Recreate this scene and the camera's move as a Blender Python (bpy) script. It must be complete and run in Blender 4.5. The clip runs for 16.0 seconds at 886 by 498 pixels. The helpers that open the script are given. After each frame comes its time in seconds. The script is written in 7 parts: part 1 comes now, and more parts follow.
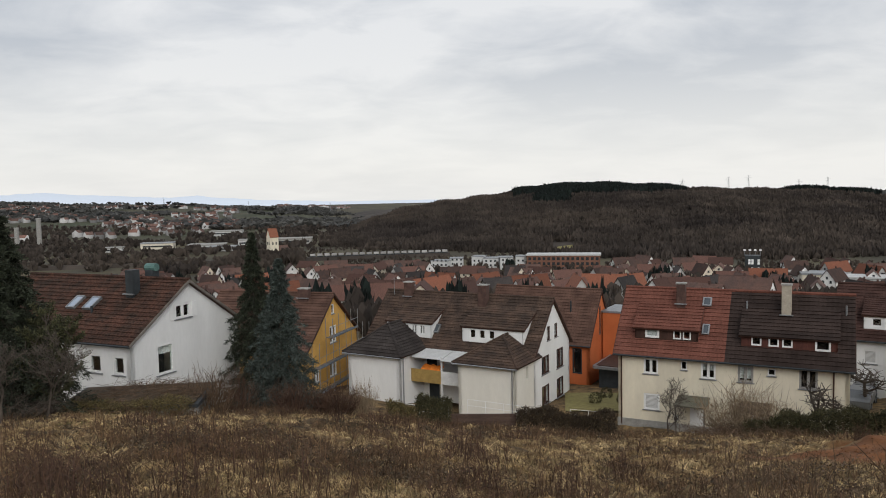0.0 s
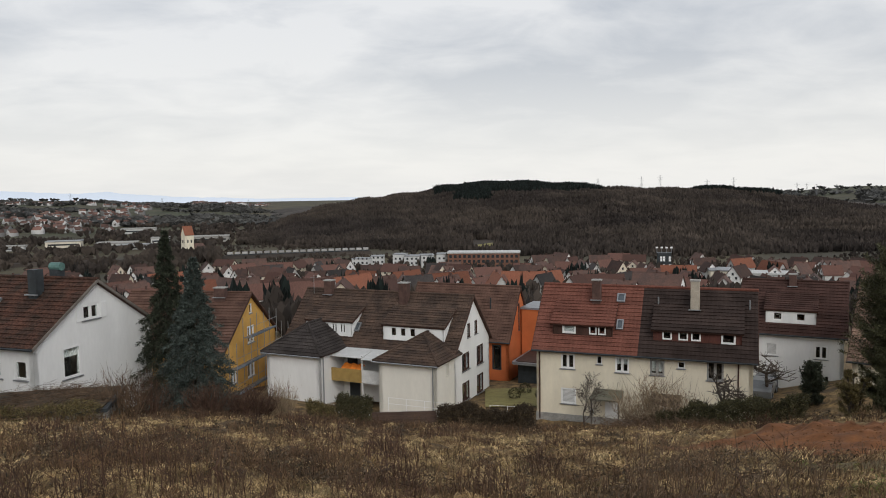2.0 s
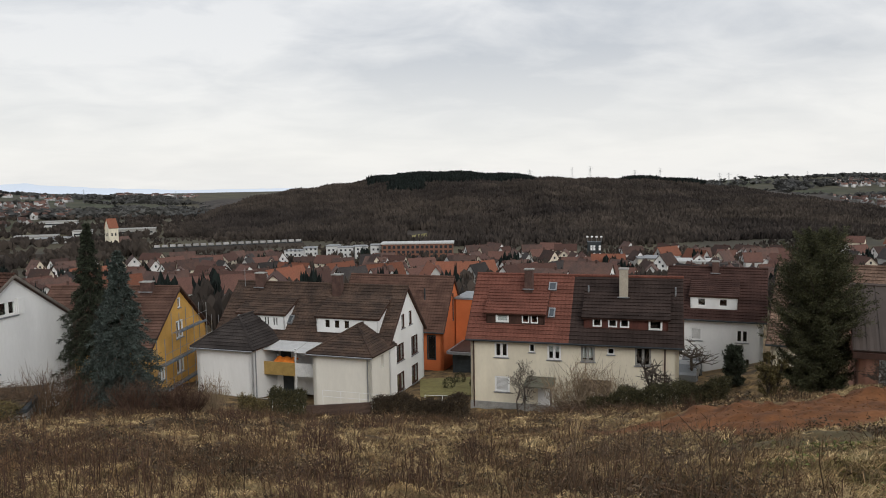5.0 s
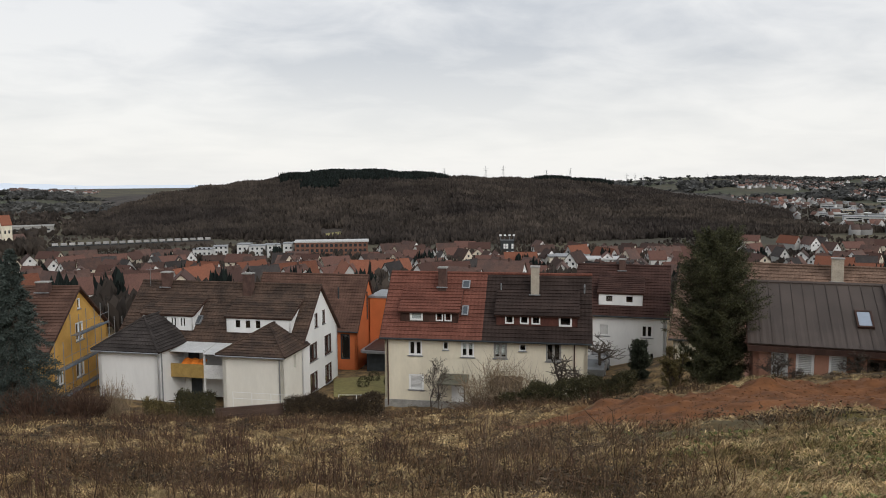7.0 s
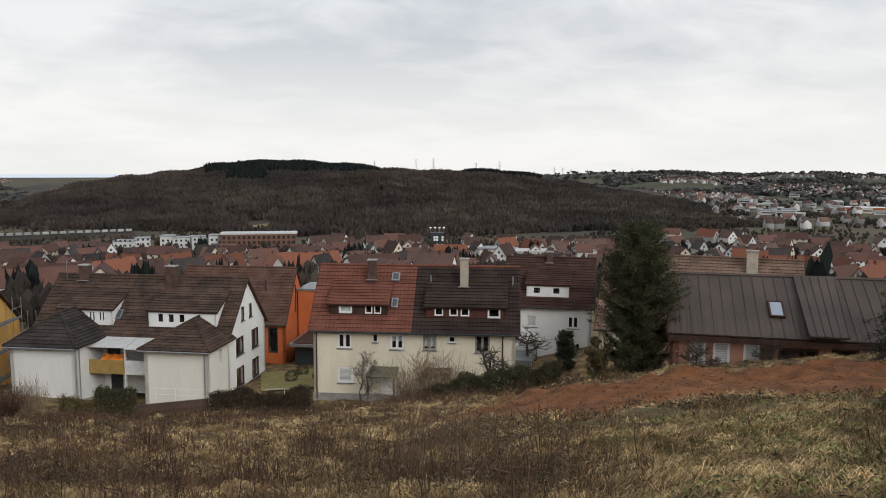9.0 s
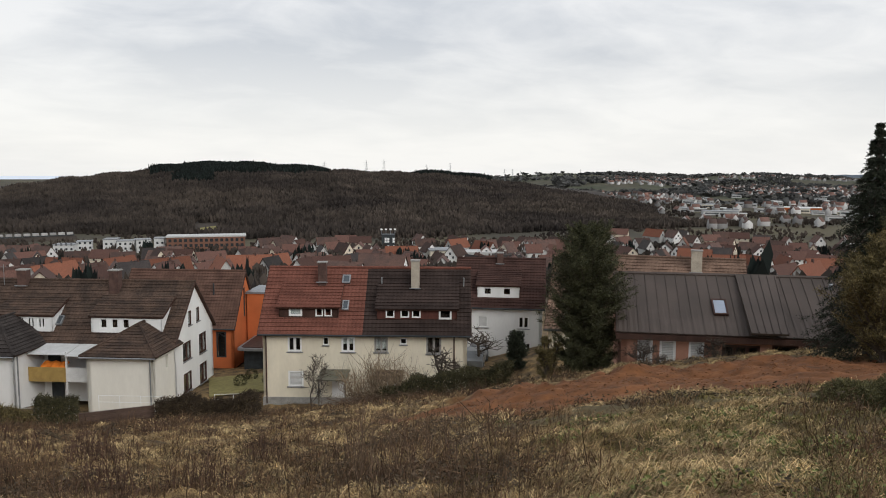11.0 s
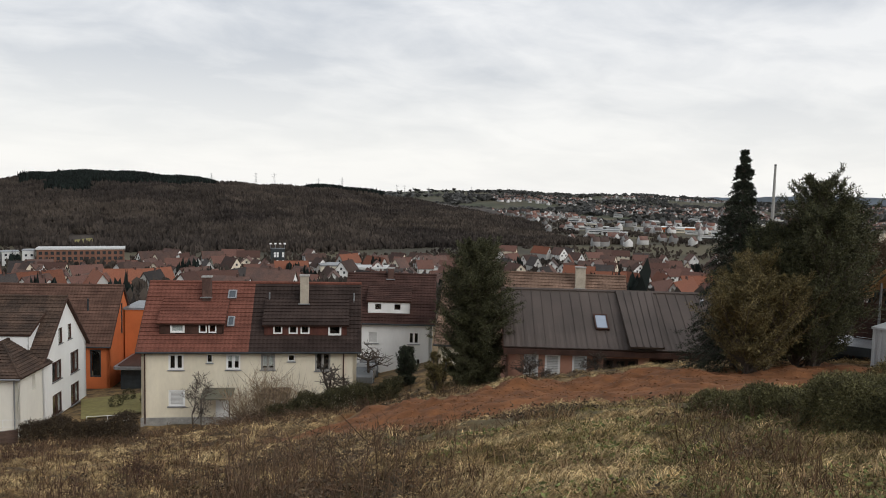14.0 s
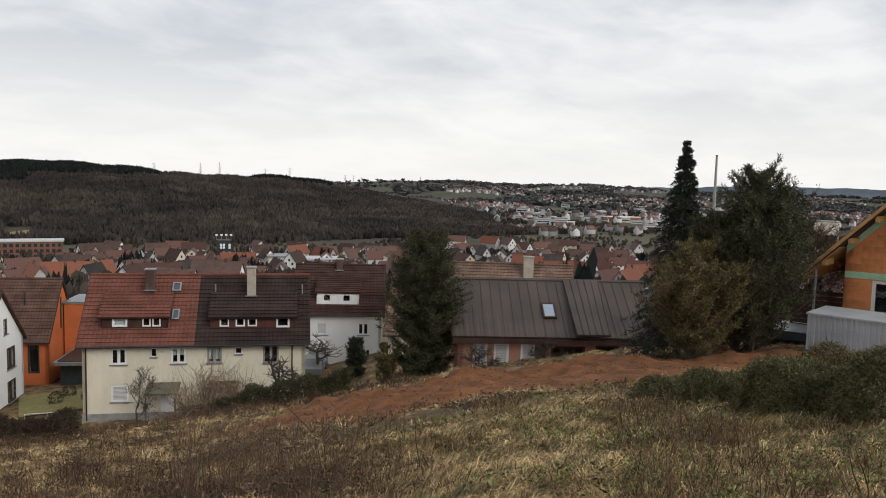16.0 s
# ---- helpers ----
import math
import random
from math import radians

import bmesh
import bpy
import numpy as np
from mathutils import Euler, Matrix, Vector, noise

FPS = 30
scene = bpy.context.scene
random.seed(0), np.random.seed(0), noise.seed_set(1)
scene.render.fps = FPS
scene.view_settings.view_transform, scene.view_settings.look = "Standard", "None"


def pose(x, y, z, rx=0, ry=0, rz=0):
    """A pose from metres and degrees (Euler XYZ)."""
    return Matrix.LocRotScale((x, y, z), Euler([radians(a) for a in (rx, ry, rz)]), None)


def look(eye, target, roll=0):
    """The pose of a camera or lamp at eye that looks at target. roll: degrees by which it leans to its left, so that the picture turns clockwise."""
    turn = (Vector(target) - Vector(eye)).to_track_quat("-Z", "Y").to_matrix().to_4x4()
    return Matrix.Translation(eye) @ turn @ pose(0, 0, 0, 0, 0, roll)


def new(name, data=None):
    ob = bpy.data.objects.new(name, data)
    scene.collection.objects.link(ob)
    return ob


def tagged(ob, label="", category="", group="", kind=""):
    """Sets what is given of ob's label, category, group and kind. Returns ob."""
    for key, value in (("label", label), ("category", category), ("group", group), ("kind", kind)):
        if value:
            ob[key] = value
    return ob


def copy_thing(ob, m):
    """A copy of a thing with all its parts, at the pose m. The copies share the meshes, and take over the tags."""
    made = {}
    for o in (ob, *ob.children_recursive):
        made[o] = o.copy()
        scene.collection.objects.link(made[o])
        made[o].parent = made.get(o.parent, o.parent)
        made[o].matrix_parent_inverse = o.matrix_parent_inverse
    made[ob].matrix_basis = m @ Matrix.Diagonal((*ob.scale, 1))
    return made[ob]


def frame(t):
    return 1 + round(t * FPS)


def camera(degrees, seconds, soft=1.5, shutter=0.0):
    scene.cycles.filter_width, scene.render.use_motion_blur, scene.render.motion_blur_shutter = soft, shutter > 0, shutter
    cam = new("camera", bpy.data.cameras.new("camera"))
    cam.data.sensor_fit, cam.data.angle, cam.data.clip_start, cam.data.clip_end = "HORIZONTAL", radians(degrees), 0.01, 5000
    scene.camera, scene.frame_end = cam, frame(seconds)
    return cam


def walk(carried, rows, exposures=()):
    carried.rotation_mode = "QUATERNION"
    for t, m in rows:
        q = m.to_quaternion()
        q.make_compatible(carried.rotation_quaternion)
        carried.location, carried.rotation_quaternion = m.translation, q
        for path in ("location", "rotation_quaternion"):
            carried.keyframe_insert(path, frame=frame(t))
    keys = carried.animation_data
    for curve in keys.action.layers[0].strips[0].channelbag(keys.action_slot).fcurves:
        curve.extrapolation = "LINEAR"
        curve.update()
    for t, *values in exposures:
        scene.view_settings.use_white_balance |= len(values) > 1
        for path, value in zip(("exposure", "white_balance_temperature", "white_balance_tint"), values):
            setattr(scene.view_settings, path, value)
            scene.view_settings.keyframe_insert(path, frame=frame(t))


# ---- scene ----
cam = camera(60.40, 16.0, soft=0.98)
# the camera is held at arm's length and swung round: yaw, pitch and lean in degrees
EYE, ARM = 1.6, 0.45
ROWS = [
    (0.0, -0.115, -4.227, 1.201),
    (0.5, -1.923, -4.482, 1.249),
    (1.0, -3.424, -4.392, 0.967),
    (1.5, -4.862, -4.385, 0.749),
    (2.0, -6.032, -4.49, 0.846),
    (2.5, -6.931, -4.465, 0.494),
    (3.0, -8.061, -4.861, 0.377),
    (3.5, -8.777, -5.02, 0.174),
    (5.8, -13.383, -5.176, 0.698),
    (6.0, -14.255, -5.0, 0.382),
    (6.5, -16.272, -5.277, 0.242),
    (7.0, -17.401, -5.462, 0.371),
    (7.5, -18.761, -5.466, -0.013),
    (8.0, -20.288, -5.639, -0.228),
    (8.5, -21.454, -5.938, -0.134),
    (9.0, -22.618, -6.045, -0.22),
    (11.5, -27.309, -5.915, -0.186),
    (12.0, -28.506, -5.921, -0.252),
    (12.5, -30.1, -5.965, -0.517),
    (13.0, -31.943, -6.273, -0.681),
    (13.5, -32.767, -5.568, -1.152),
    (14.0, -34.366, -4.631, -1.474),
    (14.5, -34.948, -4.847, -1.445),
    (15.0, -36.552, -5.126, -1.704),
    (15.5, -37.118, -5.16, -1.495),
    (16.0, -38.185, -5.263, -1.463),
]
walk(cam, [(t, pose(-ARM * math.sin(radians(yaw)), ARM * math.cos(radians(yaw)), EYE, 90 + pitch, lean, yaw)) for t, yaw, pitch, lean in ROWS],
     exposures=[(0.0, -0.09), (7.0, -0.02), (16.0, 0.05)])

# ---- world and sun: overcast ----
world = bpy.data.worlds.new("overcast_sky")
scene.world = world
world.use_nodes = True
wt = world.node_tree
wt.nodes.clear()


def wn(kind, **kw):
    n = wt.nodes.new(kind)
    for k, v in kw.items():
        n.inputs[k].default_value = v
    return n


w_out = wt.nodes.new("ShaderNodeOutputWorld")
w_bg = wt.nodes.new("ShaderNodeBackground")
sky = wt.nodes.new("ShaderNodeTexSky")
sky.sky_type = "NISHITA"
sky.sun_disc = False
sky.sun_elevation = radians(33)
sky.sun_rotation = radians(166)
w_geo = wt.nodes.new("ShaderNodeTexCoord")
w_sep = wt.nodes.new("ShaderNodeSeparateXYZ")
wt.links.new(w_geo.outputs["Generated"], w_sep.inputs[0])
# the cloud deck is a plane overhead: direction / (height + small number)
w_h = wt.nodes.new("ShaderNodeMath"); w_h.operation = "ADD"; w_h.inputs[1].default_value = 0.20
w_abs = wt.nodes.new("ShaderNodeMath"); w_abs.operation = "ABSOLUTE"
wt.links.new(w_sep.outputs["Z"], w_abs.inputs[0])
wt.links.new(w_abs.outputs[0], w_h.inputs[0])
w_div = wt.nodes.new("ShaderNodeVectorMath"); w_div.operation = "DIVIDE"
w_comb = wt.nodes.new("ShaderNodeCombineXYZ")
for i in range(3):
    wt.links.new(w_h.outputs[0], w_comb.inputs[i])
wt.links.new(w_geo.outputs["Generated"], w_div.inputs[0])
wt.links.new(w_comb.outputs[0], w_div.inputs[1])
w_flat = wt.nodes.new("ShaderNodeMapping")
w_flat.inputs["Scale"].default_value = (0.95, 1.15, 0.0)
w_flat.inputs["Location"].default_value = (2.4, 1.15, 0.0)
wt.links.new(w_div.outputs[0], w_flat.inputs[0])
w_n1 = wn("ShaderNodeTexNoise", Scale=0.75, Detail=7.0, Roughness=0.5, Distortion=0.25)
w_n2 = wn("ShaderNodeTexNoise", Scale=2.6, Detail=8.0, Roughness=0.55, Distortion=0.4)
for n in (w_n1, w_n2):
    wt.links.new(w_flat.outputs[0], n.inputs["Vector"])
w_mix = wt.nodes.new("ShaderNodeMix"); w_mix.data_type = "FLOAT"; w_mix.inputs[0].default_value = 0.35
wt.links.new(w_n1.outputs["Fac"], w_mix.inputs[2])
wt.links.new(w_n2.outputs["Fac"], w_mix.inputs[3])
w_ramp = wt.nodes.new("ShaderNodeValToRGB")
w_ramp.color_ramp.elements[0].position = 0.40
w_ramp.color_ramp.elements[0].color = (0.47, 0.515, 0.585, 1)
w_ramp.color_ramp.elements[1].position = 0.585
w_ramp.color_ramp.elements[1].color = (0.86, 0.87, 0.885, 1)
wt.links.new(w_mix.outputs[0], w_ramp.inputs[0])
# the deck thins towards the horizon
w_hz = wt.nodes.new("ShaderNodeMapRange")
w_hz.interpolation_type = "SMOOTHSTEP"
w_hz.inputs["From Min"].default_value = 0.02
w_hz.inputs["From Max"].default_value = 0.26
w_hz.inputs["To Min"].default_value = 0.8
w_hz.inputs["To Max"].default_value = 0.0
wt.links.new(w_abs.outputs[0], w_hz.inputs["Value"])
w_band = wt.nodes.new("ShaderNodeMix"); w_band.data_type = "RGBA"
w_band.inputs[7].default_value = (0.97, 0.955, 0.92, 1)
wt.links.new(w_hz.outputs[0], w_band.inputs[0])
wt.links.new(w_ramp.outputs[0], w_band.inputs[6])
w_sk = wt.nodes.new("ShaderNodeVectorMath"); w_sk.operation = "SCALE"; w_sk.inputs["Scale"].default_value = 0.12
wt.links.new(sky.outputs[0], w_sk.inputs[0])
w_all = wt.nodes.new("ShaderNodeMix"); w_all.data_type = "RGBA"; w_all.inputs[0].default_value = 0.95
wt.links.new(w_sk.outputs[0], w_all.inputs[6])
wt.links.new(w_band.outputs[2], w_all.inputs[7])
wt.links.new(w_all.outputs[2], w_bg.inputs[0])
w_bg.inputs[1].default_value = 1.0
wt.links.new(w_bg.outputs[0], w_out.inputs[0])

sun = new("sun", bpy.data.lights.new("sun", "SUN"))
sun.data.energy = 1.5
sun.data.angle = radians(40)
sun.data.color = (1.0, 0.97, 0.92)
sun.matrix_world = look((12, -50, 34), (0, 0, 0))


# ---- materials ----
def mat(name, col, rough=0.8, metal=0.0, var=0.25, scale=2.0, grain=0.25, gscale=25.0, bump=0.2, bscale=None, col2=None, island=0.0, obj=0.0,
        spec=0.3, coords="Object", stretch=(1, 1, 1)):
    """A procedural surface: a base colour that varies at two scales, with fine relief."""
    m = bpy.data.materials.new(name)
    m.use_nodes = True
    t = m.node_tree
    b = t.nodes["Principled BSDF"]
    b.inputs["Roughness"].default_value = rough
    b.inputs["Metallic"].default_value = metal
    b.inputs["Specular IOR Level"].default_value = spec
    tc = t.nodes.new("ShaderNodeTexCoord")
    mp = t.nodes.new("ShaderNodeMapping")
    mp.inputs["Scale"].default_value = stretch
    t.links.new(tc.outputs[coords], mp.inputs[0])
    n1 = t.nodes.new("ShaderNodeTexNoise")
    n1.inputs["Scale"].default_value = scale
    n1.inputs["Detail"].default_value = 5
    n2 = t.nodes.new("ShaderNodeTexNoise")
    n2.inputs["Scale"].default_value = gscale
    n2.inputs["Detail"].default_value = 4
    for n in (n1, n2):
        t.links.new(mp.outputs[0], n.inputs["Vector"])
    a = t.nodes.new("ShaderNodeMix"); a.data_type = "RGBA"
    c2 = col2 or tuple(min(1, c * (1 - var)) for c in col)
    c1 = col if col2 else tuple(min(1, c * (1 + var * 0.6)) for c in col)
    a.inputs[6].default_value = (*c1, 1)
    a.inputs[7].default_value = (*c2, 1)
    r = t.nodes.new("ShaderNodeMapRange")
    r.inputs["From Min"].default_value = 0.35
    r.inputs["From Max"].default_value = 0.65
    t.links.new(n1.outputs["Fac"], r.inputs["Value"])
    t.links.new(r.outputs[0], a.inputs[0])
    last = a.outputs[2]

    def scaled(value, amount, before):
        mr = t.nodes.new("ShaderNodeMapRange")
        mr.inputs["From Min"].default_value = 0.25
        mr.inputs["From Max"].default_value = 0.75
        mr.inputs["To Min"].default_value = 1 - amount
        mr.inputs["To Max"].default_value = 1 + amount
        t.links.new(value, mr.inputs["Value"])
        v = t.nodes.new("ShaderNodeVectorMath"); v.operation = "SCALE"
        t.links.new(before, v.inputs[0])
        t.links.new(mr.outputs[0], v.inputs["Scale"])
        return v.outputs[0]

    last = scaled(n2.outputs["Fac"], grain, last)
    if island:
        g = t.nodes.new("ShaderNodeNewGeometry")
        last = scaled(g.outputs["Random Per Island"], island, last)
    if obj:
        o = t.nodes.new("ShaderNodeObjectInfo")
        last = scaled(o.outputs["Random"], obj, last)
    t.links.new(last, b.inputs["Base Color"])
    if bump:
        bp = t.nodes.new("ShaderNodeBump")
        bp.inputs["Strength"].default_value = bump
        bp.inputs["Distance"].default_value = 0.03
        t.links.new(n2.outputs["Fac"], bp.inputs["Height"])
        t.links.new(bp.outputs[0], b.inputs["Normal"])
    return m


def glass_mat(name, tint=(0.8, 0.85, 0.85)):
    m = bpy.data.materials.new(name)
    m.use_nodes = True
    b = m.node_tree.nodes["Principled BSDF"]
    b.inputs["Base Color"].default_value = (*tint, 1)
    b.inputs["Roughness"].default_value = 0.03
    b.inputs["Transmission Weight"].default_value = 1.0
    b.inputs["IOR"].default_value = 1.45
    return m


M_WHITE = mat("white_render", (0.79, 0.79, 0.78), 0.9, var=0.07, scale=0.5, grain=0.025, gscale=6, stretch=(1, 1, 0.35))
M_CREAM = mat("cream_render", (0.75, 0.685, 0.545), 0.9, var=0.10, scale=0.5, grain=0.04, gscale=6, stretch=(1, 1, 0.35))
M_IVORY = mat("ivory_render", (0.77, 0.745, 0.675), 0.9, var=0.07, scale=0.5, grain=0.025, gscale=6, stretch=(1, 1, 0.35))
M_CREAM2 = mat("aged_cream_render", (0.68, 0.62, 0.51), 0.9, var=0.16, scale=0.6, grain=0.06, gscale=6, stretch=(1, 1, 0.3))
M_YELLOW = mat("yellow_render", (0.64, 0.37, 0.10), 0.9, var=0.14, scale=0.7, grain=0.06, gscale=8)
M_ORANGE = mat("orange_render", (0.50, 0.135, 0.045), 0.85, var=0.10, scale=0.6, grain=0.05, gscale=8)
M_PINK = mat("salmon_render", (0.42, 0.215, 0.15), 0.9, var=0.12, scale=0.7, grain=0.06, gscale=8)
M_BRICK = mat("orange_hollow_brick", (0.66, 0.26, 0.10), 0.9, var=0.15, scale=1.5, grain=0.12, gscale=12, obj=0.12)
M_MINT = mat("mint_tape_strip", (0.42, 0.62, 0.42), 0.7, var=0.1)
T_OLD = mat("weathered_brown_tile", (0.100, 0.066, 0.050), 0.85, var=0.35, scale=0.9, grain=0.45, gscale=9, col2=(0.052, 0.038, 0.031), obj=0.14, spec=0.1)
T_RED = mat("red_tile", (0.155, 0.062, 0.045), 0.8, var=0.2, scale=0.8, grain=0.3, gscale=9, obj=0.10, spec=0.12)
T_RUST = mat("mossy_red_brown_tile", (0.088, 0.043, 0.031), 0.85, scale=1.1, grain=0.7, gscale=8, col2=(0.040, 0.027, 0.021), obj=0.1, spec=0.1)
T_DARK = mat("dark_brown_tile", (0.043, 0.030, 0.026), 0.7, var=0.3, scale=0.8, grain=0.3, gscale=14, obj=0.12, spec=0.1)
T_SLATY = mat("grey_black_tile", (0.052, 0.044, 0.041), 0.8, var=0.3, scale=0.9, grain=0.4, gscale=10, obj=0.15, spec=0.1)
T_RIB = mat("pale_brown_ribbed_tile", (0.165, 0.108, 0.080), 0.8, var=0.3, scale=0.8, grain=0.4, gscale=9, obj=0.2, spec=0.1)
T_BROWN = mat("brown_tile", (0.115, 0.066, 0.050), 0.75, var=0.3, scale=0.8, grain=0.3, gscale=14, obj=0.1, spec=0.1)
T_MAROON = mat("maroon_tile", (0.066, 0.036, 0.030), 0.75, var=0.3, scale=0.8, grain=0.3, gscale=14, obj=0.1, spec=0.1)
M_METALROOF = mat("brown_sheet_metal", (0.078, 0.060, 0.051), 0.55, metal=0.0, var=0.2, scale=0.5, grain=0.08, gscale=20, obj=0.06, bump=0.05)
M_FRAME = mat("white_window_frame", (0.80, 0.80, 0.79), 0.5, var=0.05, grain=0.03)
M_SHUTTER = mat("grey_roller_shutter", (0.52, 0.52, 0.51), 0.7, var=0.08)
M_GREYMETAL = mat("zinc", (0.30, 0.31, 0.32), 0.5, metal=0.6, var=0.15)
M_BROWNWOOD = mat("dark_brown_wood", (0.060, 0.030, 0.022), 0.8, var=0.3, stretch=(1, 1, 0.2))
M_WOOD = mat("raw_spruce_wood", (0.48, 0.27, 0.11), 0.7, var=0.2, stretch=(0.3, 1, 1))
M_GREYWOOD = mat("grey_timber", (0.17, 0.15, 0.13), 0.85, var=0.25)
M_FASCIA = mat("white_fascia", (0.70, 0.70, 0.69), 0.7, var=0.08)
M_CHIM = mat("brown_chimney_brick", (0.095, 0.055, 0.045), 0.85, var=0.25, grain=0.3, gscale=8)
M_CHIMC = mat("beige_concrete", (0.42, 0.37, 0.30), 0.9, var=0.15)
M_SLATE = mat("dark_slate", (0.036, 0.042, 0.046), 0.6, var=0.25)
M_COPPER = mat("green_copper", (0.12, 0.22, 0.20), 0.6, metal=0.3, var=0.2)
M_GLASS = glass_mat("window_glass")
M_CURTAIN = mat("white_curtain", (0.75, 0.75, 0.73), 0.9, var=0.1)
# near-black: the shade of an unlit room is put into this colour
M_INSIDE = mat("room_darkness", (0.035, 0.032, 0.03), 0.9)
M_GALV = mat("galvanised_sheet", (0.40, 0.42, 0.43), 0.5, metal=0.2, var=0.15, scale=0.8, grain=0.1)
# paler, greyer copy of the bare woods: distance haze put into the colour
M_FARWOODS = mat("far_hazed_woods", (0.070, 0.071, 0.071), 0.95, scale=0.006, grain=0.3, gscale=0.03, col2=(0.090, 0.088, 0.082), island=0.15, bump=0)
M_CONC = mat("concrete", (0.32, 0.31, 0.29), 0.9, var=0.2)
M_BALC = mat("ochre_balcony_panel", (0.36, 0.24, 0.08), 0.7, var=0.15)
M_ORCLOTH = mat("orange_cloth", (0.75, 0.22, 0.03), 0.8)
M_EARTHRED = mat("fresh_red_earth", (0.215, 0.098, 0.044), 0.95, scale=0.35, grain=0.4, gscale=3.0, col2=(0.15, 0.068, 0.031), bump=0.9, coords="Object")
M_BARK = mat("bark", (0.085, 0.068, 0.055), 0.9, var=0.3, grain=0.3)
M_TWIG = mat("grey_brown_twigs", (0.125, 0.082, 0.052), 0.9, var=0.3, island=0.35)
M_SILVER = mat("pale_twigs", (0.235, 0.175, 0.115), 0.9, var=0.25, island=0.3)
M_REDTWIG = mat("red_brown_twigs", (0.082, 0.046, 0.031), 0.9, var=0.3, island=0.3)
M_NEEDLE = mat("dark_spruce_needles", (0.034, 0.041, 0.025), 0.75, var=0.3, island=0.5)
M_BLUEN = mat("blue_spruce_needles", (0.060, 0.076, 0.066), 0.75, var=0.3, island=0.5)
M_YEW = mat("yew_needles", (0.060, 0.061, 0.028), 0.75, var=0.3, island=0.5)
M_YEWB = mat("brownish_yew_needles", (0.135, 0.106, 0.044), 0.75, var=0.3, island=0.5)
M_HEDGE = mat("dark_hedge_leaf", (0.068, 0.062, 0.028), 0.75, var=0.3, island=0.5)
M_THUJA = mat("olive_thuja_leaf", (0.115, 0.105, 0.045), 0.75, var=0.3, island=0.5)
M_HEDGEB = mat("brown_beech_hedge", (0.060, 0.043, 0.026), 0.85, var=0.3, island=0.4)
M_GRASSDRY = mat("dry_straw_grass", (0.55, 0.42, 0.225), 0.9, scale=0.9, grain=0.95, gscale=2.6, col2=(0.25, 0.17, 0.08), island=0.4, bump=0)
M_GRASSGRN = mat("dull_green_grass", (0.16, 0.135, 0.045), 0.85, scale=0.6, grain=0.45, gscale=2.8, col2=(0.25, 0.185, 0.09), island=0.4, bump=0)
M_WEEDLEAF = mat("green_weed_leaf", (0.155, 0.175, 0.055), 0.7, island=0.4, bump=0)
M_CANE = mat("dark_dead_canes", (0.070, 0.042, 0.026), 0.9, scale=0.5, grain=0.5, gscale=2.2, col2=(0.14, 0.085, 0.046), island=0.4, bump=0)
M_MOSS = mat("yellow_green_moss", (0.24, 0.205, 0.07), 0.9, scale=0.8, grain=0.4, gscale=3, col2=(0.12, 0.11, 0.04), island=0.4, bump=0)
M_BRAMBLE = mat("dark_bramble_leaf", (0.055, 0.043, 0.026), 0.9, scale=0.6, grain=0.6, gscale=2.4, col2=(0.115, 0.083, 0.055), island=0.4, bump=0)
M_WEED = mat("dead_weed_stalk", (0.125, 0.075, 0.042), 0.9, scale=0.4, grain=0.4, gscale=2.2, col2=(0.25, 0.165, 0.085), island=0.4, bump=0)
M_LAWN = mat("lawn", (0.23, 0.20, 0.075), 0.9, var=0.2)
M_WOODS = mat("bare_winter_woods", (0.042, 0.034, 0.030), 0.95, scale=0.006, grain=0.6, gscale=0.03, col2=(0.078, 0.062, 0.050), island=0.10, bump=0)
M_CONIF = mat("far_conifers", (0.010, 0.015, 0.013), 0.95, scale=0.02, island=0.4, bump=0)


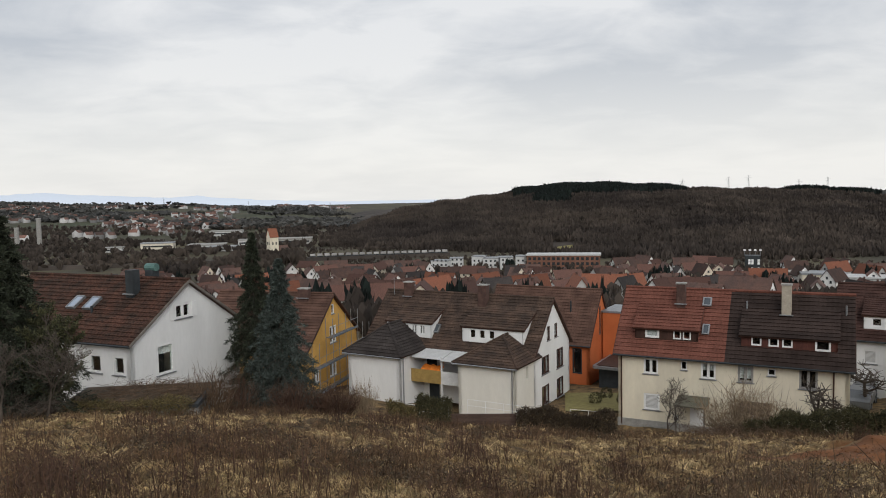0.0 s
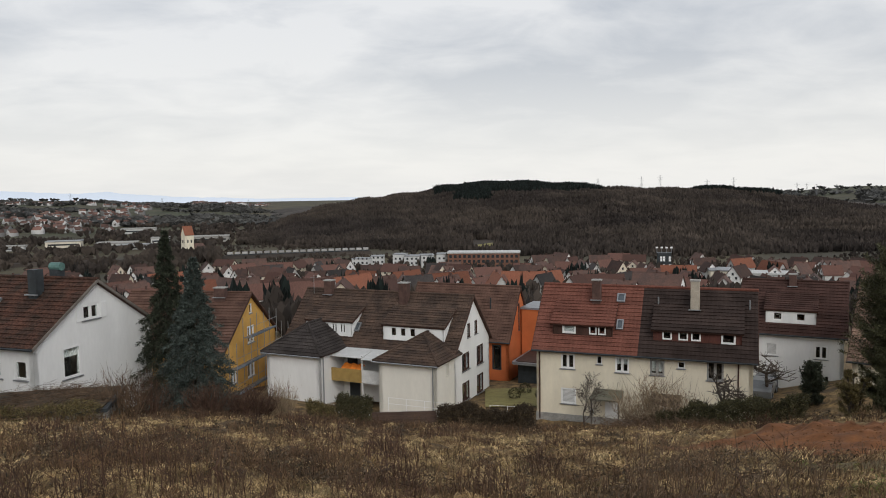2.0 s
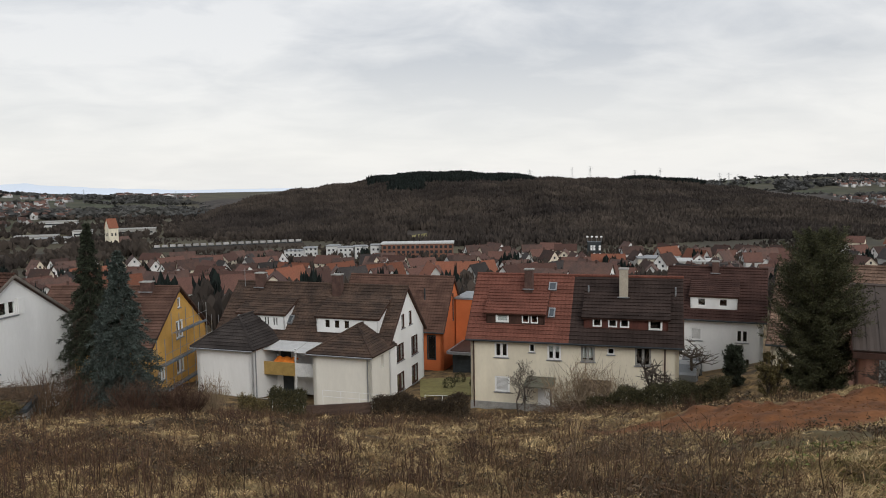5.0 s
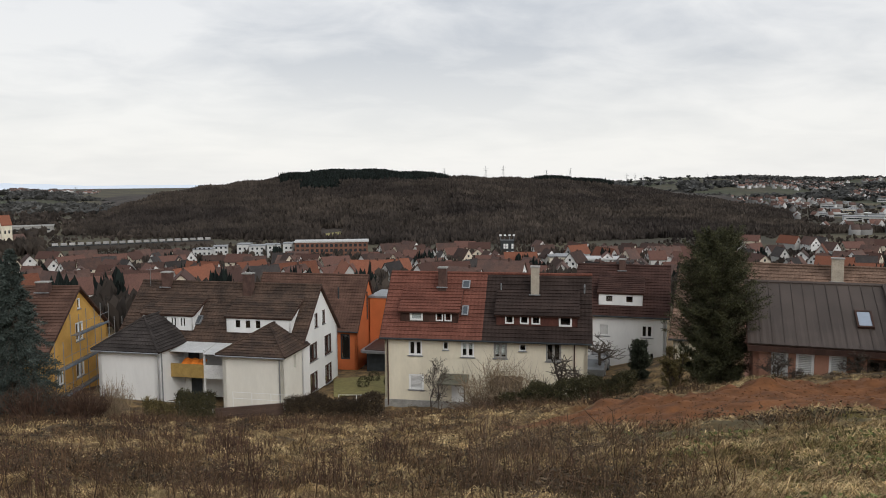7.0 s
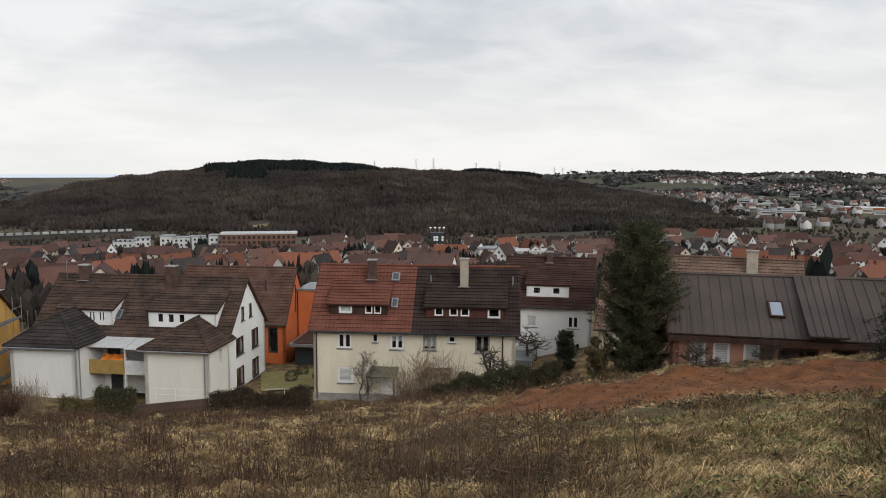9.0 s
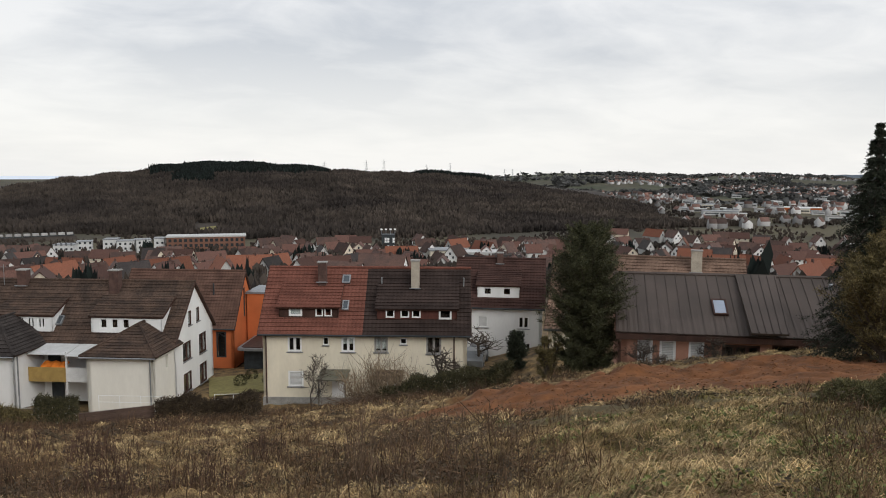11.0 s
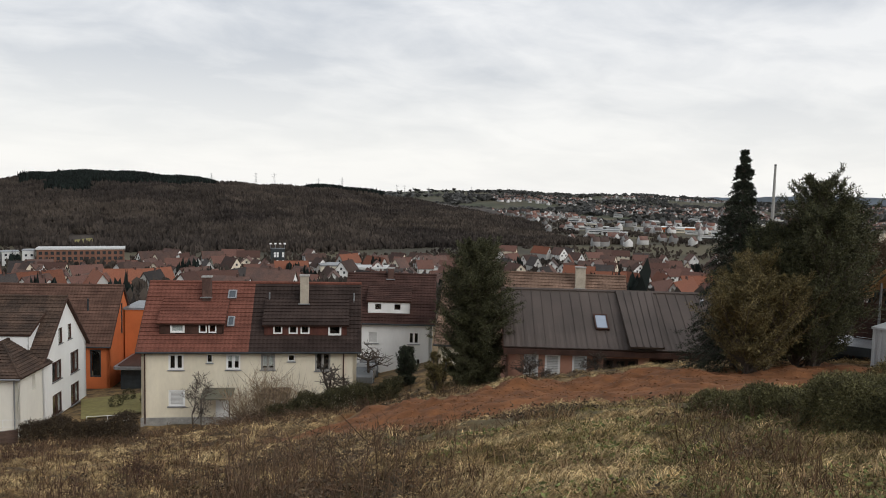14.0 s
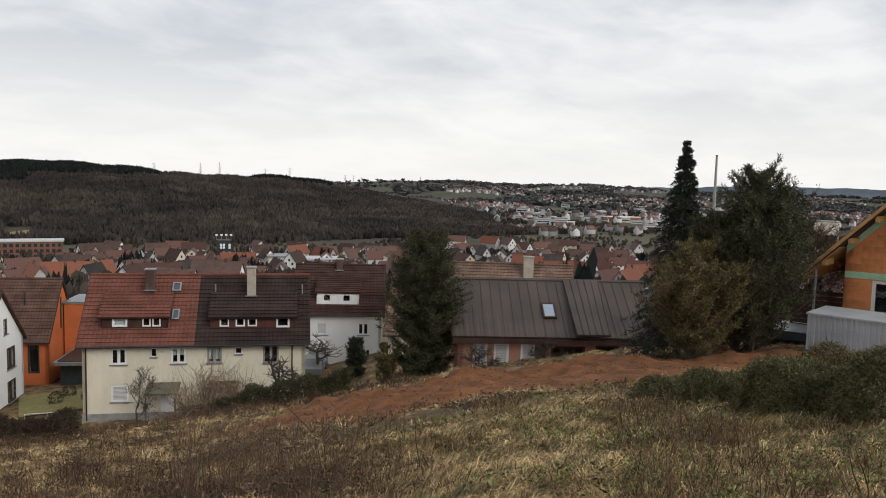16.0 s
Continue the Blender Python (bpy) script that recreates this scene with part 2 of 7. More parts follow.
# ---- mesh helpers ----
class MB:
    """Collects vertices and faces for one mesh."""

    def __init__(self):
        self.v, self.f = [], []

    def face(self, *pts):
        i = len(self.v)
        self.v += [tuple(p) for p in pts]
        self.f.append(tuple(range(i, i + len(pts))))
        return self

    def box(self, x0, y0, z0, x1, y1, z1, bevel=0.0):
        i = len(self.v)
        b = bevel
        if b <= 0:
            self.v += [(x, y, z) for z in (z0, z1) for x, y in ((x0, y0), (x1, y0), (x1, y1), (x0, y1))]
            self.f += [tuple(i + k for k in q) for q in ((3, 2, 1, 0), (4, 5, 6, 7), (0, 1, 5, 4), (1, 2, 6, 5), (2, 3, 7, 6), (3, 0, 4, 7))]
            return self
        ring = [(x0 + b, y0), (x1 - b, y0), (x1, y0 + b), (x1, y1 - b), (x1 - b, y1), (x0 + b, y1), (x0, y1 - b), (x0, y0 + b)]
        self.v += [(x, y, z) for z in (z0, z1) for x, y in ring]
        self.f += [tuple(i + k for k in range(7, -1, -1)), tuple(i + 8 + k for k in range(8))]
        self.f += [(i + k, i + (k + 1) % 8, i + 8 + (k + 1) % 8, i + 8 + k) for k in range(8)]
        return self

    def slab(self, pts, t):
        """A sheet of thickness t below the polygon pts (with its normal up)."""
        i, n = len(self.v), len(pts)
        p = [Vector(q) for q in pts]
        nrm = (p[1] - p[0]).cross(p[2] - p[0]).normalized() * t
        self.v += [tuple(q) for q in p] + [tuple(q - nrm) for q in p]
        self.f += [tuple(range(i, i + n)), tuple(range(i + 2 * n - 1, i + n - 1, -1))]
        self.f += [(i + (k + 1) % n, i + k, i + n + k, i + n + (k + 1) % n) for k in range(n)]
        return self

    def tube(self, p, q, r0, r1, sides=5):
        p, q = Vector(p), Vector(q)
        d = (q - p).normalized()
        a = d.orthogonal().normalized()
        b = d.cross(a)
        i = len(self.v)
        for c, r in ((p, r0), (q, r1)):
            for k in range(sides):
                w = 2 * math.pi * k / sides
                self.v.append(tuple(c + (a * math.cos(w) + b * math.sin(w)) * r))
        self.f += [(i + k, i + (k + 1) % sides, i + sides + (k + 1) % sides, i + sides + k) for k in range(sides)]
        self.f += [tuple(i + sides - 1 - k for k in range(sides)), tuple(i + sides + k for k in range(sides))]
        return self

    def path(self, pts, radii, sides=6):
        """One continuous tube through pts."""
        i = len(self.v)
        n = len(pts)
        for k in range(n):
            d = (Vector(pts[min(k + 1, n - 1)]) - Vector(pts[max(k - 1, 0)])).normalized()
            a = d.cross(Vector((0.31, 0.92, 0.23))).normalized()
            b = d.cross(a)
            for s in range(sides):
                w = 2 * math.pi * s / sides
                self.v.append(tuple(Vector(pts[k]) + (a * math.cos(w) + b * math.sin(w)) * radii[k]))
        for k in range(n - 1):
            j = i + k * sides
            self.f += [(j + s, j + (s + 1) % sides, j + sides + (s + 1) % sides, j + sides + s) for s in range(sides)]
        self.f += [tuple(i + sides - 1 - s for s in range(sides)), tuple(i + (n - 1) * sides + s for s in range(sides))]
        return self

    def mesh(self, name, material):
        me = bpy.data.meshes.new(name)
        seen, where = {}, []
        for v in self.v:
            where.append(seen.setdefault((round(v[0], 4), round(v[1], 4), round(v[2], 4)), len(seen)))
        faces = []
        for f in self.f:
            g = [where[i] for i in f]
            g = [q for k, q in enumerate(g) if q != g[k - 1]]
            if len(set(g)) == len(g) >= 3:
                faces.append(g)
        me.from_pydata(list(seen), [], faces)
        if material:
            me.materials.append(material)
        return me


def part(name, mb, material, parent, label="", kind=""):
    ob = new(name, mb.mesh(name, material) if isinstance(mb, MB) else mb)
    ob.parent = parent
    return tagged(ob, label, kind=kind)


def thing(name, m, label, category, group="", kind=""):
    ob = new(name)
    ob.matrix_world = m
    return tagged(ob, label, category, group, kind)


def solo(name, mb, material, label, category, m=None, group="", kind=""):
    ob = new(name, mb.mesh(name, material) if isinstance(mb, MB) else mb)
    if m is not None:
        ob.matrix_world = m
    return tagged(ob, label, category, group, kind)


def np_mesh(name, verts, faces, material):
    """A mesh from arrays: verts (n,3), faces (m,3) or (m,4)."""
    me = bpy.data.meshes.new(name)
    nv, (nf, k) = len(verts), faces.shape
    me.vertices.add(nv)
    me.vertices.foreach_set("co", np.ascontiguousarray(verts, dtype=np.float32).ravel())
    me.loops.add(nf * k)
    me.loops.foreach_set("vertex_index", np.ascontiguousarray(faces, dtype=np.int32).ravel())
    me.polygons.add(nf)
    me.polygons.foreach_set("loop_start", np.arange(nf, dtype=np.int32) * k)
    me.polygons.foreach_set("loop_total", np.full(nf, k, dtype=np.int32))
    me.update(calc_edges=True)
    me.materials.append(material)
    return me


# ---- the lie of the land ----
AZ_S = ([-180, -60, -30, -10, 0, 6, 13, 20, 27, 31, 36, 43, 52, 58, 64, 75, 90, 180], [0.155, 0.19, 0.205, 0.248, 0.272, 0.280, 0.283, 0.274, 0.262, 0.248, 0.228, 0.203, 0.176, 0.158, 0.143, 0.13, 0.12, 0.155])
AZ_PAD = ([-180, -60, -30, -22, -12, 0, 20, 30, 40, 50, 64, 90, 180], [-9.0, -10.5, -11.2, -11.8, -14.5, -16.4, -15.7, -14.6, -11.2, -10.0, -8.0, -7.5, -9.0])


def vnoise(x, y, size):
    """Smooth uneven relief between 0 and 1 with lumps of about the given size."""
    u, v = x / size, y / size
    iu, iv = np.floor(u), np.floor(v)
    fu, fv = u - iu, v - iv
    fu, fv = fu * fu * (3 - 2 * fu), fv * fv * (3 - 2 * fv)

    def corner(p, q):
        h = np.sin(p * 127.1 + q * 311.7 + size * 53.3) * 43758.5453
        return h - np.floor(h)

    low = corner(iu, iv) * (1 - fu) + corner(iu + 1, iv) * fu
    high = corner(iu, iv + 1) * (1 - fu) + corner(iu + 1, iv + 1) * fu
    return low * (1 - fv) + high * fv


def ground_z(x, y):
    """Height of the ground (arrays or numbers)."""
    x, y = np.asarray(x, float), np.asarray(y, float)
    d = np.hypot(x, y)
    az = np.degrees(np.arctan2(x, y))
    s = np.interp(az, *AZ_S)
    pad = np.interp(az, *AZ_PAD)
    near = -s * np.minimum(d, 45)
    k = np.clip((d - 43) / 10, 0, 1)
    k = k * k * (3 - 2 * k)
    z = near * (1 - k) + np.minimum(pad, near) * k
    far = np.interp(d, [62, 85, 150, 350, 520, 3000, 6000], [0, -3, -12, -31, -36, -38, -38])
    fk = np.clip((d - 60) / 200, 0, 1)
    z = z + far * (1 - fk) + fk * (np.interp(d, [60, 350, 520, 900, 6000], [-16, -46, -52, -54, -54]) - z)
    # small unevenness of the slope
    z = z + np.where(d < 60, 0.10 * np.sin(x * 0.9 + 0.7 * np.sin(y * 0.5)) * np.sin(y * 0.7 + 1.3) + 0.06 * np.sin(2.3 * x + y) * np.sin(1.9 * y) + 0.04 * np.sin(5.1 * x - 1.3 * y) * np.sin(4.3 * y + x), 0)
    z = z + np.where(d < 60, 0.22 * (vnoise(x, y, 1.3) - 0.5) + 0.12 * (vnoise(x, y, 0.5) - 0.5), 0) * np.clip((d - 3) / 3, 0, 1)
    # the mound of dug earth
    mx, my = x - 18.0, y - 21.5
    c, q = math.cos(radians(-33)), math.sin(radians(-33))
    a, b = mx * c + my * q, -mx * q + my * c
    bulge = np.exp(-((b - 1.5) / 2.6) ** 2) * np.clip((a + 9.5) / 6, 0, 1) * np.clip((16 - a) / 8, 0, 1)
    lumps = 0.55 * (vnoise(a, b, 2.6) - 0.5) + 0.42 * (vnoise(a, b, 0.9) - 0.5) + 0.26 * (vnoise(a, b, 0.36) - 0.5)
    hump = np.exp(-((x - 15.0) / 3.6) ** 2 - ((y - 21.2) / 2.7) ** 2)
    z = z + bulge * (np.interp(a, [0, 5], [0.34, 0.12]) + lumps) + hump * (0.33 + 0.6 * lumps)
    return z


def polar_sheet(az, rad, zf):
    A, Rr = np.meshgrid(np.radians(az), rad)
    X, Y = Rr * np.sin(A), Rr * np.cos(A)
    V = np.stack([X, Y, zf(X, Y)], -1).reshape(-1, 3)
    n, m = len(rad), len(az)
    i = np.arange(n - 1)[:, None] * m + np.arange(m - 1)[None]
    F = np.stack([i, i + 1, i + m + 1, i + m], -1).reshape(-1, 4)
    return V, F


def ground_material():
    m = mat("winter_field", (0.23, 0.15, 0.065), 0.95, scale=0.9, grain=0.8, gscale=5, col2=(0.060, 0.041, 0.023), bump=0.9)
    t = m.node_tree
    b = t.nodes["Principled BSDF"]
    before = b.inputs["Base Color"].links[0].from_socket
    g = t.nodes.new("ShaderNodeNewGeometry")

    def blob(centre, scale, lo, hi, colour, before):
        """Lays a colour over the ground inside an ellipse with a ragged rim."""
        mp = t.nodes.new("ShaderNodeMapping")
        mp.vector_type = "TEXTURE"
        mp.inputs["Location"].default_value = (*centre[:2], 0)
        mp.inputs["Rotation"].default_value = (0, 0, radians(centre[2]))
        mp.inputs["Scale"].default_value = (scale[0], scale[1], 1e6)
        t.links.new(g.outputs["Position"], mp.inputs[0])
        ln = t.nodes.new("ShaderNodeVectorMath"); ln.operation = "LENGTH"
        t.links.new(mp.outputs[0], ln.inputs[0])
        nz = t.nodes.new("ShaderNodeTexNoise")
        nz.inputs["Scale"].default_value = 0.6
        nz.inputs["Detail"].default_value = 6
        t.links.new(g.outputs["Position"], nz.inputs["Vector"])
        ad = t.nodes.new("ShaderNodeMath"); ad.operation = "ADD"
        t.links.new(ln.outputs["Value"], ad.inputs[0])
        t.links.new(nz.outputs["Fac"], ad.inputs[1])
        mr = t.nodes.new("ShaderNodeMapRange")
        mr.inputs["From Min"].default_value = lo
        mr.inputs["From Max"].default_value = hi
        mr.inputs["To Min"].default_value = 1
        mr.inputs["To Max"].default_value = 0
        t.links.new(ad.outputs[0], mr.inputs["Value"])
        mx = t.nodes.new("ShaderNodeMix"); mx.data_type = "RGBA"
        t.links.new(mr.outputs[0], mx.inputs[0])
        t.links.new(before, mx.inputs[6])
        n2 = t.nodes.new("ShaderNodeTexNoise")
        n2.inputs["Scale"].default_value = 0.9
        n2.inputs["Detail"].default_value = 9
        n2.inputs["Roughness"].default_value = 0.7
        t.links.new(g.outputs["Position"], n2.inputs["Vector"])
        cr = t.nodes.new("ShaderNodeValToRGB")
        cr.color_ramp.elements[0].position = 0.35
        cr.color_ramp.elements[0].color = (*[c * 0.45 for c in colour], 1)
        cr.color_ramp.elements[1].position = 0.65
        cr.color_ramp.elements[1].color = (*[c * 1.25 for c in colour], 1)
        t.links.new(n2.outputs["Fac"], cr.inputs[0])
        t.links.new(cr.outputs[0], mx.inputs[7])
        return mx.outputs[2]

    # beyond the gardens the valley is damp olive pasture with dark patches
    ln = t.nodes.new("ShaderNodeVectorMath"); ln.operation = "LENGTH"
    t.links.new(g.outputs["Position"], ln.inputs[0])
    mr = t.nodes.new("ShaderNodeMapRange")
    mr.inputs["From Min"].default_value = 90
    mr.inputs["From Max"].default_value = 220
    t.links.new(ln.outputs["Value"], mr.inputs["Value"])
    nz = t.nodes.new("ShaderNodeTexNoise")
    nz.inputs["Scale"].default_value = 0.012
    nz.inputs["Detail"].default_value = 6
    t.links.new(g.outputs["Position"], nz.inputs["Vector"])
    cr = t.nodes.new("ShaderNodeValToRGB")
    cr.color_ramp.elements[0].position = 0.42
    cr.color_ramp.elements[0].color = (0.050, 0.044, 0.030, 1)
    cr.color_ramp.elements[1].position = 0.60
    cr.color_ramp.elements[1].color = (0.092, 0.078, 0.044, 1)
    t.links.new(nz.outputs["Fac"], cr.inputs[0])
    fm = t.nodes.new("ShaderNodeMix"); fm.data_type = "RGBA"
    t.links.new(mr.outputs[0], fm.inputs[0])
    t.links.new(before, fm.inputs[6])
    t.links.new(cr.outputs[0], fm.inputs[7])
    before = fm.outputs[2]
    # dug red earth by the building site, damp green meadow to its near side
    last = blob((15.0, 9.5, -35), (12, 6.0), 1.0, 1.7, (0.125, 0.100, 0.050), before)
    last = blob((19.8, 17.2, -38), (13.9, 6.6), 1.34, 1.50, (0.185, 0.074, 0.027), last)
    t.links.new(last, b.inputs["Base Color"])
    return m


rad = np.concatenate([np.arange(0.0, 14, 0.4), np.arange(14, 34, 0.2), np.arange(34, 60, 0.4), np.arange(60, 120, 3), np.geomspace(120, 4900, 50)])
az = np.concatenate([np.arange(-180, -40, 5.0), np.arange(-40, 24, 0.6), np.arange(24, 70, 0.3), np.arange(70, 85, 0.6), np.arange(85, 180.1, 5.0)])
V, F = polar_sheet(az, rad, ground_z)
solo("ground", np_mesh("ground", V, F[:, ::-1], ground_material()), None, "steep winter meadow of brown soil and dead grass falling into the valley", "ground", kind="structure")

# ---- houses ----
def clip(poly, inside, cut):
    out = []
    for k in range(len(poly)):
        p, q = poly[k], poly[(k + 1) % len(poly)]
        a, b = inside(p), inside(q)
        if a >= 0:
            out.append(p)
        if a * b < 0:
            s = a / (a - b)
            out.append((p[0] + (q[0] - p[0]) * s, p[1] + (q[1] - p[1]) * s))
    return out


def wall_panel(mb, place, outline, holes, depth=0.3):
    """A wall in its own plane (s along, z up): a convex outline with rectangular holes that go through. place(s, z, d) gives 3D, d inwards."""
    xs = sorted({p[0] for p in outline} | {h[0] for h in holes} | {h[2] for h in holes})
    zs = sorted({p[1] for p in outline} | {h[1] for h in holes} | {h[3] for h in holes})
    n = len(outline)
    area = sum(outline[k][0] * outline[(k + 1) % n][1] - outline[(k + 1) % n][0] * outline[k][1] for k in range(n))
    sign = 1 if area > 0 else -1
    for x0, x1 in zip(xs, xs[1:]):
        for z0, z1 in zip(zs, zs[1:]):
            cx, cz = (x0 + x1) / 2, (z0 + z1) / 2
            if any(h[0] < cx < h[2] and h[1] < cz < h[3] for h in holes):
                continue
            poly = [(x0, z0), (x1, z0), (x1, z1), (x0, z1)]
            for k in range(n):
                a, b = outline[k], outline[(k + 1) % n]
                poly = clip(poly, lambda p: sign * ((b[0] - a[0]) * (p[1] - a[1]) - (b[1] - a[1]) * (p[0] - a[0])) + 1e-9, 0)
                if len(poly) < 3:
                    break
            if len(poly) >= 3:
                mb.face(*[place(s, z, 0) for s, z in poly])
                mb.face(*[place(s, z, depth) for s, z in reversed(poly)])
    for k in range(n):
        a, b = outline[k], outline[(k + 1) % n]
        mb.face(place(*a, 0), place(*b, 0), place(*b, depth), place(*a, depth))
    for x0, z0, x1, z1 in holes:
        ring = [(x0, z0), (x1, z0), (x1, z1), (x0, z1)]
        for k in range(4):
            a, b = ring[k], ring[(k + 1) % 4]
            mb.face(place(*b, 0), place(*a, 0), place(*a, depth), place(*b, depth))


def window(place, h, parent, bars=1, sill=True, curtain=0.0, shutter=0.0, frame_mat=None, proud=0.0):
    """A window in the hole h: frame with mullions, panes, sill, and at need a curtain or a lowered shutter."""
    x0, z0, x1, z1 = h
    fm = frame_mat or M_FRAME
    w = min(0.13, (x1 - x0) * 0.15)
    d0, d1 = 0.03 - proud, 0.12 - proud

    def bx(mb, a0, c0, a1, c1, e0, e1):
        pts = [place(s, z, d) for d in (e0, e1) for s, z in ((a0, c0), (a1, c0), (a1, c1), (a0, c1))]
        i = len(mb.v)
        mb.v += [tuple(p) for p in pts]
        mb.f += [tuple(i + k for k in q) for q in ((0, 1, 2, 3), (7, 6, 5, 4), (1, 0, 4, 5), (2, 1, 5, 6), (3, 2, 6, 7), (0, 3, 7, 4))]

    f = MB()
    bx(f, x0, z0, x0 + w, z1, d0, d1)
    bx(f, x1 - w, z0, x1, z1, d0, d1)
    edges = [x0 + (x1 - x0) * k / (bars + 1) for k in range(bars + 2)]
    cuts = [x0 + w] + [e + q * w * 0.7 for e in edges[1:-1] for q in (-1, 1)] + [x1 - w]
    for a, b in zip(cuts, cuts[1:]):
        bx(f, a, z0, b, z0 + w, d0, d1)
        bx(f, a, z1 - w, b, z1, d0, d1)
    for e in edges[1:-1]:
        bx(f, e - w * 0.7, z0 + w, e + w * 0.7, z1 - w, d0, d1)
    win = part("window", f, fm, parent)
    for a, b in zip(edges, edges[1:]):
        p = MB()
        bx(p, a + w * 0.6, z0 + w * 0.6, b - w * 0.6, z1 - w * 0.6, d1 - 0.03, d1 - 0.02)
        part("pane", p, M_GLASS, win).visible_shadow = False
    # added sheet behind the panes, coloured dark for the room's shade
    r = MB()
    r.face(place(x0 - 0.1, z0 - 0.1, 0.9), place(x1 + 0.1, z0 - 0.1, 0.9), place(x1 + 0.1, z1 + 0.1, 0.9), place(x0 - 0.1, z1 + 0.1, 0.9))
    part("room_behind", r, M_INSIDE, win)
    if curtain:
        c = MB()
        zc = z1 - (z1 - z0) * curtain
        n = 14
        for k in range(n):
            a, b = x0 + (x1 - x0) * k / n, x0 + (x1 - x0) * (k + 1) / n
            c.face(place(a, zc, 0.22 + 0.03 * (k % 2)), place(b, zc, 0.22 + 0.03 * ((k + 1) % 2)), place(b, z1, 0.22 + 0.03 * ((k + 1) % 2)), place(a, z1, 0.22 + 0.03 * (k % 2)))
        part("curtain", c, M_CURTAIN, win, "thin white curtain")
    if shutter:
        c = MB()
        zc = z1 - (z1 - z0) * shutter
        n = max(4, int((z1 - zc) / 0.09))
        for k in range(n):
            a, b = zc + (z1 - zc) * k / n, zc + (z1 - zc) * (k + 1) / n
            c.face(place(x0 + 0.03, a, 0.07), place(x1 - 0.03, a, 0.07), place(x1 - 0.03, (a + b) / 2, 0.045), place(x0 + 0.03, (a + b) / 2, 0.045))
            c.face(place(x0 + 0.03, (a + b) / 2, 0.045), place(x1 - 0.03, (a + b) / 2, 0.045), place(x1 - 0.03, b, 0.07), place(x0 + 0.03, b, 0.07))
        part("roller_shutter", c, M_SHUTTER, win, "lowered grey roller shutter")
    if sill:
        s = MB()
        bx(s, x0 - 0.08, z0 - 0.07, x1 + 0.08, z0, -0.07, 0.1)
        part("sill", s, M_GREYMETAL, win)
    return win


def tile_slope(parent, a, b, c, d, material, course=0.34, tile=0.30, thick=0.065, name="tile_course"):
    """Courses of tiles from the eave a-b up to the ridge d-c (a, d left; b, c right): each a stepped, rippled strip."""
    a, b, c, d = (Vector(p) for p in (a, b, c, d))
    up = ((d + c) - (a + b)) / 2
    n = max(1, round(up.length / course))
    nrm = (b - a).cross(d - a).normalized()
    for k in range(n):
        l0, r0 = a.lerp(d, k / n), b.lerp(c, k / n)
        k1 = min(1.0, (k + 1.12) / n)
        l1, r1 = a.lerp(d, k1), b.lerp(c, k1)
        m = max(1, round((r0 - l0).length / tile))
        mb = MB()
        for j in range(2 * m + 1):
            s = j / (2 * m)
            lift = nrm * (0.02 if j % 2 else 0.0)
            p, q = l0.lerp(r0, s), l1.lerp(r1, s)
            mb.v += [tuple(p - nrm * 0.02), tuple(p + nrm * thick + lift), tuple(q + nrm * 0.008 + lift * 0.8)]
        for j in range(2 * m):
            i = 3 * j
            mb.f += [(i, i + 3, i + 4, i + 1), (i + 1, i + 4, i + 5, i + 2)]
        part(name, mb, material, parent)


def chimney(parent, x, y, z0, z1, w, dd, material, cap=True, flue=True):
    c = MB().box(x - w / 2, y - dd / 2, z0, x + w / 2, y + dd / 2, z1, 0.02)
    ch = part("chimney", c, material, parent)
    if cap:
        part("chimney_cap", MB().box(x - w / 2 - 0.06, y - dd / 2 - 0.06, z1, x + w / 2 + 0.06, y + dd / 2 + 0.06, z1 + 0.09, 0.02), M_CONC, ch)
    part("flashing", MB().box(x - w / 2 - 0.12, y - dd / 2 - 0.16, z0 + 0.55, x + w / 2 + 0.12, y - dd / 2 - 0.004, z0 + 0.62), M_GREYMETAL, ch)
    return ch


def roof_window(parent, s, u, place, w=0.75, h=1.1, material=None, pane=None):
    """A skylight lying on a slope; place(s, u, lift): s along, u up the slope."""
    f = MB()

    def bx(mb, a0, c0, a1, c1, e0, e1):
        i = len(mb.v)
        mb.v += [tuple(place(p, q, e)) for e in (e0, e1) for p, q in ((a0, c0), (a1, c0), (a1, c1), (a0, c1))]
        mb.f += [tuple(i + k for k in q) for q in ((3, 2, 1, 0), (4, 5, 6, 7), (0, 1, 5, 4), (1, 2, 6, 5), (2, 3, 7, 6), (3, 0, 4, 7))]

    t = 0.09
    bx(f, s - w / 2, u, s - w / 2 + t, u + h, 0.0, 0.16)
    bx(f, s + w / 2 - t, u, s + w / 2, u + h, 0.0, 0.16)
    bx(f, s - w / 2 + t, u, s + w / 2 - t, u + t, 0.0, 0.16)
    bx(f, s - w / 2 + t, u + h - t, s + w / 2 - t, u + h, 0.0, 0.16)
    win = part("roof_window", f, material or M_GREYMETAL, parent)
    p = MB()
    bx(p, s - w / 2 + t * 0.8, u + t * 0.8, s + w / 2 - t * 0.8, u + h - t * 0.8, 0.10, 0.125)
    part("pane", p, pane or M_SKYPANE, win)
    return win


# skylight pane: the sky's reflection is put into its pale blue base colour
M_SKYTINT = mat("sky_tinted_pane", (0.33, 0.38, 0.46), 0.08, var=0.05, grain=0.03, bump=0, spec=0.9)
M_SKYPANE = mat("dark_glass_pane", (0.05, 0.06, 0.07), 0.04, var=0.05, grain=0.02, bump=0, spec=1.0)


